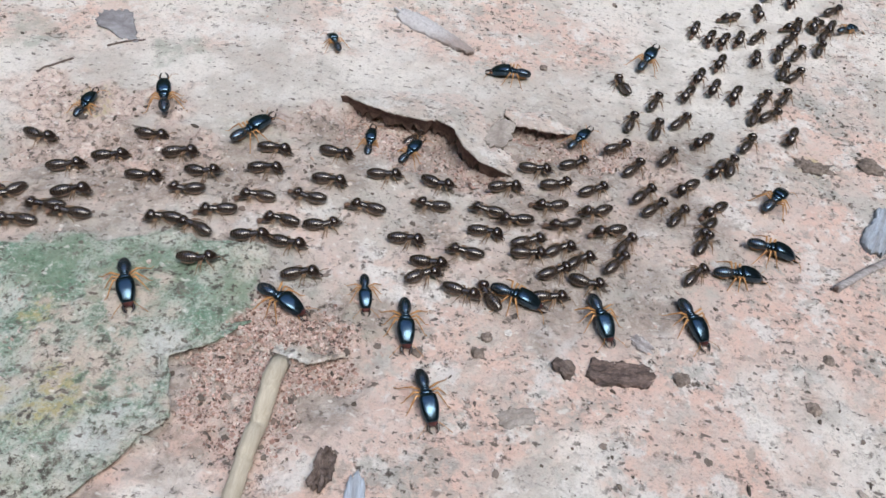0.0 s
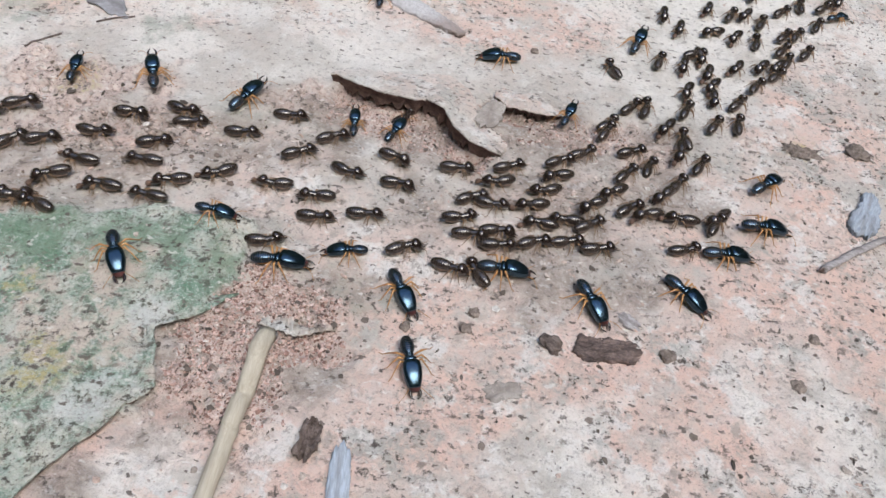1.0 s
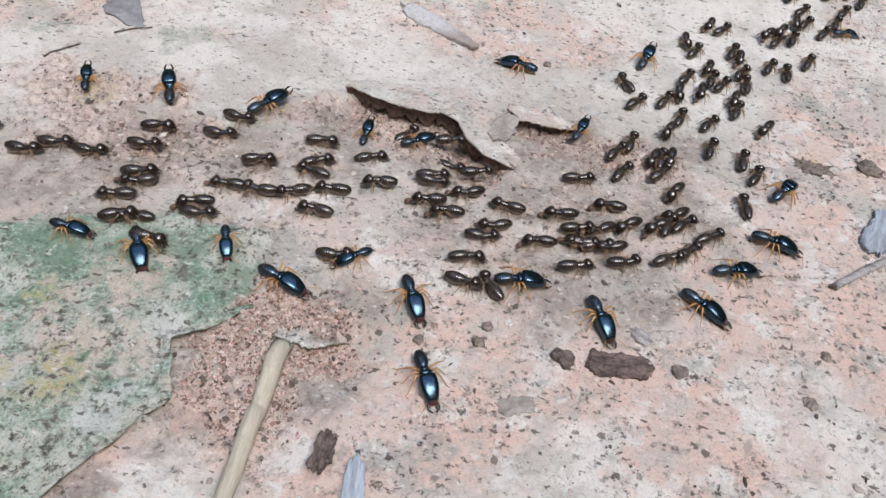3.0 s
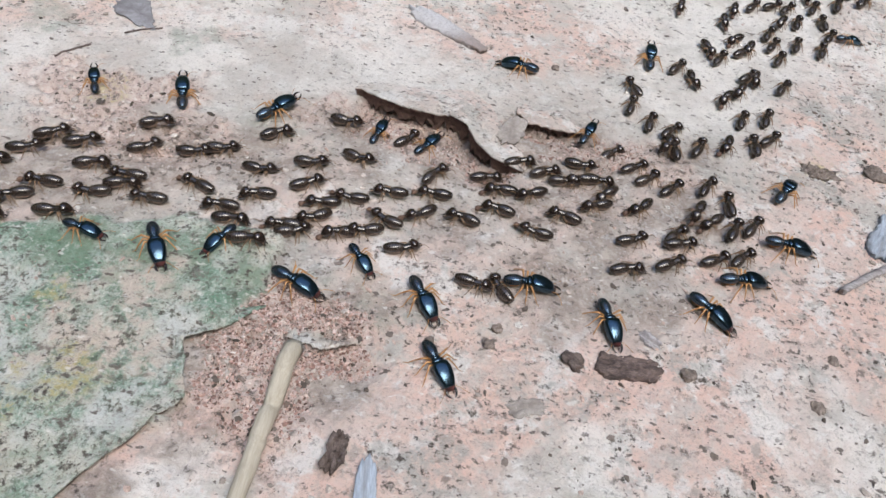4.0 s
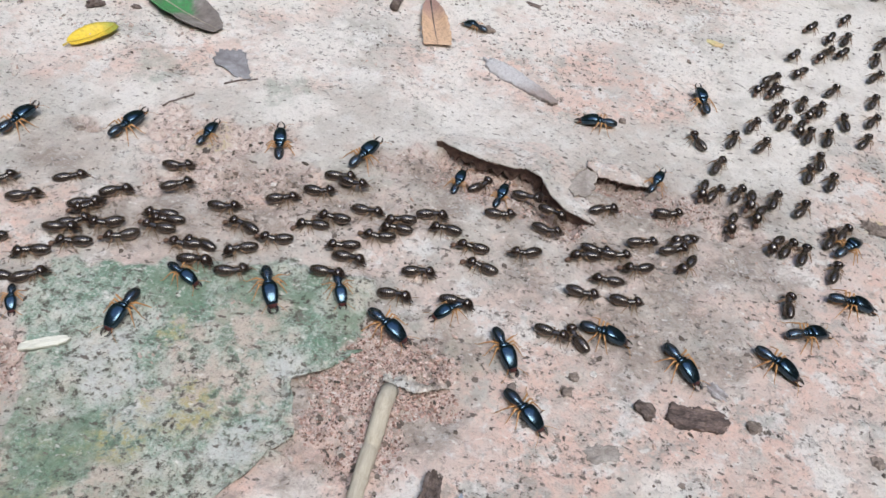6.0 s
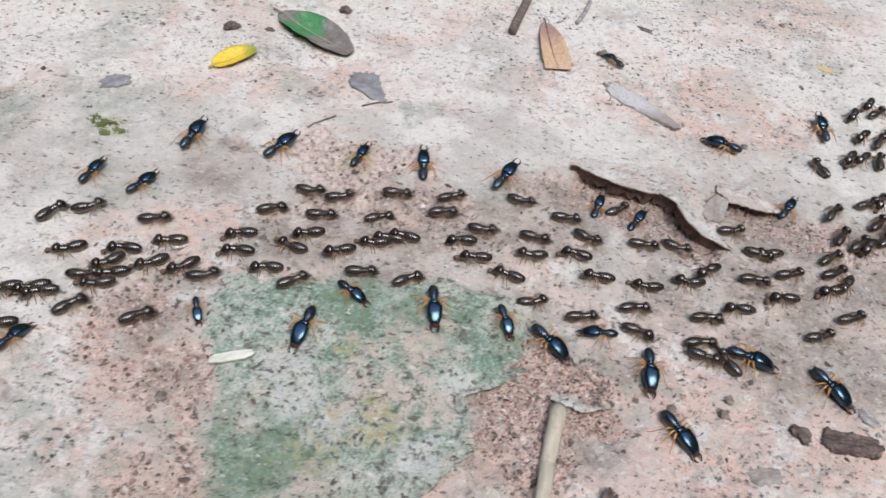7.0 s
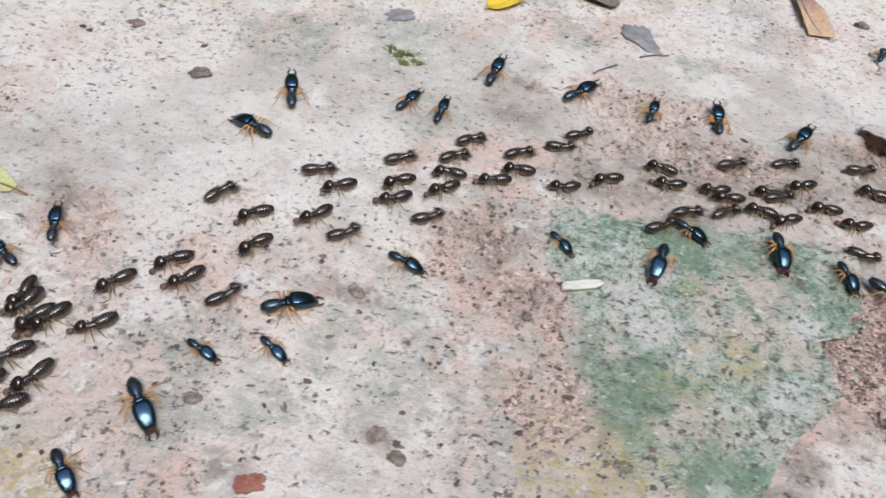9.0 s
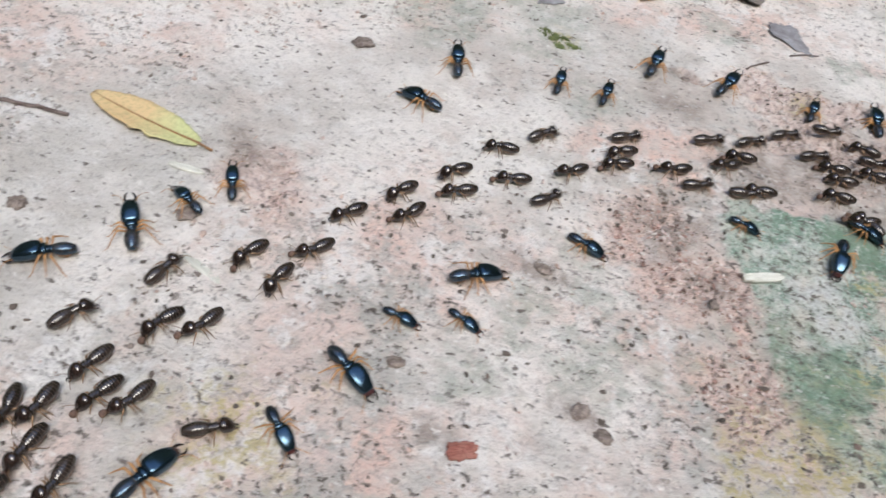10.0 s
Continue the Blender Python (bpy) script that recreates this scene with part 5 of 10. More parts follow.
    march(worker(), [(0, -19.4, 164.6, 9), (0.5, -9.4, 166.3, 13), (1, 0.9, 167.8, 16), (1.5, 9.7, 170.9, 14), (2, 19.3, 174.2, 6), (2.5, 27.5, 176.6, 2), (3.25, 38.9, 179.8, 16), (4, 49.5, 185.4, 39), (4.5, 57.7, 192.6, 52), (5.17, 60.1, 196.3, 56), (5.83, 62.1, 200.2, 52), (6.5, 63.8, 204.1, 50), (7.38, 75.7, 227.3, 64), (8.25, 87.6, 248.8, 62), (9.12, 101.2, 269.9, 49), (10, 115.3, 291, 44)], 0.268)
    march(worker(), [(0, -1.6, 175.8, -5), (0.5, 7.8, 175.5, -10), (1, 17.9, 175.2, -2), (1.5, 24.7, 174.9, 15), (2, 31.9, 175.4, 40), (2.5, 42.5, 180.5, 57), (3.25, 52, 190.3, 59), (4, 58.3, 201.5, 51), (4.5, 65.4, 213.6, 60), (5, 73, 229.7, 73), (5.83, 84.6, 250.4, 83), (6.67, 97.6, 270.6, 70), (7.5, 111, 290.7, 50), (8.33, 124.3, 310.9, 55), (9.17, 137.7, 331, 77), (10, 151, 351.1, 78)], 0.225)
    march(worker(), [(0, 3.2, 170.2, -2), (0.5, 10.3, 170.7, 0), (1, 18.1, 171.3, 5), (1.5, 28.7, 171.8, 19), (2, 39.7, 174.3, 31), (2.5, 48, 176.7, 38), (3.25, 55.8, 182.4, 42), (4, 62.4, 189.2, 63), (4.5, 63, 196.8, 82), (5, 64.5, 207.8, 82), (5.75, 73.3, 227.7, 82), (6.5, 82.4, 246.6, 69), (7.38, 95.9, 267.8, 52), (8.25, 109.9, 288.9, 57), (9.12, 124, 310.1, 71), (10, 138, 331.2, 68)], 0.212)
    march(worker(), [(0, 2.3, 167.3, 19), (0.5, 7.4, 170.3, 25), (1, 12.8, 173.2, -7), (1.5, 19.4, 172.1, -27), (2, 26.8, 171.7, -8), (2.5, 41.1, 176.3, 11), (3.25, 51.9, 178, 21), (4, 62.8, 181.9, 37), (4.5, 66.3, 186.9, 57), (5, 67.6, 193.6, 46), (5.83, 75.5, 206.7, 49), (6.67, 81.2, 218.2, 67), (7.5, 86.6, 228.9, 66), (8.33, 92.3, 239.1, 46), (9.17, 98.5, 249.2, 38), (10, 105.2, 259.5, 53)], 0.218)
    march(worker(), [(0, 13.4, 179.9, -11), (0.5, 18.7, 176.5, -21), (1, 24.9, 173.6, 13), (1.5, 33.7, 176.1, 38), (2, 42, 179.9, 39), (2.67, 49.8, 184.6, 34), (3.33, 56.7, 190.5, 40), (4, 62.4, 197.2, 87), (4.5, 59.8, 215.9, 97), (5, 68.1, 235.1, 83), (5.75, 77.8, 252.8, 69), (6.5, 88.5, 269.8, 53), (7.38, 102.5, 291, 55), (8.25, 116.6, 312.1, 71), (9.12, 130.6, 333.3, 72), (10, 144.6, 354.4, 56)], 0.234)
    march(worker(), [(0, 21.7, 178.6, 20), (0.5, 35.2, 186.1, 43), (1, 44.8, 196.7, 48), (1.5, 50.7, 205.3, 46), (2, 54.8, 214.9, 42), (2.83, 67.1, 235.8, 49), (3.67, 80.6, 256.3, 60), (4.5, 95.3, 275.8, 49), (5, 105.2, 286, 39), (5.83, 118.5, 306.1, 35), (6.67, 131.9, 326.3, 50), (7.5, 145.2, 346.4, 64), (8.33, 158.6, 366.6, 53), (9.17, 172, 386.7, 36), (10, 185.3, 406.8, 41)], 0.239)
    march(worker(), [(0, 21.8, 175.7, 4), (0.5, 29.1, 177.6, 17), (1, 36.1, 180.4, 31), (1.5, 51.7, 192, 54), (2, 61.6, 207.6, 70), (2.5, 66.2, 217.1, 70), (3.25, 75.7, 237.9, 63), (4, 86.6, 257.8, 61), (4.5, 91.3, 268.7, 61), (5, 100.6, 281.4, 60), (5.83, 114, 301.5, 63), (6.67, 127.3, 321.6, 57), (7.5, 140.7, 341.8, 54), (8.33, 154.1, 361.9, 59), (9.17, 167.4, 382, 63), (10, 180.8, 402.2, 60)], 0.244)
    march(worker(), [(0, 27.8, 178.2, 22), (0.5, 41.5, 188.1, 53), (1, 50.1, 200.9, 60), (1.5, 54.6, 206.6, 45), (2, 58.4, 212.7, 42), (2.67, 69.7, 235.5, 43), (3.33, 82.3, 257.6, 53), (4, 96.1, 279, 64), (4.5, 101.3, 286.9, 62), (5.42, 116, 309.1, 41), (6.33, 130.7, 331.2, 36), (7.25, 145.4, 353.4, 57), (8.17, 160.1, 375.5, 62), (9.08, 174.8, 397.7, 42), (10, 189.5, 419.8, 36)], 0.225)
    march(worker(), [(0, 31.5, 175.9, 30), (0.67, 40.6, 182.9, 32), (1.33, 47.7, 191.1, 28), (2, 52.4, 200.3, 32), (2.67, 59.4, 209, 52), (3.33, 65.2, 218.4, 69), (4, 70.7, 227.8, 63), (4.5, 78.2, 242.6, 46), (5, 86.6, 256.8, 30), (5.83, 99.9, 277, 35), (6.67, 113.2, 297.1, 61), (7.5, 126.6, 317.3, 62), (8.33, 140, 337.4, 37), (9.17, 153.3, 357.5, 28), (10, 166.7, 377.7, 51)], 0.238)
    march(worker(), [(0, 26.8, 172.1, 27), (0.5, 32.1, 173, 20), (1, 37.4, 174.4, 11), (1.5, 46.4, 177, 13), (2, 55.1, 181.1, 29), (2.5, 62.1, 185.7, 62), (3.25, 69.4, 203, 98), (4, 72.2, 218.5, 91), (4.5, 73.3, 221.4, 67), (5, 83.7, 244, 55), (5.83, 96.4, 264.1, 59), (6.67, 109.8, 284.2, 77), (7.5, 123.2, 304.3, 73), (8.33, 136.5, 324.5, 54), (9.17, 149.9, 344.6, 52), (10, 163.2, 364.7, 70)], 0.212)
    march(worker(), [(0, 32.8, 170.2, -5), (0.5, 43.8, 172.5, 0), (1, 54.7, 176.9, 23), (1.5, 58.3, 181.5, 53), (2, 61.4, 186.4, 61), (2.5, 68.5, 198.1, 68), (3.25, 73.3, 210.3, 64), (4, 76.8, 221.3, 48), (4.5, 81.2, 228.4, 46), (5.42, 87.4, 239.9, 62), (6.33, 94.3, 251.1, 60), (7.25, 101.7, 262.5, 43), (8.17, 109.2, 273.9, 42), (9.08, 116.8, 285.4, 58), (10, 124.4, 296.8, 60)], 0.239)
    march(worker(), [(0, 25.7, 166.2, 6), (0.5, 28.8, 170.6, 41), (1, 31.5, 175.2, 14), (1.5, 39.5, 175.4, 6), (2, 47.8, 176.7, 29), (2.5, 54, 181.8, 40), (3.25, 60.7, 186, 26), (4, 66.7, 190.9, 54), (4.5, 67.9, 204.7, 68), (5, 71.4, 213.5, 64), (5.83, 76.9, 224.7, 69), (6.67, 82.4, 235.5, 56), (7.5, 88.4, 245.9, 42), (8.33, 94.9, 256.2, 47), (9.17, 101.7, 266.6, 61), (10, 108.6, 277, 58)], 0.261)
    march(worker(), [(0, 40.8, 181.6, 51), (0.5, 52.9, 195.5, 88), (1, 59, 211.2, 93), (1.5, 62.9, 215.3, 60), (2, 66.7, 219.5, 57), (2.67, 77.9, 240.9, 51), (3.33, 90.6, 261.3, 63), (4, 104.3, 281.4, 82), (4.86, 118, 302.1, 79), (5.71, 131.7, 322.8, 53), (6.57, 145.5, 343.6, 50), (7.43, 159.2, 364.3, 75), (8.29, 173, 385, 84), (9.14, 186.7, 405.7, 61), (10, 200.5, 426.4, 47)], 0.253)
    march(worker(), [(0, 38.9, 176.4, 49), (0.5, 48.8, 185.4, 56), (1, 55.7, 196, 52), (1.5, 62.1, 204.1, 49), (2, 67.1, 212.6, 73), (2.5, 69.6, 228, 84), (3.25, 80.7, 247.6, 80), (4, 93.3, 266.5, 70), (4.5, 101.5, 280.8, 58), (5.42, 116.2, 302.9, 51), (6.33, 130.9, 325.1, 71), (7.25, 145.6, 347.2, 77), (8.17, 160.3, 369.4, 57), (9.08, 175, 391.5, 51), (10, 189.7, 413.7, 71)], 0.227)
    march(worker(), [(0, 46.1, 196.3, 45), (0.5, 54.9, 208.2, 65), (1, 61.1, 221.8, 63), (1.5, 69.1, 235.8, 52), (2, 77.6, 249.4, 41), (2.5, 82.9, 254.6, 43), (3.25, 93.2, 271.9, 57), (4, 103.6, 289, 62), (4.86, 117.3, 309.7, 54), (5.71, 131.1, 330.4, 44), (6.57, 144.8, 351.2, 49), (7.43, 158.6, 371.9, 60), (8.29, 172.3, 392.6, 57), (9.14, 186, 413.3, 46), (10, 199.8, 434, 46)], 0.24)
    march(worker(), [(0, 45.1, 204.5, 54), (0.5, 48.8, 212.2, 86), (1, 51.6, 220.7, 84), (1.5, 68.4, 241.4, 74), (2, 86.8, 260.9, 61), (2.5, 93.6, 271.8, 54), (3.44, 108.6, 294.5, 52), (4.38, 123.7, 317.1, 78), (5.31, 138.7, 339.8, 79), (6.25, 153.7, 362.4, 52), (7.19, 168.8, 385.1, 53), (8.12, 183.8, 407.7, 80), (9.06, 198.8, 430.4, 77), (10, 213.8, 453, 51)], 0.27)
    march(worker(), [(0, 48.1, 192.8, 41), (0.5, 59.2, 204.4, 56), (1, 67.2, 217.6, 58), (1.5, 74.9, 228.3, 53), (2, 82.8, 238.5, 50), (2.5, 92.5, 250, 53), (3.25, 96.3, 257.8, 66), (4, 100.3, 265.7, 72), (4.5, 104.8, 280.3, 69), (5, 110.8, 291.1, 58), (5.83, 124.2, 311.3, 56), (6.67, 137.5, 331.4, 58), (7.5, 150.9, 351.6, 59), (8.33, 164.2, 371.7, 57), (9.17, 177.6, 391.8, 56), (10, 191, 412, 57)], 0.241)
    march(worker(), [(0, 52.7, 191.7, 50), (0.5, 64.5, 205.2, 67), (1, 72.8, 219.2, 71), (1.5, 78.6, 232.4, 67), (2, 84.9, 245, 67), (2.5, 86.9, 255.7, 63), (3.25, 99.2, 274.4, 61), (4, 111.6, 293.1, 67), (4.86, 125.3, 313.8, 62), (5.71, 139.1, 334.5, 54), (6.57, 152.8, 355.3, 56), (7.43, 166.6, 376, 66), (8.29, 180.3, 396.7, 65), (9.14, 194, 417.4, 56), (10, 207.8, 438.1, 54)], 0.262)
    march(worker(), [(0, 41.9, 210.4, 35), (0.5, 45.1, 214.8, 39), (1, 48.2, 220, 52), (1.5, 53.1, 232, 64), (2, 58.4, 244.6, 66), (2.67, 68.9, 259.4, 57), (3.33, 80, 273.3, 43), (4, 91, 286.7, 36), (4.86, 104.8, 307.4, 46), (5.71, 118.5, 328.1, 61), (6.57, 132.3, 348.8, 58), (7.43, 146, 369.6, 42), (8.29, 159.7, 390.3, 42), (9.14, 173.5, 411, 57), (10, 187.2, 431.7, 61)], 0.263)
    march(worker(), [(0, 57.8, 222.5, 52), (0.5, 72.4, 245.1, 58), (1, 88.8, 266.5, 70), (1.9, 103.2, 288.3, 81), (2.8, 117.7, 310, 58), (3.7, 132.1, 331.8, 49), (4.6, 146.5, 353.5, 71), (5.5, 161, 375.3, 82), (6.4, 175.4, 397, 61), (7.3, 189.8, 418.7, 48), (8.2, 204.2, 440.5, 68), (9.1, 218.7, 462.2, 83), (10, 233.1, 484, 64)], 0.264)
    march(worker(), [(0, 51.4, 218.9, 73), (0.5, 64.8, 244, 70), (1, 80.4, 268.5, 61), (1.9, 94.9, 290.3, 53), (2.8, 109.3, 312.1, 59), (3.7, 123.7, 333.8, 68), (4.6, 138.2, 355.6, 62), (5.5, 152.6, 377.3, 53), (6.4, 167, 399.1, 58), (7.3, 181.5, 420.8, 67), (8.2, 195.9, 442.6, 63), (9.1, 210.3, 464.3, 53), (10, 224.7, 486.1, 57)], 0.211)
    march(worker(), [(0, 53.2, 209.5, 61), (0.5, 68.6, 233, 78), (1, 85, 255.9, 83), (1.5, 90.1, 265.2, 83), (2, 95.3, 274.5, 66), (2.89, 109.5, 295.9, 47), (3.78, 123.8, 317.4, 65), (4.67, 138, 338.9, 84), (5.56, 152.3, 360.4, 69), (6.44, 166.6, 381.9, 48), (7.33, 180.8, 403.3, 60), (8.22, 195.1, 424.8, 83), (9.11, 209.3, 446.3, 73), (10, 223.6, 467.8, 49)], 0.218)
    march(worker(), [(0, 56.9, 184.4, 60), (0.5, 60.1, 193.6, 72), (1, 61.5, 202.5, 57), (1.5, 69.4, 213.6, 56), (2, 76.4, 224.2, 76), (2.5, 81.7, 237.6, 86), (3.25, 92.8, 255.9, 75), (4, 104.9, 274.2, 57), (4.5, 110.7, 283.7, 50), (5.42, 125.4, 305.8, 62), (6.33, 140.1, 328, 80), (7.25, 154.8, 350.1, 67), (8.17, 169.5, 372.3, 49), (9.08, 184.2, 394.4, 61), (10, 198.9, 416.6, 80)], 0.227)
    march(worker(), [(0, 53.9, 176, 41), (0.67, 59.5, 182, 52), (1.33, 64, 188.4, 51), (2, 67.5, 195, 72), (2.5, 66.2, 202.1, 70), (3.25, 72.1, 216.4, 70), (4, 77.1, 229.9, 63), (4.5, 84.6, 239.1, 53), (5.42, 91.4, 250.4, 46), (6.33, 98.8, 261.8, 49), (7.25, 106.3, 273.2, 60), (8.17, 113.9, 284.6, 56), (9.08, 121.5, 296.1, 45), (10, 129.1, 307.6, 49)], 0.252)
    march(worker(), [(0, 72.8, 217.8, 63), (0.5, 73.8, 222.4, 70), (1, 74.7, 227.1, 56), (1.5, 83.3, 240.4, 53), (2, 92.8, 253.2, 57), (2.5, 97.6, 261.7, 61), (3.44, 112.6, 284.3, 52), (4.38, 127.6, 307, 48), (5.31, 142.7, 329.6, 55), (6.25, 157.7, 352.3, 59), (7.19, 172.7, 374.9, 52), (8.12, 187.8, 397.6, 49), (9.06, 202.8, 420.3, 56), (10, 217.8, 442.9, 59)], 0.247)
    march(worker(), [(0, 66.8, 209.4, 65), (0.5, 73.8, 222.9, 56), (1, 80.6, 235.8, 47), (1.5, 85.5, 247.6, 46), (2, 91.1, 259.3, 40), (2.5, 100.8, 268.1, 47), (3.44, 115.8, 290.7, 62), (4.38, 130.8, 313.4, 45), (5.31, 145.9, 336, 37), (6.25, 160.9, 358.7, 55), (7.19, 175.9, 381.3, 62), (8.12, 191, 404, 44), (9.06, 206, 426.6, 38), (10, 221, 449.3, 56)], 0.254)
    march(worker(), [(0, 76.1, 228.7, 69), (0.5, 83.4, 241.4, 61), (1, 91.5, 253.7, 50), (1.5, 95.6, 261.8, 44), (2, 99.9, 269.9, 38), (2.5, 110.2, 285.5, 43), (3.44, 125.2, 308.1, 62), (4.38, 140.2, 330.8, 56), (5.31, 155.3, 353.4, 36), (6.25, 170.3, 376.1, 44), (7.19, 185.3, 398.7, 62), (8.12, 200.4, 421.4, 54), (9.06, 215.4, 444, 36), (10, 230.4, 466.7, 45)], 0.212)
    march(worker(), [(0, 80.4, 229.7, 36), (0.5, 83.7, 235.6, 39), (1, 87.2, 241.4, 46), (1.5, 92.7, 248, 54), (2, 98.4, 254.6, 93), (2.5, 94.4, 265, 81), (3.44, 109.5, 287.6, 33), (4.38, 124.5, 310.3, 39), (5.31, 139.5, 332.9, 63), (6.25, 154.6, 355.6, 56), (7.19, 169.6, 378.2, 32), (8.12, 184.6, 400.9, 40), (9.06, 199.7, 423.5, 64), (10, 214.7, 446.2, 54)], 0.231)
    march(worker(), [(0, 85.7, 237.4, 66), (0.5, 88.7, 243, 63), (1, 91.8, 248.6, 69), (1.5, 92.7, 256.3, 73), (2, 93.7, 264.1, 56), (2.5, 103.4, 282, 51), (3.44, 118.4, 304.6, 59), (4.38, 133.4, 327.3, 56), (5.31, 148.5, 350, 45), (6.25, 163.5, 372.6, 49), (7.19, 178.5, 395.3, 60), (8.12, 193.6, 417.9, 56), (9.06, 208.6, 440.6, 45), (10, 223.6, 463.2, 50)], 0.251)
    march(worker(), [(0, 91.1, 248, 50), (0.5, 94.7, 251.1, 38), (1, 98.4, 254.1, 60), (1.5, 100.5, 260.9, 77), (2, 102.6, 267.8, 70), (2.5, 109.3, 279.1, 64), (3.44, 117.1, 290.8, 56), (4.38, 124.9, 302.6, 55), (5.31, 132.6, 314.3, 61), (6.25, 140.4, 326, 62), (7.19, 148.2, 337.7, 56), (8.12, 156, 349.4, 55), (9.06, 163.7, 361.1, 61), (10, 171.5, 372.9, 62)], 0.259)
    march(worker(), [(0, 52.1, 229.1, 64), (0.67, 61.9, 240.2, 36), (1.33, 72.2, 251.1, 16), (2, 82.9, 261.3, 31), (2.5, 93.9, 280.8, 51), (3.44, 109, 303.5, 66), (4.38, 124, 326.1, 44), (5.31, 139, 348.8, 27), (6.25, 154.1, 371.4, 50), (7.19, 169.1, 394.1, 66), (8.12, 184.1, 416.8, 42), (9.06, 199.2, 439.4, 27), (10, 214.2, 462.1, 52)], 0.218)
    march(worker(), [(0, 45.6, 220.4, 69), (0.5, 51.2, 230.2, 72), (1, 57, 240.7, 69), (1.75, 69.2, 261.4, 56), (2.5, 82.2, 280.6, 53), (3.44, 97.3, 303.2, 63), (4.38, 112.3, 325.9, 66), (5.31, 127.3, 348.5, 57), (6.25, 142.4, 371.2, 54), (7.19, 157.4, 393.8, 63), (8.12, 172.4, 416.5, 66), (9.06, 187.5, 439.1, 56), (10, 202.5, 461.8, 54)], 0.21)
    march(worker(), [(0, 84.4, 264.5, 49), (0.5, 90.3, 269.4, 33), (1, 96.2, 274.3, 41), (1.9, 110.6, 296, 52), (2.8, 125, 317.8, 60), (3.7, 139.5, 339.5, 54), (4.6, 153.9, 361.3, 47), (5.5, 168.3, 383, 51), (6.4, 182.8, 404.8, 59), (7.3, 197.2, 426.5, 55), (8.2, 211.6, 448.3, 47), (9.1, 226, 470, 50), (10, 240.5, 491.8, 59)], 0.243)
    march(worker(), [(0, 87.8, 249.7, 61), (0.5, 92.6, 256.5, 54), (1, 97.6, 263.3, 49), (1.9, 112, 285, 45), (2.8, 126.4, 306.7, 55), (3.7, 140.9, 328.5, 60), (4.6, 155.3, 350.2, 51), (5.5, 169.7, 372, 45), (6.4, 184.1, 393.7, 54), (7.3, 198.6, 415.5, 60), (8.2, 213, 437.2, 52), (9.1, 227.4, 459, 45), (10, 241.9, 480.7, 52)], 0.251)
    march(worker(), [(0, 88, 257.3, 66), (0.5, 95, 268.1, 74), (1, 102.2, 279, 75), (1.9, 116.7, 300.7, 59), (2.8, 131.1, 322.4, 50), (3.7, 145.5, 344.2, 65), (4.6, 159.9, 365.9, 75), (5.5, 174.4, 387.7, 62), (6.4, 188.8, 409.4, 50), (7.3, 203.2, 431.2, 63), (8.2, 217.7, 452.9, 76), (9.1, 232.1, 474.7, 64), (10, 246.5, 496.4, 50)], 0.216)
    march(worker(), [(0, 93.7, 265.3, 57), (0.91, 108.2, 287.3, 56), (1.82, 122.8, 309.3, 55), (2.73, 137.4, 331.2, 57), (3.64, 151.9, 353.2, 57), (4.55, 166.5, 375.2, 56), (5.45, 181.1, 397.1, 55), (6.36, 195.7, 419.1, 56), (7.27, 210.3, 441.1, 57), (8.18, 224.8, 463, 56), (9.09, 239.4, 485, 55), (10, 254, 507, 56)], 0.251)
    march(worker(), [(0, 94.4, 258.8, 58), (0.5, 102.1, 269.2, 51), (1, 109.9, 279.6, 46), (1.9, 117.3, 290.8, 47), (2.8, 124.8, 302.1, 56), (3.7, 132.3, 313.3, 59), (4.6, 139.7, 324.6, 50), (5.5, 147.2, 335.8, 46), (6.4, 154.7, 347, 55), (7.3, 162.1, 358.3, 60), (8.2, 169.6, 369.5, 51), (9.1, 177.1, 380.8, 46), (10, 184.5, 392, 54)], 0.221)
    march(worker(), [(0, 100.9, 263, 58), (0.5, 102.8, 266.2, 59), (1, 104.7, 269.3, 56), (1.9, 112.2, 280.6, 56), (2.8, 119.6, 291.8, 57), (3.7, 127.1, 303.1, 57), (4.6, 134.6, 314.3, 56), (5.5, 142, 325.6, 56), (6.4, 149.5, 336.8, 57), (7.3, 157, 348.1, 57), (8.2, 164.4, 359.3, 56), (9.1, 171.9, 370.6, 55), (10, 179.4, 381.8, 56)], 0.236)
    march(worker(), [(0, 102.3, 274.4, 68), (0.91, 116.8, 296.4, 58), (1.82, 131.4, 318.3, 53), (2.73, 146, 340.3, 63), (3.64, 160.6, 362.3, 68), (4.55, 175.2, 384.3, 59), (5.45, 189.7, 406.2, 52), (6.36, 204.3, 428.2, 62), (7.27, 218.9, 450.2, 69), (8.18, 233.5, 472.1, 60), (9.09, 248, 494.1, 52), (10, 262.6, 516.1, 61)], 0.258)
    march(worker(), [(0, 110.5, 283.9, 32), (0.91, 125.1, 305.8, 40), (1.82, 139.7, 327.8, 63), (2.73, 154.3, 349.8, 56), (3.64, 168.8, 371.7, 32), (4.55, 183.4, 393.7, 38), (5.45, 198, 415.7, 62), (6.36, 212.6, 437.6, 58), (7.27, 227.1, 459.6, 33), (8.18, 241.7, 481.6, 37), (9.09, 256.3, 503.5, 61), (10, 270.9, 525.5, 59)], 0.246)
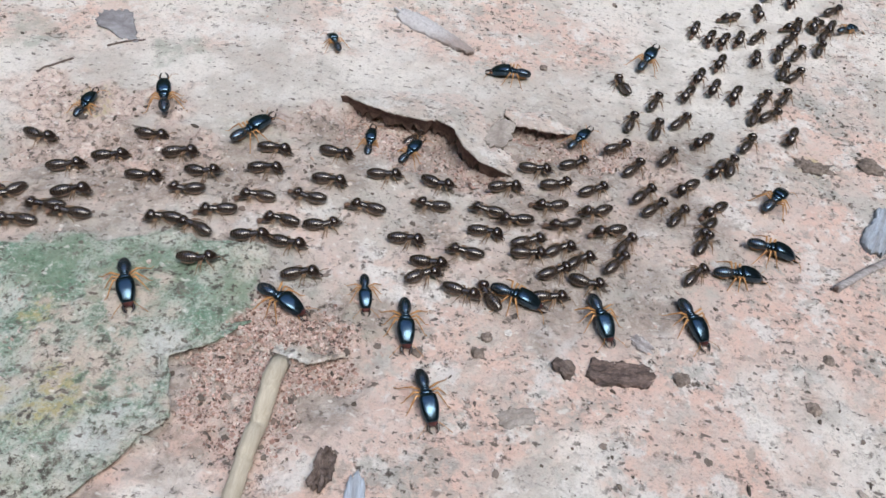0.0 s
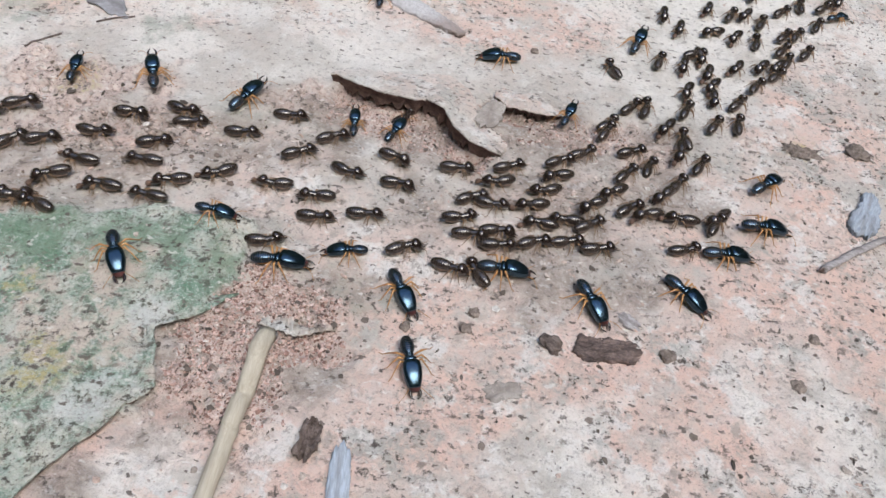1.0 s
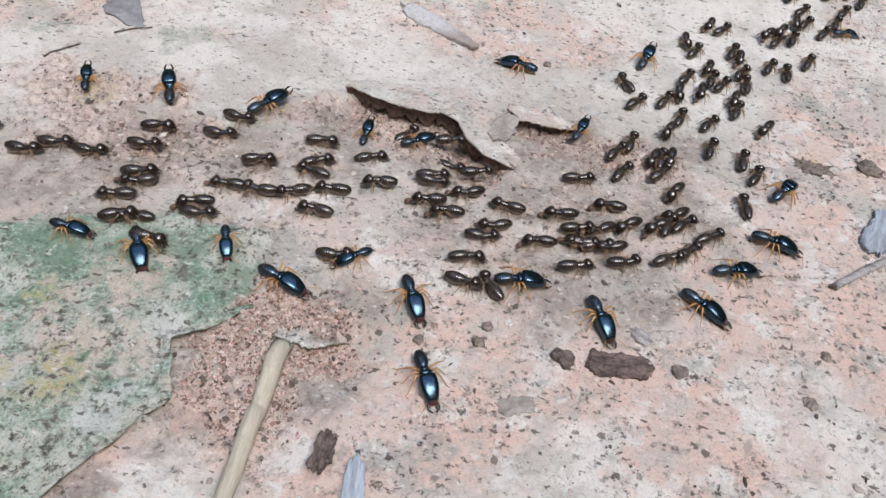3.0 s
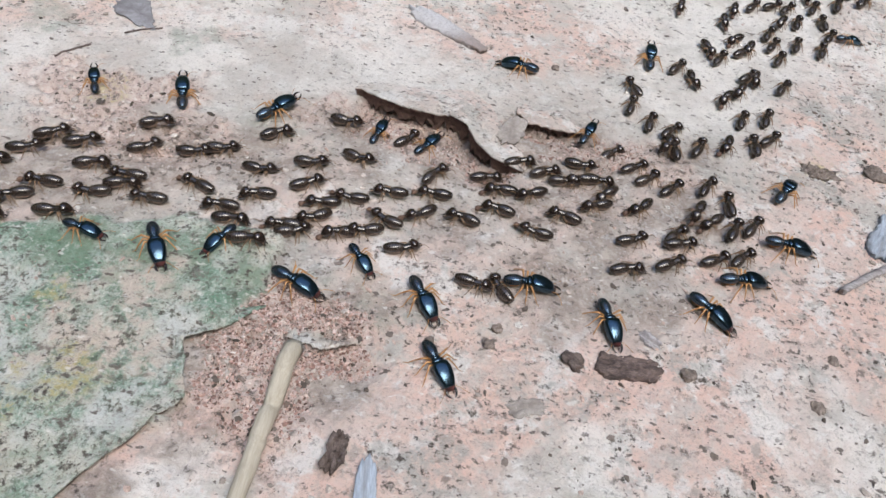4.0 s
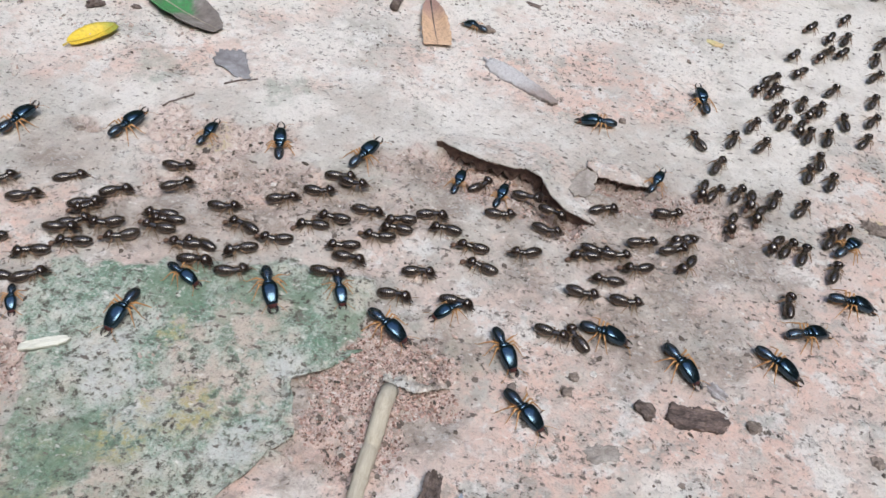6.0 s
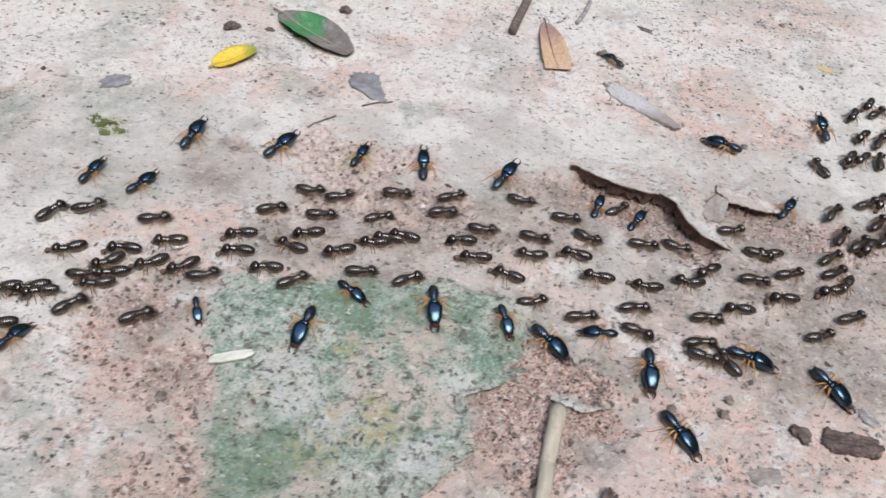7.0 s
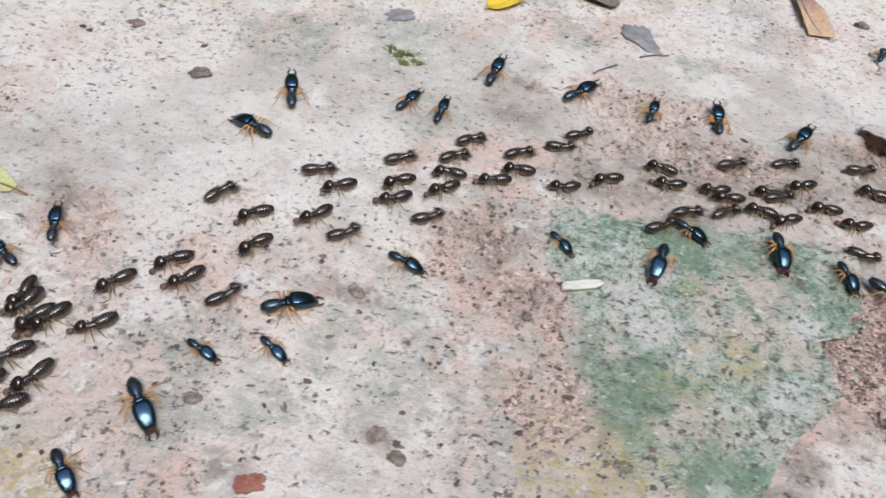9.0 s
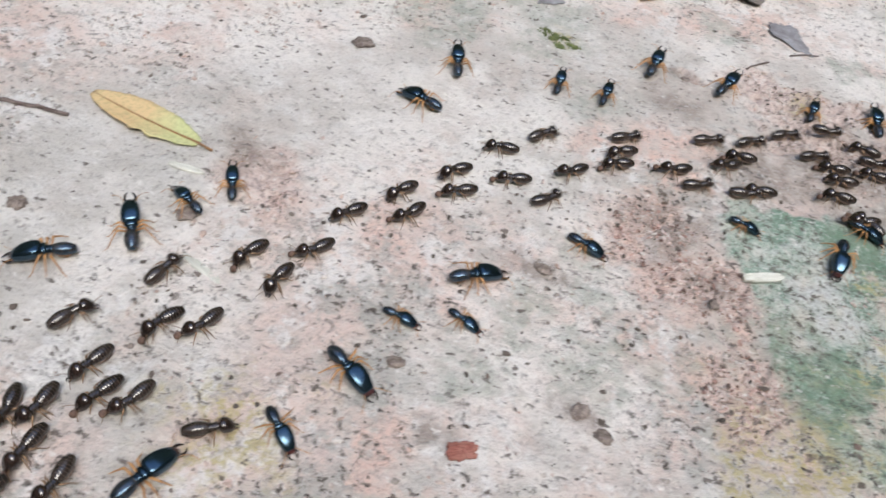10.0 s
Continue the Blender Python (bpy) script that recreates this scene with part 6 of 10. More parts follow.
    march(worker(), [(0, 97.1, 273.2, 69), (0.91, 111.7, 295.1, 85), (1.82, 126.3, 317.1, 64), (2.73, 140.8, 339.1, 47), (3.64, 155.4, 361, 67), (4.55, 170, 383, 85), (5.45, 184.6, 405, 66), (6.36, 199.1, 426.9, 47), (7.27, 213.7, 448.9, 65), (8.18, 228.3, 470.9, 85), (9.09, 242.9, 492.8, 68), (10, 257.5, 514.8, 47)], 0.251)
    march(worker(), [(0, 104.5, 270.7, 51), (0.91, 112.1, 282, 28), (1.82, 119.6, 293.4, 41), (2.73, 127.1, 304.8, 65), (3.64, 134.7, 316.1, 53), (4.55, 142.2, 327.5, 29), (5.45, 149.8, 338.9, 40), (6.36, 157.3, 350.2, 64), (7.27, 164.8, 361.6, 55), (8.18, 172.4, 372.9, 30), (9.09, 179.9, 384.3, 38), (10, 187.5, 395.7, 64)], 0.267)
    march(worker(), [(0, 80.4, 236.2, 63), (0.5, 86.8, 248.6, 56), (1, 93.9, 260.9, 56), (1.5, 99.6, 269.8, 62), (2, 105.4, 278.7, 69), (2.89, 119.6, 300.2, 69), (3.78, 133.9, 321.6, 55), (4.67, 148.1, 343.1, 53), (5.56, 162.4, 364.6, 67), (6.44, 176.6, 386.1, 70), (7.33, 190.9, 407.6, 57), (8.22, 205.1, 429, 52), (9.11, 219.4, 450.5, 65), (10, 233.6, 472, 71)], 0.249)
    march(worker(), [(0, -76.4, 174.6, -144), (0.91, -106.6, 162.3, -141), (1.82, -133.9, 144.4, -147), (2.73, -155.7, 120.2, -123), (3.64, -171.5, 91.7, -92), (4.55, -180.2, 60.2, -90), (5.45, -187.4, 28.3, -108), (6.36, -194.7, -3.7, -103), (7.27, -201.9, -35.6, -84), (8.18, -209.1, -67.5, -88), (9.09, -216.4, -99.4, -107), (10, -223.6, -131.3, -104)], 0.262)
    march(loaded_worker(), [(0, -72.1, 168.8, -167), (0.91, -101.3, 157.5, -180), (1.82, -127.7, 140.7, -160), (2.73, -148.6, 118.5, -118), (3.64, -164.3, 91.5, -112), (4.55, -173, 61.2, -129), (5.45, -180.3, 29.3, -123), (6.36, -187.5, -2.6, -97), (7.27, -194.7, -34.5, -101), (8.18, -202, -66.4, -128), (9.09, -209.2, -98.3, -125), (10, -216.5, -130.3, -98)], 0.26)
    march(worker(), [(0, -68.3, 172.4, -172), (0.91, -98.2, 161.8, -144), (1.82, -125.6, 145.5, -128), (2.73, -148, 123.7, -125), (3.64, -164.8, 96.7, -120), (4.55, -174.5, 66.4, -93), (5.45, -181.7, 34.5, -86), (6.36, -188.9, 2.6, -101), (7.27, -196.2, -29.3, -108), (8.18, -203.4, -61.2, -94), (9.09, -210.7, -93.2, -86), (10, -217.9, -125.1, -100)], 0.239)
    march(loaded_worker(), [(0, -63.2, 171.4, -176), (0.91, -93, 162, -163), (1.82, -120.5, 146.7, -144), (2.73, -143.6, 126.3, -128), (3.64, -160.9, 100.1, -124), (4.55, -171.4, 70.9, -110), (5.45, -178.7, 39, -102), (6.36, -185.9, 7.1, -102), (7.27, -193.2, -24.9, -109), (8.18, -200.4, -56.8, -110), (9.09, -207.6, -88.7, -102), (10, -214.9, -120.6, -101)], 0.251)
    march(worker(), [(0, -46.8, 173.3, -168), (0.91, -77.8, 166.8, -164), (1.82, -106.5, 154.3, -150), (2.73, -132.2, 136.6, -135), (3.64, -151.9, 113.1, -122), (4.55, -166.1, 85.7, -111), (5.45, -174.1, 54.9, -102), (6.36, -181.4, 23, -98), (7.27, -188.6, -9, -101), (8.18, -195.8, -40.9, -104), (9.09, -203.1, -72.8, -102), (10, -210.3, -104.7, -98)], 0.253)
    march(loaded_worker(), [(0, -37.8, 176.8, -164), (0.5, -53.9, 172.3, -176), (1, -69.4, 167.8, -189), (1.9, -98.1, 157.2, -177), (2.8, -124.3, 141.2, -138), (3.7, -145.4, 120.3, -122), (4.6, -161.4, 94.1, -138), (5.5, -170.5, 64.9, -128), (6.4, -177.7, 33.3, -100), (7.3, -184.8, 1.7, -97), (8.2, -192, -29.9, -123), (9.1, -199.2, -61.5, -129), (10, -206.3, -93.1, -103)], 0.264)
    march(worker(), [(0, -40.7, 172.2, -190), (0.5, -53, 169.4, -195), (1, -65, 166.8, -188), (1.9, -93.5, 157.2, -152), (2.8, -119.8, 142.1, -141), (3.7, -141.4, 122.4, -149), (4.6, -157.9, 96.9, -140), (5.5, -167.6, 68.8, -101), (6.4, -174.8, 37.2, -97), (7.3, -182, 5.6, -122), (8.2, -189.1, -26, -128), (9.1, -196.3, -57.6, -103), (10, -203.5, -89.2, -95)], 0.238)
    march(worker(), [(0, -44.8, 180.4, -174), (0.91, -76.8, 174, -182), (1.82, -106.9, 161.6, -162), (2.73, -134.1, 143.7, -135), (3.64, -155.6, 119.5, -127), (4.55, -171.3, 91, -129), (5.45, -179.9, 59.5, -114), (6.36, -187.1, 27.6, -97), (7.27, -194.3, -4.3, -104), (8.18, -201.6, -36.2, -121), (9.09, -208.8, -68.1, -115), (10, -216.1, -100.1, -98)], 0.255)
    march(loaded_worker(), [(0, -31.5, 181.9, -172), (0.5, -48.5, 177.9, -153), (1, -65.4, 173.8, -142), (1.9, -95.4, 163.9, -137), (2.8, -122.9, 148.4, -151), (3.7, -146.2, 127.5, -130), (4.6, -163.6, 101, -94), (5.5, -174.2, 71.4, -82), (6.4, -181.3, 39.8, -107), (7.3, -188.5, 8.2, -107), (8.2, -195.7, -23.4, -82), (9.1, -202.8, -55, -80), (10, -210, -86.6, -105)], 0.228)
    march(loaded_worker(), [(0, -21.8, 182.8, -188), (0.5, -42, 181.1, -191), (1, -62.2, 178.7, -188), (1.9, -93.3, 169.4, -157), (2.8, -122, 154.1, -142), (3.7, -146.9, 133.2, -142), (4.6, -165.4, 106.5, -137), (5.5, -177.3, 76.3, -106), (6.4, -184.5, 44.7, -97), (7.3, -191.7, 13.1, -112), (8.2, -198.9, -18.5, -121), (9.1, -206, -50.1, -107), (10, -213.2, -81.7, -97)], 0.21)
    march(loaded_worker(), [(0, -25.7, 176.7, -177), (0.5, -40.4, 175.2, -178), (1, -55.7, 173.2, -173), (1.9, -85.8, 165.4, -146), (2.8, -113.9, 151.6, -136), (3.7, -138.5, 132.7, -137), (4.6, -157, 107.8, -124), (5.5, -169.6, 79.8, -95), (6.4, -177, 48.7, -90), (7.3, -184.2, 17.1, -104), (8.2, -191.3, -14.5, -106), (9.1, -198.5, -46.1, -92), (10, -205.7, -77.7, -89)], 0.257)
    march(loaded_worker(), [(0, -10.1, 182.1, -185), (0.5, -27.3, 180.1, -175), (1, -44.2, 176.6, -160), (1.5, -56.9, 174.7, -150), (2, -69.2, 172.8, -139), (2.5, -71.5, 171.1, -143), (3.44, -102, 159.3, -160), (4.38, -129.6, 141.8, -141), (5.31, -151.3, 118.1, -101), (6.25, -167.2, 89.7, -95), (7.19, -175.9, 57.8, -110), (8.12, -183.3, 24.9, -101), (9.06, -190.8, -8, -78), (10, -198.3, -40.9, -88)], 0.245)
    march(loaded_worker(), [(0, 2.4, 185.1, -185), (0.5, -17.1, 183.4, -170), (1, -36.2, 180.1, -153), (1.5, -49.1, 178.7, -147), (2, -62.2, 177.3, -148), (2.5, -73.2, 174.5, -154), (3.44, -104.3, 162.4, -162), (4.38, -132.5, 144.3, -133), (5.31, -154.9, 119.6, -98), (6.25, -170.9, 90.4, -103), (7.19, -179.7, 58, -112), (8.12, -187.2, 25.1, -93), (9.06, -194.6, -7.9, -76), (10, -202.1, -40.8, -96)], 0.249)
    march(worker(), [(0, 9.6, 173.7, 175), (0.5, -18.9, 174.5, 173), (1, -47, 172, 178), (1.5, -60.9, 170.3, 181), (2, -73.9, 168.1, 194), (2.89, -102.3, 156.7, 210), (3.78, -128, 140.2, 214), (4.67, -148.4, 118.5, 226), (5.56, -163.8, 92.2, 245), (6.44, -172.5, 62.8, 260), (7.33, -179.6, 31.6, 254), (8.22, -186.7, 0.4, 248), (9.11, -193.7, -30.9, 253), (10, -200.8, -62.1, 260)], 0.238)
    march(worker(), [(0, 13.3, 185.5, -185), (0.5, -18.8, 185.1, -185), (1, -50.7, 180.8, -178), (1.9, -82.4, 173.7, -161), (2.8, -112.1, 160.4, -148), (3.7, -138.6, 141.6, -144), (4.6, -159.2, 116.5, -132), (5.5, -174, 87.6, -110), (6.4, -182.1, 56.1, -100), (7.3, -189.2, 24.5, -107), (8.2, -196.4, -7.1, -111), (9.1, -203.6, -38.7, -104), (10, -210.7, -70.3, -100)], 0.229)
    march(worker(), [(0, 19, 183.9, -171), (0.5, 0.7, 181.2, -170), (1, -17.1, 178, -172), (1.5, -34.6, 176.8, -173), (2, -52.5, 174.2, -165), (2.5, -70.3, 166.2, -159), (3.44, -99.8, 154.8, -152), (4.38, -126.5, 137.8, -140), (5.31, -147.2, 115.3, -125), (6.25, -162.5, 87.9, -111), (7.19, -171, 56.7, -102), (8.12, -178.5, 23.8, -102), (9.06, -185.9, -9.1, -103), (10, -193.4, -42, -103)], 0.22)
    march(loaded_worker(), [(0, 26.2, 189.1, -171), (0.5, 21.9, 188.5, -176), (1, 17.5, 188.2, -167), (1.5, 1, 186.6, -159), (2, -15.5, 184.6, -155), (2.5, -35.3, 180.2, -158), (3.44, -68.4, 174.3, -172), (4.38, -99.6, 163.2, -153), (5.31, -128, 146.1, -127), (6.25, -151.1, 122.7, -116), (7.19, -168, 94.2, -118), (8.12, -177.4, 62.3, -100), (9.06, -184.8, 29.3, -87), (10, -192.3, -3.6, -95)], 0.252)
    march(worker(), [(0, 35.5, 189, -163), (0.5, 31.4, 188.2, -167), (1, 27.2, 187.7, -166), (1.5, 12.3, 187.4, -183), (2, -3, 188.3, -183), (2.5, -16.8, 182.5, -186), (3.25, -39.9, 178.1, -184), (4, -63.1, 172.4, -175), (4.5, -74.3, 173.8, -164), (5.42, -104.7, 161.7, -158), (6.33, -132.1, 144, -165), (7.25, -154, 120.2, -136), (8.17, -169.9, 91.8, -104), (9.08, -178.7, 60.2, -107), (10, -186, 28.1, -126)], 0.263)
    march(loaded_worker(), [(0, 28.9, 184.1, -166), (0.5, 1.2, 181.5, -182), (1, -25.5, 179.3, -179), (1.5, -38.7, 179.6, -175), (2, -52.2, 179.4, -146), (2.5, -68.7, 167.3, -137), (3.44, -98.4, 156.2, -150), (4.38, -125.4, 139.5, -147), (5.31, -146.7, 117.2, -119), (6.25, -162.4, 89.8, -97), (7.19, -171.2, 58.8, -99), (8.12, -178.6, 25.9, -108), (9.06, -186.1, -7.1, -96), (10, -193.6, -40, -88)], 0.268)
    march(loaded_worker(), [(0, 37.7, 184.1, -159), (0.5, 31, 183.2, -168), (1, 24.4, 183.2, -163), (1.5, 8.2, 183.4, -166), (2, -7.6, 184.1, -167), (2.5, -21.8, 182.3, -172), (3.25, -47.2, 178.3, -175), (4, -72.4, 173.4, -175), (4.5, -80, 176.7, -160), (5.42, -110.8, 163.5, -136), (6.33, -138.4, 144.6, -141), (7.25, -160.2, 118.9, -127), (8.17, -175.7, 89.1, -97), (9.08, -184.1, 56.8, -87), (10, -191.4, 24.6, -104)], 0.242)
    march(loaded_worker(), [(0, 58.1, 188.7, -118), (0.5, 42.3, 181.1, -150), (1, 26, 178.9, -174), (1.5, 7, 178.2, -187), (2, -10.5, 178, -182), (2.5, -25.9, 176.4, -170), (3.25, -51.3, 173.4, -153), (4, -76.3, 169.4, -147), (4.86, -103.9, 158.1, -154), (5.71, -129, 141.9, -147), (6.57, -149.2, 120.7, -112), (7.43, -164.6, 95.2, -93), (8.29, -173.6, 66.8, -98), (9.14, -180.4, 36.7, -110), (10, -187.2, 6.6, -96)], 0.236)
    march(loaded_worker(), [(0, 60.9, 194.6, -140), (0.5, 58.1, 189.7, -149), (1, 54.7, 184.9, -179), (1.5, 43.6, 183, -191), (2, 33.3, 183.5, -174), (2.5, -0.8, 183.5, -174), (3.25, -23, 182, -175), (4, -45, 178.4, -197), (4.5, -56, 178.6, -199), (5, -73, 173.4, -182), (5.75, -95.1, 165.7, -155), (6.5, -115.9, 155, -141), (7.25, -135.1, 141.5, -151), (8, -151.1, 124.5, -152), (8.5, -159.4, 110.2, -143), (9, -166.2, 95.4, -126), (9.5, -173, 82.5, -107), (10, -176.9, 65.8, -93)], 0.242)
    march(worker(), [(0, 55.7, 200.7, -133), (0.5, 47.1, 191.8, -136), (1, 36.4, 185.5, -138), (1.5, 20.1, 181.9, -149), (2, 4.3, 181.9, -153), (2.5, -9.5, 178.3, -162), (3.25, -24.6, 176.9, -181), (4, -39.5, 174.4, -168), (4.5, -57.7, 170.6, -155), (5, -75.1, 167, -138), (5.83, -101.6, 156.2, -135), (6.67, -125.7, 141, -148), (7.5, -145.3, 121.5, -131), (8.33, -160.6, 97.3, -98), (9.17, -169.9, 70.8, -78), (10, -176.5, 41.6, -99)], 0.213)
    march(worker(), [(0, 61.8, 216.6, -134), (0.5, 53.6, 202.1, -132), (1, 41.4, 190.6, -146), (1.5, 23.8, 186.6, -171), (2, 6.2, 188.2, -188), (2.5, -6.6, 189.1, -193), (3.25, -32.9, 184.8, -191), (4, -58.5, 178.2, -176), (4.5, -64.3, 176.5, -165), (5.42, -95.5, 166.6, -152), (6.33, -124.1, 150.6, -164), (7.25, -148.3, 128.8, -149), (8.17, -166.1, 101.4, -115), (9.08, -176.9, 70.5, -98), (10, -184.2, 38.3, -121)], 0.254)
    march(worker(), [(0, 63.5, 207.4, -122), (0.5, 50.3, 190.8, -147), (1, 31.2, 180.7, -176), (1.5, -2.8, 178.5, -186), (2, -34.2, 176.1, -176), (2.5, -41.9, 175.7, -169), (3.44, -74.4, 169.4, -164), (4.38, -104.5, 157.1, -161), (5.31, -131.6, 139, -146), (6.25, -152.5, 114.9, -121), (7.19, -167.5, 86.3, -110), (8.12, -175.8, 54.4, -112), (9.06, -183.2, 21.4, -108), (10, -190.7, -11.5, -100)], 0.226)
    march(worker(), [(0, 60.4, 234.2, -117), (0.5, 48.5, 209, -124), (1, 29.7, 193.2, -154), (1.5, 24.1, 192, -166), (2, 18.2, 191.5, -167), (2.5, 3.7, 189.8, -165), (3.25, -15.3, 184.9, -164), (4, -33.6, 178.6, -161), (4.5, -47.1, 173.1, -164), (5, -62.4, 170.7, -167), (5.83, -88.2, 163.8, -153), (6.67, -112.9, 152.4, -148), (7.5, -135.3, 136.9, -140), (8, -150.1, 119.7, -126), (8.67, -162.5, 99.9, -114), (9.33, -170.9, 78.5, -100), (10, -176.3, 55.4, -98)], 0.215)
    march(worker(), [(0, 68, 238.2, -116), (0.5, 62.3, 215, -113), (1, 52.1, 191.8, -133), (1.5, 33.5, 184.4, -155), (2, 14.8, 184.6, -157), (2.5, -9.6, 182.9, -151), (3.25, -31.3, 179.1, -162), (4, -52.7, 173.2, -177), (4.5, -70.2, 170.4, -170), (5.42, -99.9, 159.3, -134), (6.33, -126.9, 142.6, -122), (7.25, -148.6, 120.3, -129), (8.17, -164.8, 93.1, -117), (9.08, -173.8, 62.5, -83), (10, -181.1, 30.3, -82)], 0.214)
    march(loaded_worker(), [(0, 72.8, 236.9, -115), (0.5, 64.3, 211, -118), (1, 47.8, 185.3, -154), (1.5, 11.4, 176.6, -188), (2, -20.6, 176.5, -176), (2.5, -35, 172.2, -164), (3.44, -67.6, 166.3, -167), (4.38, -97.1, 155.6, -163), (5.31, -124, 139.1, -149), (6.25, -145.2, 117.3, -123), (7.19, -161, 90.2, -113), (8.12, -169.8, 59.5, -112), (9.06, -177.3, 26.6, -109), (10, -184.7, -6.4, -100)], 0.267)
    march(loaded_worker(), [(0, 65.1, 242.2, -118), (0.5, 61.5, 224.1, -107), (1, 57.7, 206.2, -108), (1.5, 49.3, 196.6, -119), (2, 38.8, 189.5, -138), (2.5, 22, 189.3, -157), (3.25, 3.1, 185.3, -169), (4, -15.9, 181.1, -184), (4.5, -35.9, 181, -182), (5, -51.5, 183.2, -165), (5.75, -78.7, 178.3, -139), (6.5, -104.9, 168.6, -142), (7, -121.8, 158.9, -151), (7.5, -137.2, 150, -155), (8, -151.9, 138.8, -136), (8.5, -162.3, 122.6, -111), (9, -171, 105.9, -94), (9.5, -178, 88, -82), (10, -182.4, 69.6, -84)], 0.23)
    march(loaded_worker(), [(0, 67, 264.5, -111), (0.5, 64.7, 252.4, -98), (1, 63, 240.3, -106), (1.5, 56.4, 222.9, -111), (2, 49.4, 206.9, -113), (2.5, 40.1, 189.4, -139), (3.25, 20.2, 185.1, -177), (4, 0.1, 186.3, -179), (4.5, -13.3, 185.6, -173), (5, -30.7, 182.9, -171), (7, -110.9, 155.4, -154), (7.5, -128.2, 136.4, -131), (8, -146.5, 114.4, -125), (8.5, -156.5, 95.6, -109), (10, -169.4, 46.5, -105)], 0.236)
    march(loaded_worker(), [(0, 70.3, 261.1, -112), (0.5, 65.8, 245.4, -105), (1, 62.2, 229.7, -109), (1.5, 57.2, 208.2, -119), (2, 45.4, 187.9, -156), (2.5, 23, 184.8, -178), (3.25, -2.7, 178.9, -164), (4, -27.1, 172.1, -167), (4.5, -53.6, 168, -176), (5.38, -80.1, 162, -172), (6.25, -105.1, 151, -155), (7.12, -127.8, 135.9, -137), (8, -145.6, 116.8, -127), (8.67, -157.7, 97.6, -127), (9.33, -165.7, 77.1, -117), (10, -171.1, 54.4, -106)], 0.214)
    march(loaded_worker(), [(0, 71.4, 249.7, -116), (0.5, 63.1, 232, -116), (1, 55.5, 214.4, -124), (1.5, 44.6, 198.8, -148), (2, 28.2, 189.4, -169), (2.5, 12.7, 185.9, -175), (3.25, -4.4, 182.9, -166), (4, -21.1, 179.2, -168), (4.5, -35.7, 176.2, -177), (5, -52.4, 174.8, -183), (5.75, -78.7, 168.8, -170), (6.5, -103.5, 158.1, -154), (7, -123.5, 148, -146), (7.5, -135.1, 140.5, -140), (8, -148, 128.1, -134), (8.5, -158.2, 112.7, -124), (9, -164.7, 103.4, -113), (9.5, -169, 87.6, -108), (10, -173.4, 76.2, -111)], 0.234)
    march(loaded_worker(), [(0, 74, 260.7, -116), (0.5, 71.2, 247.1, -113), (1, 69.1, 233.5, -120), (1.5, 65.1, 215.4, -120), (2, 58.7, 196.4, -132), (2.5, 42.8, 184.4, -148), (3.25, 11.4, 175.3, -170), (4, -16.5, 172.5, -161), (4.5, -18.9, 164, -197), (5, -29.7, 172.1, -206), (6.5, -85.4, 168.5, -168), (7.5, -132.2, 149.6, -148), (8, -142, 133.6, -128), (8.5, -153.4, 122.3, -129), (9, -167.1, 102.7, -111), (10, -177.7, 58.4, -104)], 0.239)
    march(loaded_worker(), [(0, 78.6, 272.9, -151), (0.5, 71.6, 265.3, -146), (1, 64.6, 257.3, -110), (1.5, 65.2, 247.6, -77), (2, 66.2, 238.1, -89), (2.5, 62.1, 205.3, -114), (3.25, 44.7, 187.1, -172), (4, 20.6, 179.3, -195), (4.5, 1.1, 179.3, -185), (5, -12.5, 178.7, -172), (5.75, -38.6, 176.7, -168), (6.5, -65.3, 172.9, -190), (7, -78.8, 171.6, -192), (7.5, -94.2, 166.4, -178), (8, -107.6, 158.4, -159), (8.5, -120.9, 149.9, -142), (9, -133.3, 140.2, -132), (9.5, -146.4, 127.9, -127), (10, -157.5, 112.3, -134)], 0.217)
    march(loaded_worker(), [(0, 79.3, 262.5, -113), (0.5, 74, 250.4, -112), (1, 69.2, 238.2, -114), (1.5, 66.7, 220.7, -117), (2, 63.5, 202.6, -127), (2.5, 58.4, 191.9, -144), (3.25, 22, 174, -170), (4, -11.8, 173.2, -169), (4.5, -18.4, 170.7, -196), (5, -39.7, 177.3, -202), (5.75, -64.5, 174.1, -192), (6.5, -88.3, 168.3, -163), (7, -104.4, 159.7, -145), (7.5, -119.6, 150.2, -139), (8, -137.2, 137, -137), (8.5, -148.3, 121.7, -133), (9, -157.5, 104.6, -136), (9.5, -162.9, 89.7, -130), (10, -168.6, 76.9, -118)], 0.217)
    march(worker(), [(0, 81.8, 253.3, -110), (0.5, 75, 240.8, -107), (1, 68.9, 227.9, -103), (1.5, 63.9, 207.8, -108), (2, 53, 186.9, -145), (2.5, 33.1, 182.2, -170), (3.25, 4.4, 177.6, -168), (4, -21.8, 174.7, -158), (4.5, -28.3, 172.6, -188), (5, -45.7, 180.6, -185), (5.75, -73.1, 175, -168), (6.5, -99, 165, -153), (7, -112.8, 157.7, -140), (7.5, -132.5, 143.6, -136), (8, -150.2, 133, -128), (8.5, -161.8, 119.2, -120), (9.5, -175.4, 88.8, -110), (10, -179.1, 71.5, -102)], 0.247)
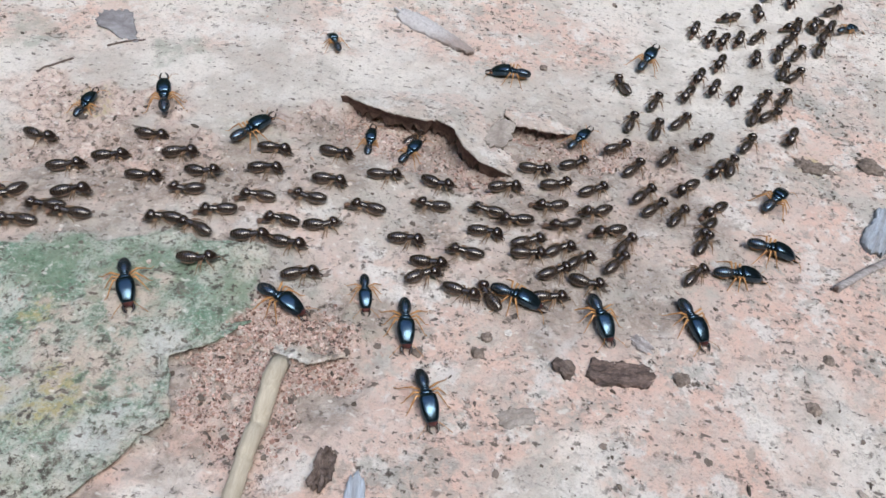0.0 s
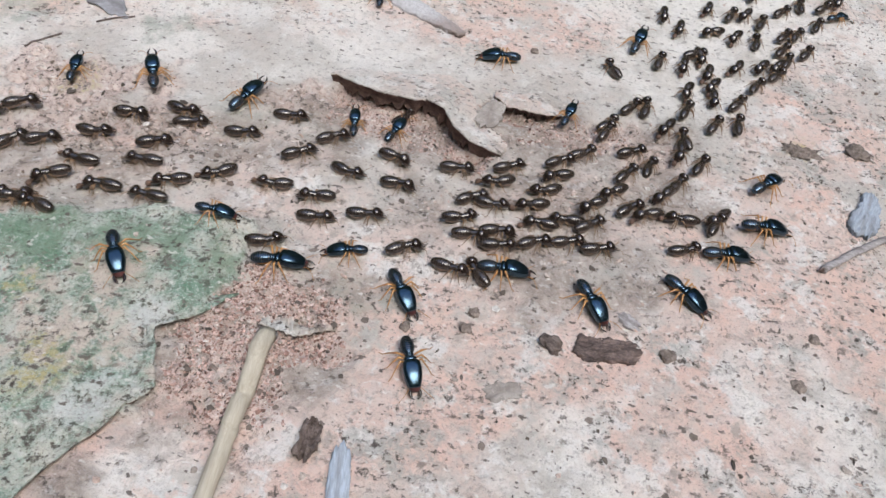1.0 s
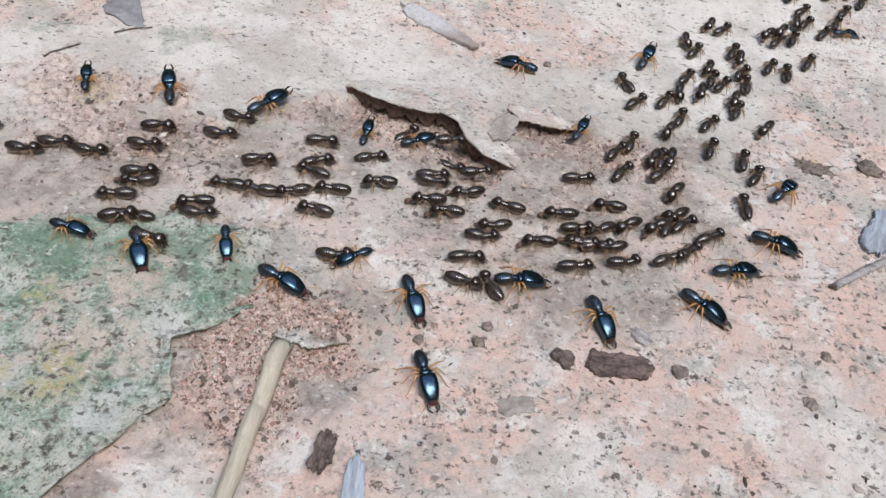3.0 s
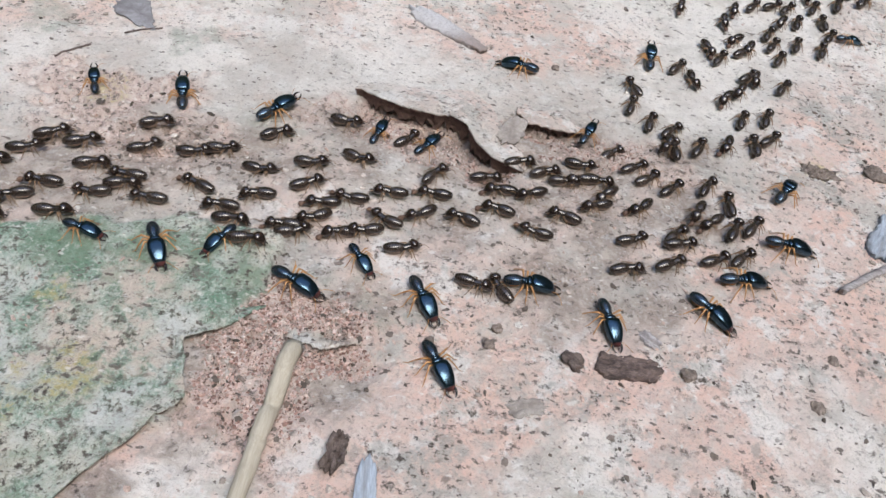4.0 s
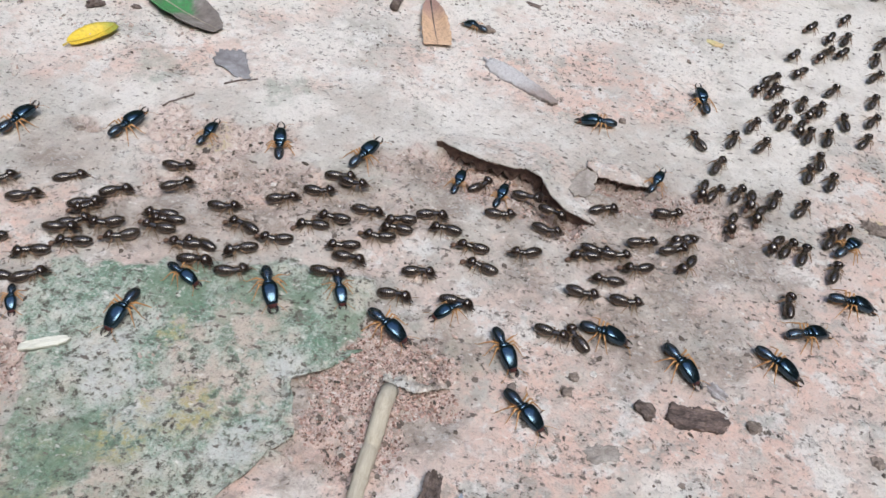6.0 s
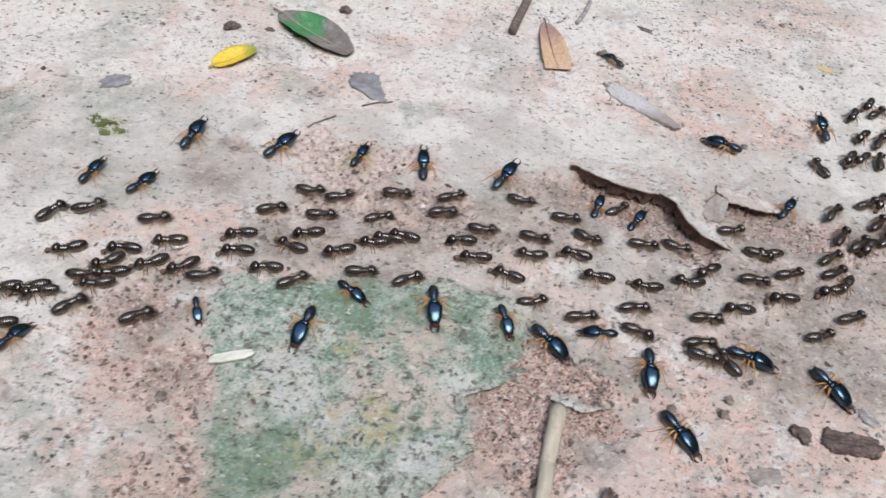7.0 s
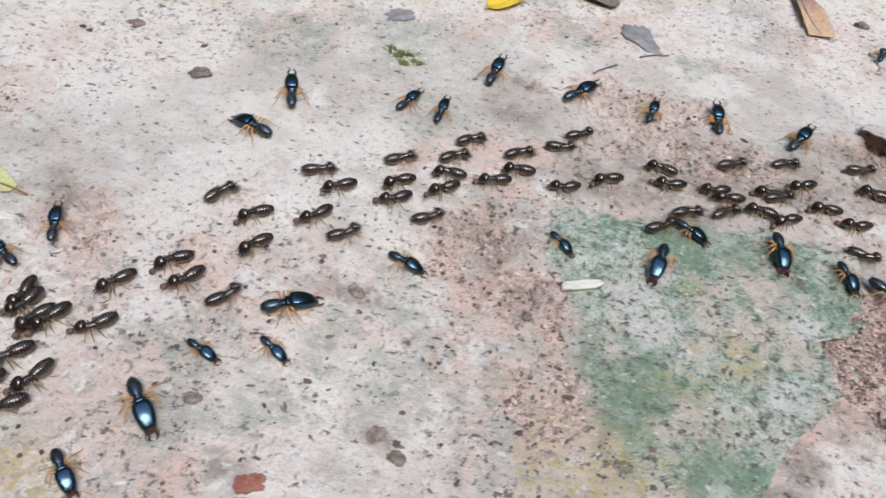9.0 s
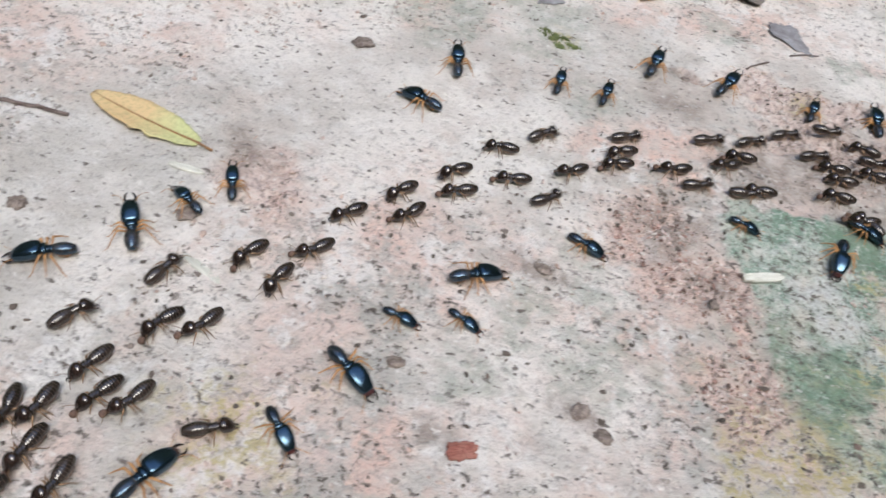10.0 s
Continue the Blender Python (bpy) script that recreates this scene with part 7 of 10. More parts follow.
    march(loaded_worker(), [(0, 87.7, 278.1, -96), (0.5, 77.6, 262, -92), (1, 68.1, 245.2, -92), (1.5, 63.4, 223.3, -99), (2, 57.8, 201.3, -122), (2.5, 51.6, 192.3, -144), (3.25, 25, 180.2, -157), (4, -1.8, 179.9, -149), (4.5, -18.2, 178.8, -153), (5, -31.1, 177.9, -163), (5.75, -57, 172.4, -178), (6.5, -81.3, 165.4, -161), (7, -97.8, 160.2, -139), (7.5, -112.2, 151.7, -118), (8, -125.5, 141.8, -114), (8.5, -138.2, 130.9, -120), (9, -148.6, 118.1, -128), (9.5, -158.3, 105.5, -135), (10, -166.4, 91.8, -119)], 0.259)
    march(worker(), [(0, -88, 186.6, 24), (0.5, -72.5, 191.1, 8), (1, -57.4, 193.8, -6), (1.5, -50.1, 195.3, -8), (2, -42.5, 196.9, 2), (2.5, -20.9, 203.5, 2), (3.25, 16.1, 202.5, 5), (4, 38.2, 209.6, 34), (4.5, 45.1, 214.7, 38), (5, 47.3, 219.5, 44), (5.83, 58, 241, 50), (6.67, 70.6, 263, 62), (7.5, 84, 283.5, 59), (8.33, 97.3, 303.7, 42), (9.17, 110.7, 323.8, 38), (10, 124.1, 343.9, 54)], 0.217)
    march(worker(), [(0, -77.8, 191.2, -7), (0.5, -62.2, 194.4, -17), (1, -48.1, 196.9, -7), (1.5, -34.8, 200.4, 8), (2, -20.7, 203.2, -4), (2.5, -10.5, 196.2, -4), (3.25, 13.4, 197.7, -6), (4, 30.7, 202, 0), (4.5, 39.3, 207.8, 15), (5, 44.9, 212.4, 45), (5.67, 51.2, 228.4, 76), (6.33, 58.2, 246.7, 74), (7, 66.5, 265.1, 50), (7.75, 78.7, 283.8, 30), (8.5, 90.7, 301.9, 39), (9.25, 102.7, 320, 60), (10, 114.7, 338.1, 63)], 0.264)
    march(worker(), [(0, -104.9, 171.3, 47), (0.5, -91, 177.2, 50), (1, -76.6, 182.1, 39), (1.5, -65.9, 184.2, 18), (2, -55.5, 185.6, -2), (2.5, -47.7, 185.4, -2), (3.25, -24.2, 189.7, 14), (4, -0.5, 191.6, 46), (4.5, 15.9, 201.6, 44), (5, 27.1, 200.3, 24), (5.75, 42.6, 209.5, 41), (6.5, 54.8, 228.6, 57), (7.38, 66.8, 251.7, 81), (8.25, 80.6, 273.7, 83), (9.12, 94.7, 294.9, 58), (10, 108.7, 316.1, 48)], 0.27)
    march(worker(), [(0, -99.7, 173.5, 26), (0.5, -85.7, 179, 21), (1, -71, 183.3, 13), (1.5, -56.7, 185.5, 8), (2, -42.7, 187.7, 10), (2.5, -26.2, 191, 12), (3.25, -4, 195.9, 12), (4, 17.2, 199.8, 12), (4.5, 24.8, 201, 3), (5, 36.3, 201.4, 18), (5.75, 49.1, 211.6, 50), (6.5, 60, 227.8, 61), (7.38, 72, 250.6, 62), (8.25, 85.8, 272.3, 58), (9.12, 99.8, 293.5, 56), (10, 113.8, 314.6, 56)], 0.252)
    march(worker(), [(0, -91.5, 178.2, 17), (0.5, -77, 183.1, 15), (1, -62, 186.3, 6), (1.5, -45.6, 186.5, 3), (2, -28.9, 186.6, 3), (2.5, -19.3, 188.4, 2), (3.25, 16.4, 189.4, -3), (4, 45.7, 201.4, 43), (4.5, 46.2, 204, 69), (5, 49.4, 212.1, 67), (5.83, 60.1, 232.9, 62), (6.67, 71.9, 254.7, 53), (7.5, 85.1, 275.3, 53), (8.33, 98.5, 295.5, 58), (9.17, 111.8, 315.6, 57), (10, 125.2, 335.8, 52)], 0.236)
    march(worker(), [(0, -56.4, 195.5, -5), (0.5, -42.2, 198.1, 2), (1, -26.7, 200.3, 1), (1.5, -9.7, 198, -4), (2, 6.6, 194.9, -4), (2.5, 24, 195.3, 2), (3.25, 34.2, 198.6, 11), (4, 43, 204.8, 29), (4.5, 50, 211.1, 51), (5.42, 61.8, 234.1, 68), (6.33, 75.1, 257.8, 50), (7.25, 89.7, 280.3, 41), (8.17, 104.4, 302.4, 54), (9.08, 119.1, 324.6, 61), (10, 133.8, 346.7, 49)], 0.221)
    march(worker(), [(0, -30.1, 171.5, 8), (0.5, -23.1, 172.3, 4), (1, -16.1, 172.8, 0), (1.5, -3.7, 172.6, 0), (2, 8.8, 171.9, 1), (2.5, 21.6, 171.4, 6), (3.25, 34.7, 172.8, 14), (4, 47.8, 177.1, 28), (4.5, 55.8, 183.6, 21), (5, 64.1, 183.7, 26), (5.75, 70.7, 192.6, 63), (6.5, 75.5, 201.5, 68), (7.38, 87.2, 224.9, 63), (8.25, 98.9, 245.4, 56), (9.12, 112.5, 266.2, 60), (10, 126.5, 287.3, 62)], 0.221)
    march(worker(), [(0, -17.7, 176.4, 16), (0.5, -3.6, 177, 20), (1, 10.7, 177.1, 17), (1.5, 20.1, 177.3, 12), (2, 30.2, 178.8, 31), (2.5, 43.7, 196.1, 49), (3.25, 52.2, 204.3, 54), (4, 58.8, 214.5, 70), (4.5, 69.3, 226.4, 83), (5, 74, 244, 82), (5.75, 83.8, 262.8, 58), (6.5, 94.2, 281.3, 54), (7.38, 108.2, 302.5, 69), (8.25, 122.3, 323.6, 75), (9.12, 136.3, 344.8, 59), (10, 150.3, 365.9, 50)], 0.258)
    march(worker(), [(0, -37.3, 163.4, 11), (0.5, -30.4, 164.5, 9), (1, -23.8, 165.3, 17), (1.5, -14.7, 169.3, 20), (2, -5.2, 172.8, 19), (2.5, 1.6, 175.9, 8), (3.25, 20.2, 176.4, 5), (4, 40.7, 182, 27), (4.5, 46.8, 186.1, 31), (5, 53.1, 189.6, 41), (5.75, 65.5, 208, 62), (6.5, 73.1, 226.1, 64), (7.38, 85, 247.9, 60), (8.25, 98.6, 269, 56), (9.12, 112.6, 290.1, 54), (10, 126.6, 311.3, 55)], 0.214)
    march(worker(), [(0, 83.7, 222.3, -118), (0.5, 75.6, 205.8, -117), (1, 62.7, 187, -137), (1.5, 55.3, 185.2, -170), (2, 48.1, 184.4, -181), (2.5, 30.5, 186.7, -187), (3.25, 10.9, 184.5, -184), (4, -8.6, 184.4, -176), (4.5, -23.9, 182.2, -176), (5, -40.8, 182.7, -174), (5.75, -65, 178.8, -173), (6.5, -88.8, 172.1, -166), (7, -103.7, 166.8, -159), (7.5, -119.3, 157.7, -146), (8, -139.8, 142.4, -137), (8.5, -150.6, 128.5, -124), (9, -159.2, 113.5, -124), (9.5, -171.6, 97, -118), (10, -177.3, 79.9, -108)], 0.223)
    march(loaded_worker(), [(0, 96.1, 272.3, -148), (0.5, 86.3, 257.3, -148), (1, 77.1, 242.1, -127), (1.5, 71.2, 218.6, -104), (2, 62.4, 192.9, -116), (2.5, 51.1, 186.3, -144), (3.25, 19.5, 175.9, -192), (4, -8.5, 176.6, -205), (4.5, -22.9, 175, -202), (5, -42.9, 177.3, -183), (5.75, -69.8, 171.7, -156), (6.5, -94.9, 162.2, -155), (7, -112.2, 151.8, -162), (7.5, -126.6, 141.1, -165), (8, -141.1, 126, -152), (8.5, -152, 109.8, -134), (9, -160.8, 93.1, -115), (9.5, -168.2, 80, -100), (10, -170.6, 63.4, -97)], 0.243)
    march(worker(), [(0, 102.7, 274.6, -129), (0.5, 92.8, 259.6, -131), (1, 83.5, 244.6, -123), (1.5, 77, 235.7, -111), (2, 70.9, 226.3, -94), (2.5, 55.9, 198.9, -104), (3.25, 33, 183.3, -157), (4, 6.3, 180.8, -187), (4.5, -10.1, 179.9, -174), (5, -21.9, 176, -160), (5.75, -45.7, 172.6, -146), (6.5, -69.7, 168.4, -150), (7, -82.1, 165, -158), (7.5, -97.9, 159.1, -164), (8, -113, 151.7, -157), (8.5, -128, 141.5, -140), (9, -141.3, 129.6, -119), (9.5, -153.2, 117.4, -102), (10, -160.5, 104.1, -96)], 0.25)
    march(worker(), [(0, 93, 288.5, -136), (0.5, 83, 273.5, -149), (1, 73.2, 258.2, -150), (1.5, 68.6, 251.3, -140), (2, 64.2, 244.3, -105), (2.5, 59.7, 211.9, -96), (3.25, 46.3, 194.9, -140), (4, 26.6, 185.7, -188), (4.5, 18.7, 184.6, -212), (5, 12.3, 186.5, -207), (5.75, -14.8, 185.7, -177), (6.5, -41.7, 182.2, -163), (7, -56, 180.8, -173), (7.5, -71.5, 178, -187), (8, -87.3, 175.9, -189), (8.5, -100.1, 169.3, -177), (9, -112.4, 161.9, -164), (9.5, -125.4, 154.6, -146), (10, -142.2, 142.1, -129)], 0.255)
    march(loaded_worker(), [(0, 94.2, 299.9, -124), (0.5, 84.2, 284.9, -124), (1, 74.3, 269.7, -115), (1.5, 75.4, 265.3, -75), (2, 76.6, 261, -112), (2.5, 71.2, 254.7, -117), (3.25, 59.5, 221.5, -108), (4, 43.1, 191.6, -141), (4.5, 29.1, 186, -163), (5, 12, 182, -177), (5.75, -17.3, 182, -178), (6.5, -46.4, 178.7, -172), (7, -61.8, 177.1, -167), (7.5, -83.6, 168.6, -156), (8, -96.8, 163, -156), (8.5, -109, 157.2, -152), (9, -120.6, 150.3, -147), (9.5, -135.1, 139.9, -138), (10, -145.9, 127.1, -127)], 0.227)
    march(worker(), [(0, 80.8, 294, -106), (0.5, 70.8, 278.9, -103), (1, 60.7, 263.1, -100), (1.5, 61.6, 257.5, -79), (2, 62.6, 252, -106), (2.5, 56.6, 224.9, -111), (3.25, 43, 201.4, -125), (4, 19.8, 190.3, -154), (4.5, 9.3, 191, -156), (5, 0.3, 187.3, -165), (5.67, -25.6, 185.8, -179), (6.33, -51.1, 181.5, -173), (7, -76.4, 176.2, -156), (7.5, -91.1, 172.7, -141), (8, -105.4, 165.9, -134), (8.5, -119.2, 158.3, -138), (9, -132.1, 149.4, -142), (9.5, -144.9, 137.1, -139), (10, -155.9, 122.6, -128)], 0.244)
    march(loaded_worker(), [(0, 98.9, 287.2, -119), (0.5, 89, 272.2, -116), (1, 79.1, 257.1, -121), (1.5, 71.4, 242.5, -128), (2, 64.6, 227.5, -133), (2.5, 50.2, 197.4, -151), (3.25, 32, 189.8, -175), (4, 13.3, 190.5, -167), (4.5, -3.7, 185.4, -164), (5, -21.1, 182.9, -180), (5.67, -44.2, 179.4, -190), (6.33, -67.3, 175, -186), (7, -89.3, 167.9, -161), (7.5, -109.3, 160.1, -151), (8, -128.7, 146, -141), (8.5, -143.5, 132.2, -134), (9, -152.9, 121.2, -130), (9.5, -166.3, 105, -122), (10, -172.3, 89.7, -111)], 0.217)
    march(worker(), [(0, 104.6, 299.7, -117), (0.5, 94.6, 284.7, -125), (1, 84.7, 269.7, -125), (1.5, 82.3, 263.7, -113), (2, 79.9, 257.8, -115), (2.5, 61.6, 225.4, -104), (3.25, 51, 204.5, -114), (4, 33.4, 190, -157), (4.5, 14.6, 187.2, -171), (5, 2.5, 180.5, -170), (5.75, -24.8, 178.7, -167), (6.5, -51.8, 173.7, -159), (7, -68.5, 172.7, -152), (7.5, -82.6, 164, -148), (8, -75.1, 170.3, -68), (8.5, -52.1, 179.3, 12), (9, -42.4, 181.5, 26), (9.5, -38.4, 186.1, 57), (10, -39.4, 186.2, 137)], 0.234)
    march(worker(), [(0, -130.8, 167.4, 29), (0.67, -112.4, 178.1, 41), (1.33, -93.1, 186.6, 47), (2, -72.3, 192.9, 27), (2.5, -64.5, 192, 6), (3.25, -49.7, 194.4, 1), (4, -34.2, 196.9, 23), (4.5, -21, 203.5, 33), (5, -8.3, 204.4, 26), (5.75, 14.4, 202.2, 12), (6.5, 30.3, 202.9, 21), (7, 45.1, 217.5, 49), (7.75, 54.5, 236.1, 68), (8.5, 65.3, 256.2, 84), (9.25, 77.3, 275.2, 79), (10, 89.4, 293.3, 58)], 0.247)
    march(worker(), [(0, -123.3, 163.7, 30), (0.67, -105.4, 173.6, 28), (1.33, -86.6, 181.3, 27), (2, -66.6, 186.8, 26), (2.5, -55.1, 193.3, 19), (3.25, -36, 193.9, -2), (4, -16.3, 193.1, -8), (4.5, -3.2, 190.5, -2), (5.17, 16.8, 190.2, 9), (5.83, 34.6, 193.8, 29), (6.5, 49, 204.7, 50), (7.38, 61, 226, 62), (8.25, 72.9, 248.7, 65), (9.12, 86.5, 270.4, 64), (10, 100.6, 291.5, 58)], 0.211)
    march(worker(), [(0, -128.1, 149.5, 32), (0.67, -111.9, 160, 36), (1.33, -94.5, 168.6, 40), (2, -76.3, 175.2, 46), (2.5, -68.7, 184.1, 30), (3.25, -47.2, 186.9, 2), (4, -25.2, 189.2, 12), (4.5, -11.4, 193.8, 19), (5, 8.1, 194.9, 12), (5.75, 28.8, 192.3, 17), (6.5, 48.8, 199.4, 39), (7.38, 62.2, 220.5, 59), (8.25, 73.7, 243.2, 71), (9.12, 87, 264.8, 73), (10, 101, 286, 59)], 0.215)
    march(worker(), [(0, -113.5, 175.9, 19), (0.67, -94.4, 184.5, 27), (1.33, -74, 191, 18), (2, -54.1, 194.7, 3), (2.5, -48.8, 197.4, -2), (3.25, -35.2, 200.9, -6), (4, -20.7, 203.7, 1), (4.5, -8, 202.7, 2), (5, 15.7, 200.2, 0), (5.75, 31.7, 202.4, 9), (6.5, 44.5, 212, 21), (7, 55.1, 223, 38), (7.75, 64.9, 242.7, 63), (8.5, 76.3, 262, 65), (9.25, 88.3, 280.3, 49), (10, 100.3, 298.4, 34)], 0.251)
    march(worker(), [(0, -109.2, 181.5, 25), (0.67, -89.6, 189.7, 21), (1.33, -68.3, 195.4, 10), (2, -49.2, 198.8, -8), (2.5, -42.6, 194.4, -5), (3.25, -8.2, 197.6, 0), (4, 22.8, 198.2, 16), (4.5, 31.6, 204.5, 44), (5, 35.4, 208.7, 43), (5.67, 44.4, 218.5, 54), (6.33, 53.5, 234.2, 57), (7, 63.6, 251.2, 57), (7.75, 75.4, 270.4, 58), (8.5, 87.5, 288.7, 57), (9.25, 99.5, 306.8, 54), (10, 111.5, 324.9, 53)], 0.239)
    march(worker(), [(0, -95.7, 155, 32), (0.67, -87.1, 158.8, 20), (1.33, -78.4, 162.1, 2), (2, -69.7, 164.7, -5), (2.67, -59.3, 167.1, 3), (3.33, -47.8, 169.3, 17), (4, -36.5, 171.6, -4), (4.5, -28.5, 167.5, -18), (5, -16.8, 167.2, -17), (5.75, -10.5, 167.7, -15), (6.5, -4.2, 168.1, -3), (7.38, 22.4, 168.6, 13), (8.25, 54.5, 180.8, 30), (9.12, 74.9, 206.3, 41), (10, 86.2, 229, 53)], 0.231)
    march(worker(), [(0, -108.4, 150.7, 50), (0.67, -92.1, 158.9, 40), (1.33, -75.1, 165.3, 19), (2, -57.4, 169.2, 5), (2.5, -48.6, 171.6, 5), (3.25, -36.3, 171.4, 11), (4, -24.6, 170.5, 25), (4.5, -14.4, 172.4, 23), (5, -3.9, 173.9, 9), (5.75, 10, 174.8, -4), (6.5, 25.7, 176.5, 6), (7, 35.5, 176.3, 29), (7.75, 58.6, 191.1, 67), (8.5, 72.4, 212.2, 71), (9.25, 82, 231.4, 56), (10, 92.4, 249.4, 57)], 0.249)
    march(worker(), [(0, -95.4, 158.6, 28), (0.67, -78.3, 165.4, 20), (1.33, -60.7, 169.7, 3), (2, -41.6, 173.1, -20), (2.5, -20.3, 164.6, -26), (3.17, -13.3, 167.2, 18), (3.83, -6, 169.6, 21), (4.5, 1.4, 171.9, 12), (5.17, 11.1, 173.2, -1), (5.83, 22, 174.9, 0), (6.5, 33.3, 178.5, 15), (7, 43.5, 183.2, 31), (7.75, 62.3, 200.7, 59), (8.5, 73.2, 221, 60), (9.25, 82.9, 239.8, 49), (10, 94, 257.9, 48)], 0.265)
    march(worker(), [(0, -100.3, 155.8, 27), (0.67, -83.5, 163.2, 21), (1.33, -66.2, 168.3, 10), (2, -47.4, 171.7, 29), (2.5, -37.1, 184.7, 32), (3.25, -13.4, 190.7, 11), (4, 10.5, 194.7, 4), (4.5, 31.4, 197.2, -2), (5, 42.7, 191.6, 10), (5.75, 57.8, 208.9, 58), (6.5, 67.6, 229.3, 63), (7.38, 79.7, 251.5, 60), (8.25, 93.5, 272.9, 56), (9.12, 107.5, 294, 54), (10, 121.5, 315.2, 54)], 0.218)
    march(worker(), [(0, 104.8, 332.3, -96), (0.67, 91.5, 312.3, -98), (1.33, 78.3, 292.3, -118), (2, 64.9, 272, -126), (2.5, 63.7, 264.9, -106), (3.25, 61.8, 253.3, -81), (4, 60.4, 241.7, -75), (4.5, 57.5, 235.6, -90), (5.33, 48.5, 212.1, -120), (6.17, 34.3, 195.5, -154), (7, 11.7, 188.7, -135), (7.5, 2.3, 178.5, -134), (8, -13.7, 181.1, -155), (8.5, -30.2, 179.1, -158), (9, -46.6, 175.9, -174), (9.5, -72, 172.3, -175), (10, -82.9, 166.5, -159)], 0.228)
    march(worker(), [(0, 115.2, 332, -102), (0.67, 101.9, 312, -110), (1.33, 88.6, 292, -125), (2, 75.3, 271.9, -129), (2.5, 65.6, 255.8, -116), (3.25, 52.9, 220.6, -92), (4, 35.4, 193.8, -126), (4.5, 24.4, 190, -170), (5, 19.7, 193, -181), (5.75, -5, 189.2, -177), (6.5, -30.2, 184, -163), (7, -43.6, 182.7, -158), (7.5, -55.7, 182.3, -159), (8, -64.2, 182.6, -155), (8.5, -82.1, 176.7, -154), (9, -98.8, 168.8, -161), (9.5, -116.5, 160.8, -157), (10, -135.7, 152.9, -158)], 0.244)
    march(loaded_worker(), [(0, 120.8, 327.8, -110), (0.67, 107.5, 307.8, -96), (1.33, 94.3, 287.8, -102), (2, 81, 267.7, -112), (2.5, 77.7, 251.2, -115), (3.25, 67.9, 222.7, -108), (4, 55.2, 193, -117), (4.5, 37.7, 189.2, -136), (5, 22.1, 183.2, -149), (5.75, -0.4, 183.2, -181), (6.5, -22.6, 182.6, -181), (7, -39.7, 178.4, -168), (7.5, -66.6, 174.7, -154), (8, -82.6, 170.7, -134), (8.5, -97.8, 164.5, -129), (9, -112.3, 156.9, -137), (9.5, -125.5, 148.9, -146), (10, -139.7, 137.1, -146)], 0.251)
    march(loaded_worker(), [(0, 127.1, 335.2, -123), (0.67, 113.8, 315.2, -123), (1.33, 100.6, 295.2, -125), (2, 87.3, 275.2, -125), (2.5, 83.1, 267.5, -117), (3.25, 73.3, 242.5, -109), (4, 65.6, 216.9, -118), (4.5, 60.5, 215.7, -127), (5, 54.4, 203.4, -126), (5.75, 35.9, 187.6, -158), (6.5, 11.9, 182.9, -175), (7, -1.8, 180.4, -178), (7.5, -17.8, 181.6, -178), (8, -32.8, 179.6, -172), (8.5, -49.5, 177.9, -175), (9, -66.4, 176.1, -169), (9.5, -82.6, 169.4, -162), (10, -100.7, 163.4, -159)], 0.227)
    march(worker(), [(0, -145.4, 144.3, 43), (0.83, -125.4, 159.9, 33), (1.67, -103.4, 172.3, 25), (2.5, -79.9, 181.4, 15), (3.25, -57.1, 184.2, 5), (4, -35, 186.1, 4), (4.5, -26.1, 186.7, 7), (5, -14.3, 188.9, 4), (5.75, 9.7, 188.4, -3), (6.5, 32.3, 190.5, 19), (7, 42, 196, 37), (7.75, 55.4, 211.5, 60), (8.5, 65.1, 230.8, 63), (9.25, 75.5, 250.1, 59), (10, 87.2, 268.6, 57)], 0.267)
    march(loaded_worker(), [(0, 107.2, 275.3, -117), (0.83, 90.9, 250.4, -126), (1.67, 76.8, 225.1, -117), (2.5, 61.4, 197.1, -120), (3.25, 37.6, 184.2, -155), (4, 13.1, 184.7, -183), (4.5, 8.1, 183.7, -179), (5, -8.6, 182.8, -182), (5.75, -35.1, 181.9, -168), (6.5, -61.6, 178.6, -160), (7, -90.5, 172.9, -152), (7.5, -104.2, 168.3, -148), (8, -116.3, 159.7, -147), (8.5, -131.1, 149.2, -146), (9, -144.6, 137, -133), (9.5, -156.8, 120.3, -119), (10, -167, 107, -109)], 0.243)
    march(loaded_worker(), [(0, 123.6, 349.3, -123), (0.83, 107, 324.3, -124), (1.67, 90.4, 299.3, -125), (2.5, 73.8, 274.2, -121), (3.25, 70.4, 265.9, -112), (4, 67.1, 257.5, -79), (4.5, 71.6, 251.4, -105), (5, 62.9, 239.4, -118), (5.67, 58.2, 222.9, -106), (6.33, 53.1, 207.1, -113), (7, 44, 193.1, -129), (7.5, 30.6, 180.6, -161), (8, 14.5, 182.3, -184), (8.5, -5.8, 181.4, -177), (9, -25.6, 179.4, -168), (9.5, -43.6, 172.7, -159), (10, -61.8, 165.7, -163)], 0.223)
    march(worker(), [(0, -172.4, 108, 65), (0.8, -159.4, 128.2, 56), (1.6, -142.9, 146.8, 32), (2.4, -123.4, 161.4, 21), (3.2, -102.1, 173, 22), (4, -79.5, 181.7, 25), (4.5, -69.1, 186.3, 25), (5, -61.3, 189.8, 10), (5.75, -42.3, 193.5, -2), (6.5, -21.8, 196.4, -7), (7, 5.5, 194.5, -5), (7.75, 25.1, 195.5, 17), (8.5, 40.4, 203.1, 38), (9.25, 51.2, 217.8, 51), (10, 60.8, 237.1, 53)], 0.214)
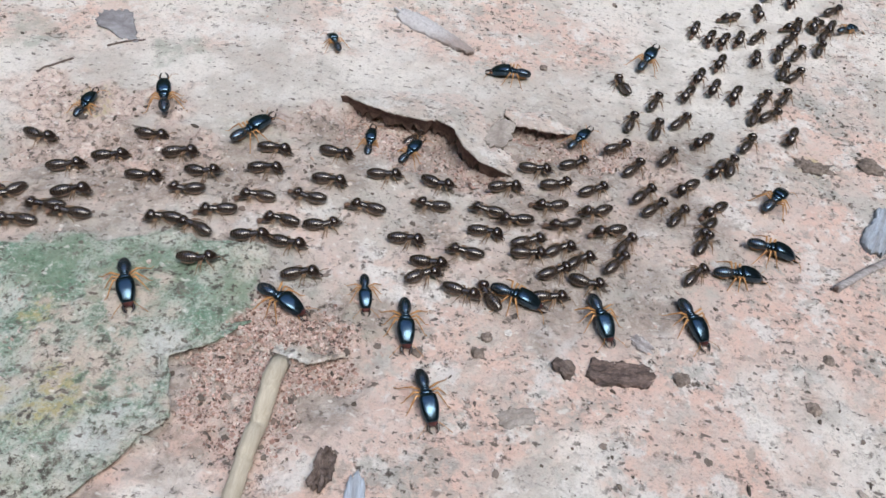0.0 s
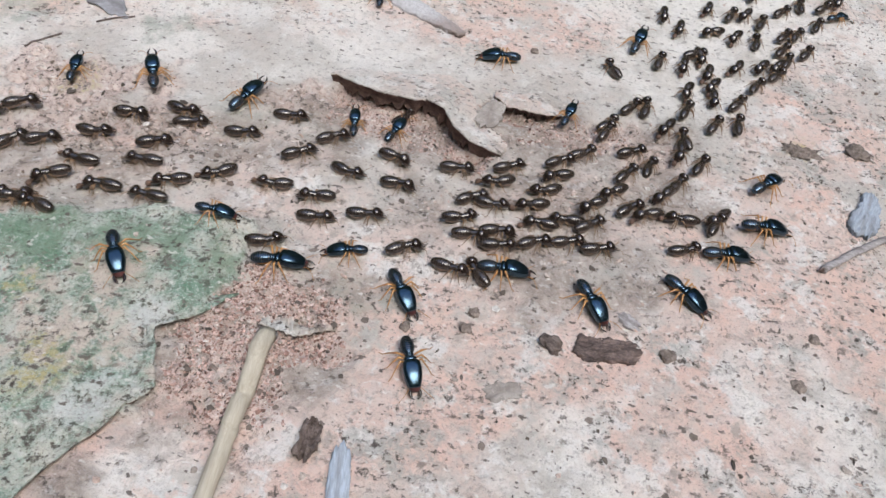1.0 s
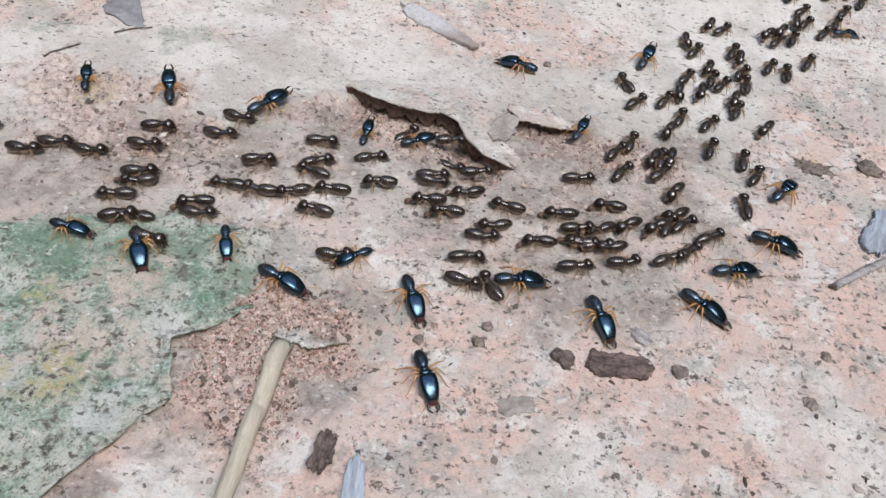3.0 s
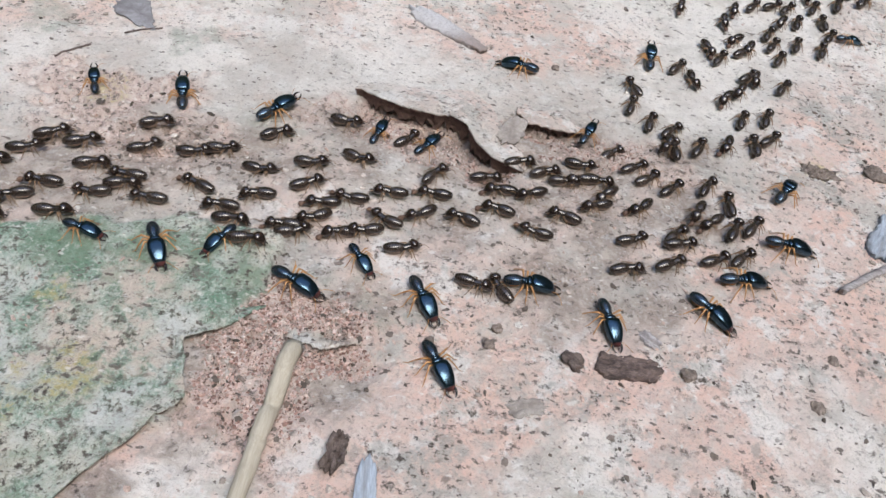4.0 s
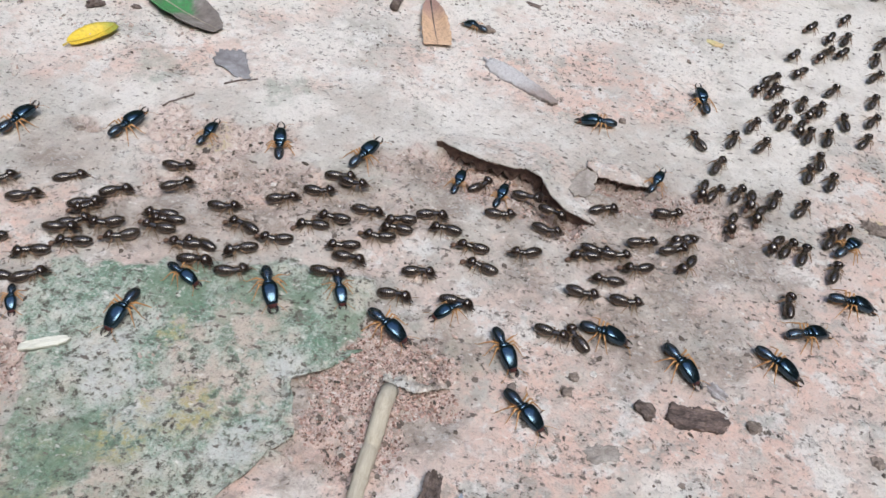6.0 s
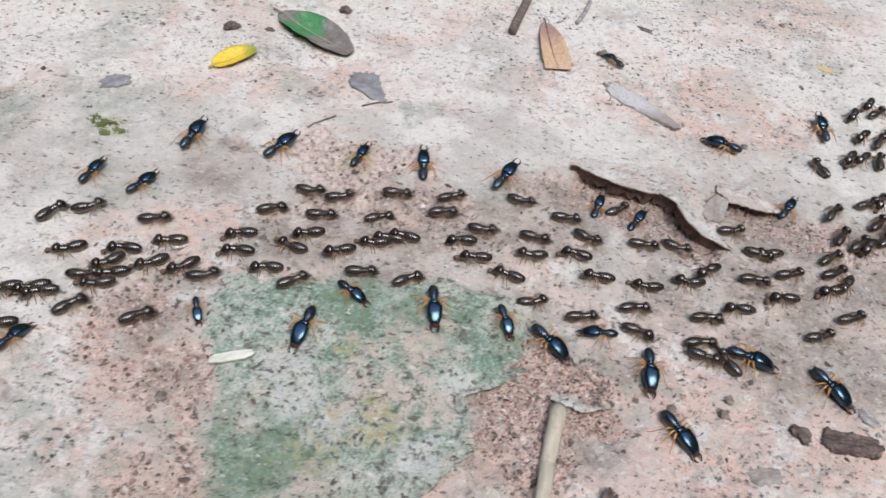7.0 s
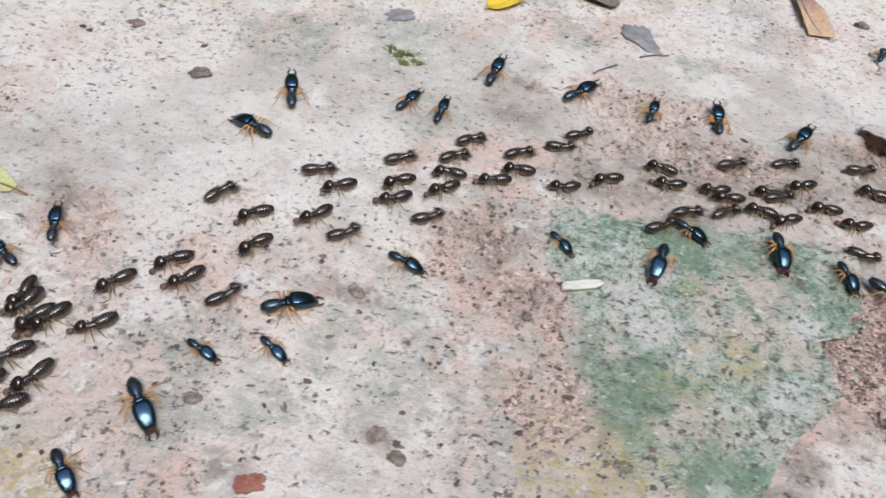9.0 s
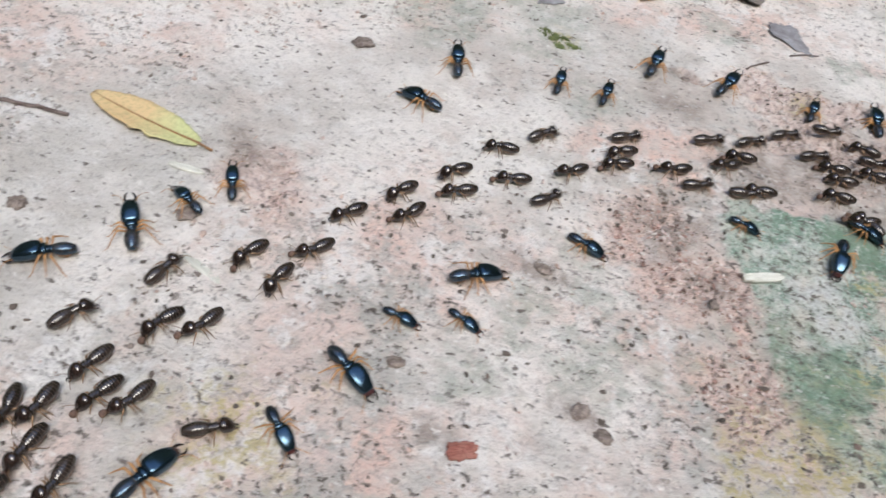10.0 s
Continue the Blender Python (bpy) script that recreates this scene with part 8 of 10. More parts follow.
    march(worker(), [(0, -168.2, 117.3, 53), (0.8, -154.1, 137.2, 50), (1.6, -135.7, 154.2, 39), (2.4, -115.3, 167.7, 27), (3.2, -93.3, 178.1, 16), (4, -69.8, 185.4, 22), (4.5, -58.3, 194.2, 21), (5, -30.8, 199.3, 11), (5.75, -6, 201.6, 2), (6.5, 16.8, 202.4, -18), (7, 24.7, 197.4, -11), (7.75, 39.1, 204.6, 38), (8.5, 49.5, 218.6, 64), (9.25, 59.1, 237.9, 64), (10, 70, 257.7, 55)], 0.224)
    march(worker(), [(0, -166.2, 131.8, 62), (0.8, -148.7, 151.8, 38), (1.6, -128.4, 167.2, 13), (2.4, -106.3, 179.5, 10), (3.2, -82.8, 188.7, 20), (4, -58.1, 194, 16), (4.5, -31.2, 199.3, 8), (5, -20.5, 202.8, -11), (5.75, 2.1, 200.2, -29), (6.5, 21.8, 197.3, -9), (7, 41.7, 201.2, 34), (7.75, 53.1, 216.4, 67), (8.5, 62.7, 235.7, 52), (9.25, 73.5, 255.2, 37), (10, 85.4, 273.8, 46)], 0.26)
    march(worker(), [(0, -161.6, 116.5, 49), (0.8, -147.6, 135.5, 43), (1.6, -129.8, 151.2, 38), (2.4, -109.9, 163.8, 30), (3.2, -88.5, 173.6, 16), (4, -65.8, 180.2, 8), (4.5, -53.7, 184.5, 15), (5, -42.2, 188.4, 13), (5.75, -23, 190.4, 6), (6.5, -3.9, 190.7, -5), (7, 22.5, 188.7, -4), (7.75, 41.3, 195.9, 28), (8.5, 54.8, 211.1, 58), (9.25, 64.5, 230.3, 66), (10, 74.9, 249.7, 59)], 0.227)
    march(worker(), [(0, -160.5, 126.5, 77), (0.8, -144.4, 145.4, 70), (1.6, -125.1, 160.2, 38), (2.4, -104, 172.1, 16), (3.2, -81.5, 181, 24), (4, -57.8, 186.3, 36), (4.5, -42.8, 188.1, 34), (5, -28.4, 189.5, 20), (5.75, -2.3, 191.6, -5), (6.5, 22.3, 192.6, -2), (7, 31.3, 192.7, 26), (7.75, 47.1, 203.6, 77), (8.5, 57.8, 221, 84), (9.25, 67.6, 240.5, 59), (10, 78.7, 259.6, 50)], 0.269)
    march(worker(), [(0, -153.9, 134.2, 52), (0.8, -136.1, 151.3, 62), (1.6, -116.1, 164.8, 53), (2.4, -94.5, 175.4, 23), (3.2, -71.5, 183, 5), (4, -48.3, 187.2, 18), (4.5, -33.9, 188.2, 28), (5.17, -8.5, 189, 24), (5.83, 16.4, 187.9, 8), (6.5, 39.5, 192.8, 27), (7, 50.1, 207.6, 53), (7.75, 60.1, 226, 76), (8.5, 70.2, 245.5, 88), (9.25, 81.7, 264.4, 74), (10, 93.7, 282.6, 52)], 0.258)
    march(worker(), [(0, -151.4, 139.6, 45), (0.8, -132.7, 156, 40), (1.6, -112.1, 169, 36), (2.4, -90, 178.9, 25), (3.2, -66.3, 185.7, 9), (4, -43.4, 189.7, 15), (4.5, -35.2, 193.2, 18), (5, -27.7, 193.8, 11), (5.75, -9.6, 194.6, 7), (6.5, 8.1, 194.4, 19), (7, 18.6, 202.7, 23), (7.5, 23.6, 201, 2), (8.33, 37.6, 208.3, 48), (9.17, 48, 224, 71), (10, 59, 246, 64)], 0.262)
    march(worker(), [(0, -132.2, 145.2, 38), (0.8, -113.1, 158.2, 30), (1.6, -92.3, 168.4, 22), (2.4, -70.5, 175.7, 13), (3.2, -47.7, 179.9, 10), (4, -24.8, 183.5, 29), (4.5, -20.3, 192.1, 28), (5, -6.4, 193.1, 1), (5.75, 19.8, 192.7, 3), (6.5, 41.1, 200, 43), (7, 45.7, 208.9, 60), (7.75, 55.4, 226.2, 64), (8.5, 65.5, 245.9, 61), (9.25, 77, 265.1, 57), (10, 89, 283.4, 56)], 0.237)
    march(worker(), [(0, -118.3, 143.6, 33), (0.8, -108.8, 149.7, 21), (1.6, -98.9, 155.1, 19), (2.4, -88.6, 159.7, 24), (3.2, -78, 163.7, 21), (4, -67.4, 166.7, 7), (4.5, -60.9, 168, 0), (5, -53.9, 169.1, -6), (5.75, -39.9, 168.7, -4), (6.5, -26.9, 167.9, 4), (7, -15.3, 168.8, 14), (7.5, -10.2, 171.9, 9), (8, 6.1, 173.3, -6), (8.67, 27.6, 174.4, 1), (9.33, 50, 183.8, 32), (10, 66.2, 201.3, 60)], 0.233)
    march(worker(), [(0, -86.2, 153.3, 3), (0.8, -76, 157.1, 20), (1.6, -66.1, 160, 20), (2.4, -55.3, 162, -2), (3.2, -43.2, 164.1, -14), (4, -31.9, 166.1, -2), (4.5, -30.8, 166.3, 13), (5, -29.7, 166.5, 16), (5.75, -23.1, 167.2, 2), (6.5, -16.4, 167.6, -20), (7, -3.7, 167.6, -19), (7.5, -1.4, 169.2, -11), (8.33, 24.5, 169.9, 12), (9.17, 54.5, 182.1, 42), (10, 73.6, 206.1, 45)], 0.218)
    march(loaded_worker(), [(0, 135, 314.2, -125), (0.8, 119.1, 290.2, -119), (1.6, 103.2, 266.2, -127), (2.4, 88, 242.4, -134), (3.2, 75, 217.8, -125), (4, 57.7, 190.3, -137), (4.5, 30.3, 178.6, -164), (5, 16.9, 177, -179), (5.75, -0.1, 178, -193), (6.5, -16.6, 178.4, -188), (7, -31.9, 175.8, -187), (7.5, -55.3, 178, -179), (8, -72.6, 174.7, -161), (8.5, -88.1, 169.8, -156), (9, -103, 163.4, -156), (9.5, -117.9, 154.1, -158), (10, -131.1, 145.2, -156)], 0.211)
    march(loaded_worker(), [(0, 146.2, 357.2, -129), (0.8, 130.3, 333.2, -117), (1.6, 114.4, 309.2, -107), (2.4, 98.5, 285.2, -114), (3.2, 82.6, 261.2, -127), (4, 68, 236.1, -120), (4.5, 65.4, 230.8, -110), (5, 52.9, 207.7, -109), (5.75, 27.8, 188.6, -150), (6.5, -5.5, 186.1, -176), (7, -17.9, 185.4, -177), (7.5, -29.8, 182.8, -176), (8, -44.1, 181.5, -168), (8.5, -62.1, 178, -157), (9, -79.9, 173.4, -145), (9.5, -97.6, 166.5, -143), (10, -112.7, 159.3, -145)], 0.23)
    march(worker(), [(0, 156.5, 366.5, -104), (0.8, 140.6, 342.5, -121), (1.6, 124.6, 318.5, -131), (2.4, 108.7, 294.5, -117), (3.2, 92.8, 270.5, -102), (4, 77.4, 246.3, -102), (4.5, 72.8, 232.8, -108), (5.17, 66.8, 218.6, -120), (5.83, 60, 204.1, -120), (6.5, 49.4, 190.6, -128), (7, 17.8, 179.2, -165), (7.5, 11.1, 188.4, -178), (8.25, -29, 187.4, -173), (9, -68.6, 181.3, -175), (9.5, -95.9, 171.7, -157), (10, -112.4, 163.7, -139)], 0.244)
    march(worker(), [(0, 151.2, 360.8, -130), (0.8, 135.3, 336.8, -131), (1.6, 119.4, 312.8, -125), (2.4, 103.4, 288.8, -121), (3.2, 87.5, 264.8, -125), (4, 72.6, 240.1, -119), (4.5, 69.2, 224.2, -109), (5, 61.1, 196.2, -126), (5.75, 31.9, 180.4, -168), (6.5, 2.1, 181.8, -180), (7, -12.7, 179.9, -177), (7.5, -28.9, 177.9, -179), (8, -50.5, 174.2, -178), (8.5, -48.3, 182.1, -221), (9, -53.6, 176.9, -163), (9.5, -57.4, 179.3, -182), (10, -65.8, 177.4, -167)], 0.212)
    march(loaded_worker(), [(0, 141.6, 397.9, -128), (0.8, 125.6, 373.9, -115), (1.6, 109.7, 349.9, -106), (2.4, 93.8, 325.9, -116), (3.2, 77.9, 301.9, -128), (4, 61.8, 277.6, -104), (4.5, 64.6, 262, -91), (5.25, 53.5, 237.8, -95), (6, 44.4, 215.7, -106), (6.75, 32.9, 201.7, -149), (7.5, 14.4, 195.6, -178), (8, 0.7, 194.9, -170), (8.5, -18.1, 192.2, -157), (9, -36.8, 188.1, -148), (9.5, -50.7, 183.9, -154), (10, -67.2, 181.2, -165)], 0.262)
    march(loaded_worker(), [(0, 154.9, 384.8, -129), (0.8, 139, 360.8, -120), (1.6, 123.1, 336.8, -108), (2.4, 107.2, 312.8, -112), (3.2, 91.2, 288.8, -125), (4, 75.3, 264.6, -130), (4.5, 67.1, 254.5, -115), (5, 59.2, 233.6, -96), (5.67, 53.5, 214.1, -92), (6.33, 44.6, 197.2, -122), (7, 28.3, 185.1, -163), (7.5, 14.9, 183.3, -178), (8, 0, 180.3, -174), (8.5, -20.8, 178.8, -165), (9, -41.1, 175.4, -143), (9.5, -59.1, 164.9, -143), (10, -61, 165.8, -205)], 0.24)
    march(loaded_worker(), [(0, 153.2, 393.7, -112), (0.8, 137.3, 369.7, -118), (1.6, 121.4, 345.7, -127), (2.4, 105.5, 321.8, -125), (3.2, 89.5, 297.8, -115), (4, 73.6, 273.6, -96), (4.5, 76, 264, -92), (5, 70.2, 249, -110), (5.75, 61, 221.1, -111), (6.5, 48.7, 194.5, -130), (7, 39.7, 190.3, -153), (7.5, 21.8, 188, -167), (8, -0.5, 187.5, -170), (8.5, -22.7, 185.9, -171), (9, -44.6, 182.1, -174), (9.5, -66, 180, -176), (10, -87.6, 175.4, -161)], 0.237)
    march(loaded_worker(), [(0, 157.8, 401.1, -118), (0.8, 141.8, 377.1, -114), (1.6, 125.9, 353.1, -119), (2.4, 110, 329.1, -126), (3.2, 94.1, 305.1, -124), (4, 78.1, 281.1, -106), (4.5, 78.7, 275.1, -109), (5, 70.4, 266.7, -115), (5.75, 68.3, 256, -101), (6.5, 66.7, 245.2, -115), (7.38, 49.2, 209.8, -118), (8.25, 21.3, 191.6, -162), (9.12, -18.5, 189.7, -172), (10, -58.4, 182.8, -173)], 0.233)
    march(worker(), [(0, 158.7, 381.1, -127), (0.8, 142.7, 357.2, -126), (1.6, 126.8, 333.2, -113), (2.4, 110.9, 309.2, -109), (3.2, 95, 285.2, -120), (4, 79.1, 261, -121), (4.5, 74.7, 246, -120), (5, 55.6, 214.3, -112), (5.75, 44.2, 194.8, -119), (6.5, 23.6, 182.7, -160), (7, 7.4, 183.7, -178), (7.5, -8.7, 182, -180), (8, -24.6, 181, -181), (8.5, -40.5, 179.9, -172), (9, -56.5, 178.3, -165), (9.5, -80, 175.3, -150), (10, -90.1, 170.5, -154)], 0.238)
    march(worker(), [(0, -181.6, 93.4, 63), (0.9, -168.8, 118.5, 51), (1.8, -152.4, 140.9, 48), (2.7, -131, 159.2, 37), (3.6, -107.2, 173.3, 20), (4.5, -81.6, 183.6, 10), (5, -67.3, 187, 7), (5.75, -49.2, 189.8, 11), (6.5, -30.7, 192.4, 2), (7, -15.4, 191.2, -13), (7.5, -4.9, 188.6, -13), (8.33, 19.1, 188.8, -2), (9.17, 40.1, 195.7, 34), (10, 54.9, 212.4, 62)], 0.268)
    march(worker(), [(0, -175.8, 112.8, 72), (0.9, -160.4, 135.9, 54), (1.8, -139.6, 156.5, 34), (2.7, -116.1, 172, 35), (3.6, -90.6, 183.5, 33), (4.5, -63.1, 190.9, 20), (5, -58.4, 194.4, 18), (5.75, -45.4, 196.7, 8), (6.5, -31.3, 198.8, 4), (7, -20.6, 196.4, 3), (7.5, -2.7, 194.3, 7), (8.33, 20.6, 194.6, 7), (9.17, 38.5, 201.4, 33), (10, 51, 217, 66)], 0.216)
    march(worker(), [(0, -172.9, 100.5, 66), (0.9, -159.1, 123.6, 58), (1.8, -141.5, 144.2, 33), (2.7, -119.9, 160.2, 20), (3.6, -96.1, 172.5, 23), (4.5, -70.6, 181, 18), (5, -61.1, 183.5, 9), (5.75, -39.8, 187.5, -1), (6.5, -17.7, 190.3, -4), (7, -2.4, 192.7, 0), (7.75, 18.9, 192.9, 8), (8.5, 36.3, 198.1, 31), (9.25, 49.3, 210.8, 47), (10, 58.9, 229.3, 51)], 0.242)
    march(worker(), [(0, -154.4, 116.9, 56), (0.9, -138.4, 136.7, 42), (1.8, -118.2, 152.2, 32), (2.7, -95.6, 164.4, 24), (3.6, -71.6, 173, 14), (4.5, -46.1, 177.7, -8), (5, -42.6, 172.7, -14), (5.75, -24.3, 174.1, 1), (6.5, -6, 173.8, 1), (7, 10.9, 174.8, 2), (7.5, 20, 174.9, 5), (8.33, 47.8, 184, 33), (9.17, 67, 205.5, 60), (10, 78.1, 227.5, 63)], 0.243)
    march(worker(), [(0, 109, 311.3, -129), (0.9, 91.1, 284.3, -121), (1.8, 73.3, 256.9, -106), (2.7, 57.6, 227.7, -107), (3.6, 42, 202.9, -142), (4.5, 17.5, 193.3, -165), (5, 11.5, 189.6, -160), (5.83, -18.3, 187.7, -158), (6.67, -47.8, 182.3, -163), (7.5, -76.7, 175.2, -168), (8, -93, 169.4, -160), (8.5, -107.6, 163.1, -147), (9, -121.6, 155.4, -136), (9.5, -135.7, 147.2, -126), (10, -149.6, 131.9, -117)], 0.233)
    march(worker(), [(0, 171.3, 400.3, -112), (0.9, 153.4, 373.3, -118), (1.8, 135.5, 346.3, -127), (2.7, 117.6, 319.3, -122), (3.6, 99.7, 292.3, -113), (4.5, 81.8, 265.3, -123), (5, 76, 261.5, -122), (5.75, 73.8, 249.8, -103), (6.5, 72.1, 238.1, -116), (7, 51.5, 207.3, -123), (7.5, 22.6, 193.5, -161), (8.25, 1.9, 192.8, -173), (9, -20.5, 191.9, -182), (9.5, -49.1, 191, -183), (10, -59.8, 192.2, -176)], 0.261)
    march(loaded_worker(), [(0, 166.8, 416.7, -120), (0.9, 148.9, 389.7, -124), (1.8, 131, 362.7, -135), (2.7, 113.1, 335.7, -132), (3.6, 95.2, 308.7, -121), (4.5, 77.3, 281.7, -127), (5, 70.8, 275.7, -134), (5.75, 66.2, 266.5, -128), (6.5, 61.7, 257, -125), (7.38, 46.6, 228, -113), (8.25, 33.6, 208.9, -142), (9.12, 14.7, 203.2, -190), (10, -17.5, 202.6, -186)], 0.267)
    march(worker(), [(0, -182.9, 85.2, 66), (0.83, -172.9, 109.1, 77), (1.67, -159.3, 130.2, 80), (2.5, -141.5, 149.4, 48), (3.33, -120.8, 164.2, 23), (4.17, -98.2, 175.8, 28), (5, -74.1, 184.2, 38), (5.75, -56.5, 186.5, 26), (6.5, -39.4, 188.5, 2), (7, -27.2, 188.2, -5), (7.5, -14.2, 190.4, -13), (8, -9.5, 185.8, -3), (8.67, 9.8, 186.1, 25), (9.33, 28.8, 187.8, 38), (10, 45.5, 196.4, 44)], 0.236)
    march(worker(), [(0, -178.2, 84.1, 74), (0.83, -168.6, 107, 69), (1.67, -155.2, 127.7, 61), (2.5, -138.1, 145.9, 39), (3.33, -118, 160.3, 30), (4.17, -96, 171.6, 29), (5, -72.6, 179.7, 23), (5.75, -63.4, 181.5, 12), (6.5, -54.2, 182.9, 11), (7, -39.1, 187.3, 8), (7.5, -26, 187.5, 0), (8, -12.3, 186.4, 5), (8.67, 7.1, 186.7, 9), (9.33, 26.1, 187.8, 15), (10, 43, 195.3, 34)], 0.258)
    march(worker(), [(0, -127.4, 136.6, 40), (0.83, -118.1, 143.6, 33), (1.67, -108.2, 149.9, 31), (2.5, -97.8, 155.4, 30), (3.33, -87.1, 160.1, 25), (4.17, -76, 164.1, 17), (5, -65, 167, 7), (5.75, -62.2, 166.5, -8), (6.5, -59.3, 166, 24), (7, -52.6, 169.2, 28), (7.5, -41.7, 174.3, 11), (8, -14.5, 174.7, -2), (8.67, 4.3, 175.1, -1), (9.33, 25, 175.8, 11), (10, 47.1, 184, 38)], 0.255)
    march(worker(), [(0, -170.3, 89.8, 72), (0.83, -159.7, 111, 35), (1.67, -145.9, 130.5, 24), (2.5, -128.4, 146.5, 35), (3.33, -108.3, 159.4, 38), (4.17, -86.6, 169.3, 9), (5, -63.7, 175.8, -25), (5.75, -40.6, 175.2, -18), (6.5, -18.6, 173.4, 4), (7, -4.5, 173.8, 8), (7.5, 9.5, 172.9, -2), (8.33, 37.7, 176.8, -4), (9.17, 62.2, 194.9, 28), (10, 75.5, 218.1, 65)], 0.215)
    march(worker(), [(0, 126.7, 337.4, -121), (0.83, 110.1, 312.4, -123), (1.67, 93.6, 287.4, -125), (2.5, 77, 262.3, -122), (3.33, 61.8, 235.5, -114), (4.17, 48.4, 209.9, -123), (5, 28.9, 195, -154), (5.75, 10, 187, -165), (6.5, -11.3, 180.7, -174), (7, -27.6, 182.3, -177), (7.5, -41.7, 180.8, -168), (8, -56.8, 177.7, -167), (8.5, -73, 173.4, -162), (9, -88.3, 167.2, -160), (9.5, -106.6, 160.6, -156), (10, -120.6, 152.5, -146)], 0.265)
    march(loaded_worker(), [(0, 177.5, 423.7, -134), (0.83, 161, 398.7, -121), (1.67, 144.4, 373.7, -121), (2.5, 127.8, 348.7, -134), (3.33, 111.2, 323.7, -138), (4.17, 94.6, 298.7, -126), (5, 78, 273.6, -120), (5.75, 71.4, 265.3, -131), (6.5, 64.8, 256.5, -135), (7, 57.3, 242, -131), (7.75, 45.4, 218.3, -124), (8.5, 32.7, 204.2, -145), (9.25, 13.9, 199.8, -179), (10, -13.5, 199.4, -189)], 0.239)
    march(loaded_worker(), [(0, 182.6, 415.3, -116), (0.83, 166, 390.3, -114), (1.67, 149.5, 365.3, -122), (2.5, 132.9, 340.3, -127), (3.33, 116.3, 315.3, -120), (4.17, 99.7, 290.3, -113), (5, 83.1, 265.3, -116), (5.75, 78.5, 256.7, -120), (6.5, 74.2, 248, -119), (7, 58.1, 213.9, -114), (7.5, 32.6, 188.2, -149), (8, 14.2, 187.7, -170), (8.5, -9.1, 186, -166), (9, -32.1, 182.5, -165), (9.5, -49.6, 177.2, -165), (10, -66.8, 171.9, -167)], 0.223)
    march(worker(), [(0, 184.6, 435.3, -123), (0.83, 168, 410.3, -124), (1.67, 151.4, 385.3, -126), (2.5, 134.8, 360.3, -125), (3.33, 118.2, 335.3, -123), (4.17, 101.7, 310.3, -123), (5, 85.1, 285.3, -126), (5.75, 79.4, 277.6, -128), (6.5, 73.8, 269.7, -131), (7, 59.1, 252.3, -124), (7.75, 46.4, 227.4, -116), (8.5, 35.4, 210.3, -138), (9.25, 20.9, 203.6, -174), (10, -3.9, 203.1, -180)], 0.252)
    march(worker(), [(0, -200.4, 15.5, 85), (0.93, -194.5, 41.8, 96), (1.86, -188.5, 68, 82), (2.79, -180.7, 95.2, 63), (3.71, -167.1, 120.8, 65), (4.64, -149.5, 143.7, 64), (5.57, -127, 161.7, 38), (6.5, -102.1, 175.4, 17), (7, -86.2, 181.5, 18), (7.5, -72.5, 185.1, 30), (8, -62.4, 190.4, 36), (8.5, -51.5, 192.4, 29), (9, -40.3, 194.6, 20), (9.5, -25, 196.6, 5), (10, -9.8, 197.6, -4)], 0.233)
    march(worker(), [(0, -196.5, 29.1, 78), (0.93, -190.5, 55.4, 86), (1.86, -184.2, 82.1, 79), (2.79, -173.5, 108.8, 59), (3.71, -158.1, 132.4, 54), (4.64, -137.5, 153.1, 47), (5.57, -113.8, 168.7, 34), (6.5, -88, 180.3, 13), (7, -75.1, 182.2, 11), (7.5, -61.2, 186.2, 12), (8, -46.8, 188, 15), (8.67, -27.2, 191.1, 15), (9.33, -7.3, 192.3, 6), (10, 12.2, 192.5, -1)], 0.26)
    march(worker(), [(0, -199.9, 39.5, 76), (0.93, -193.9, 65.7, 93), (1.86, -186.4, 93.4, 83), (2.79, -173.1, 120.4, 54), (3.71, -155.7, 144.1, 46), (4.64, -132.7, 163.5, 50), (5.57, -107.4, 178.2, 38), (6.5, -80.1, 188.8, 12), (7, -60.1, 193.2, 4), (7.5, -46.6, 195.5, 10), (8, -30.8, 197.6, 17), (8.67, -10.3, 199.2, 20), (9.33, 9.6, 199.4, 12), (10, 25.1, 200.6, 14)], 0.227)
    march(worker(), [(0, -192.2, 47.4, 73), (0.93, -186.3, 73.7, 68), (1.86, -177.3, 100.8, 64), (2.79, -162.9, 125.3, 59), (3.71, -144.1, 147.4, 37), (4.64, -121.2, 164.3, 23), (5.57, -96, 177.1, 21), (6.5, -68.7, 185.7, 15), (7, -48.7, 190.1, 10), (7.5, -36.2, 191.4, -5), (8, -23.5, 190, -10), (8.67, -3.8, 191, -6), (9.33, 15.5, 191.1, 1), (10, 32.3, 194.2, 25)], 0.266)
    march(worker(), [(0, -196.9, 61.1, 77), (0.93, -190.1, 88.7, 80), (1.86, -177.7, 116.6, 65), (2.79, -161.1, 140.8, 49), (3.71, -138.4, 161.8, 37), (4.64, -113.3, 177.5, 35), (5.57, -86.2, 188.9, 24), (6.5, -57.5, 195.4, 6), (7, -31.5, 198.9, 0), (7.5, -20.7, 196.9, -21), (8, -15.2, 192.6, -5), (8.67, 4.5, 193, 9), (9.33, 22.7, 193.6, 14), (10, 37.6, 199.2, 32)], 0.252)
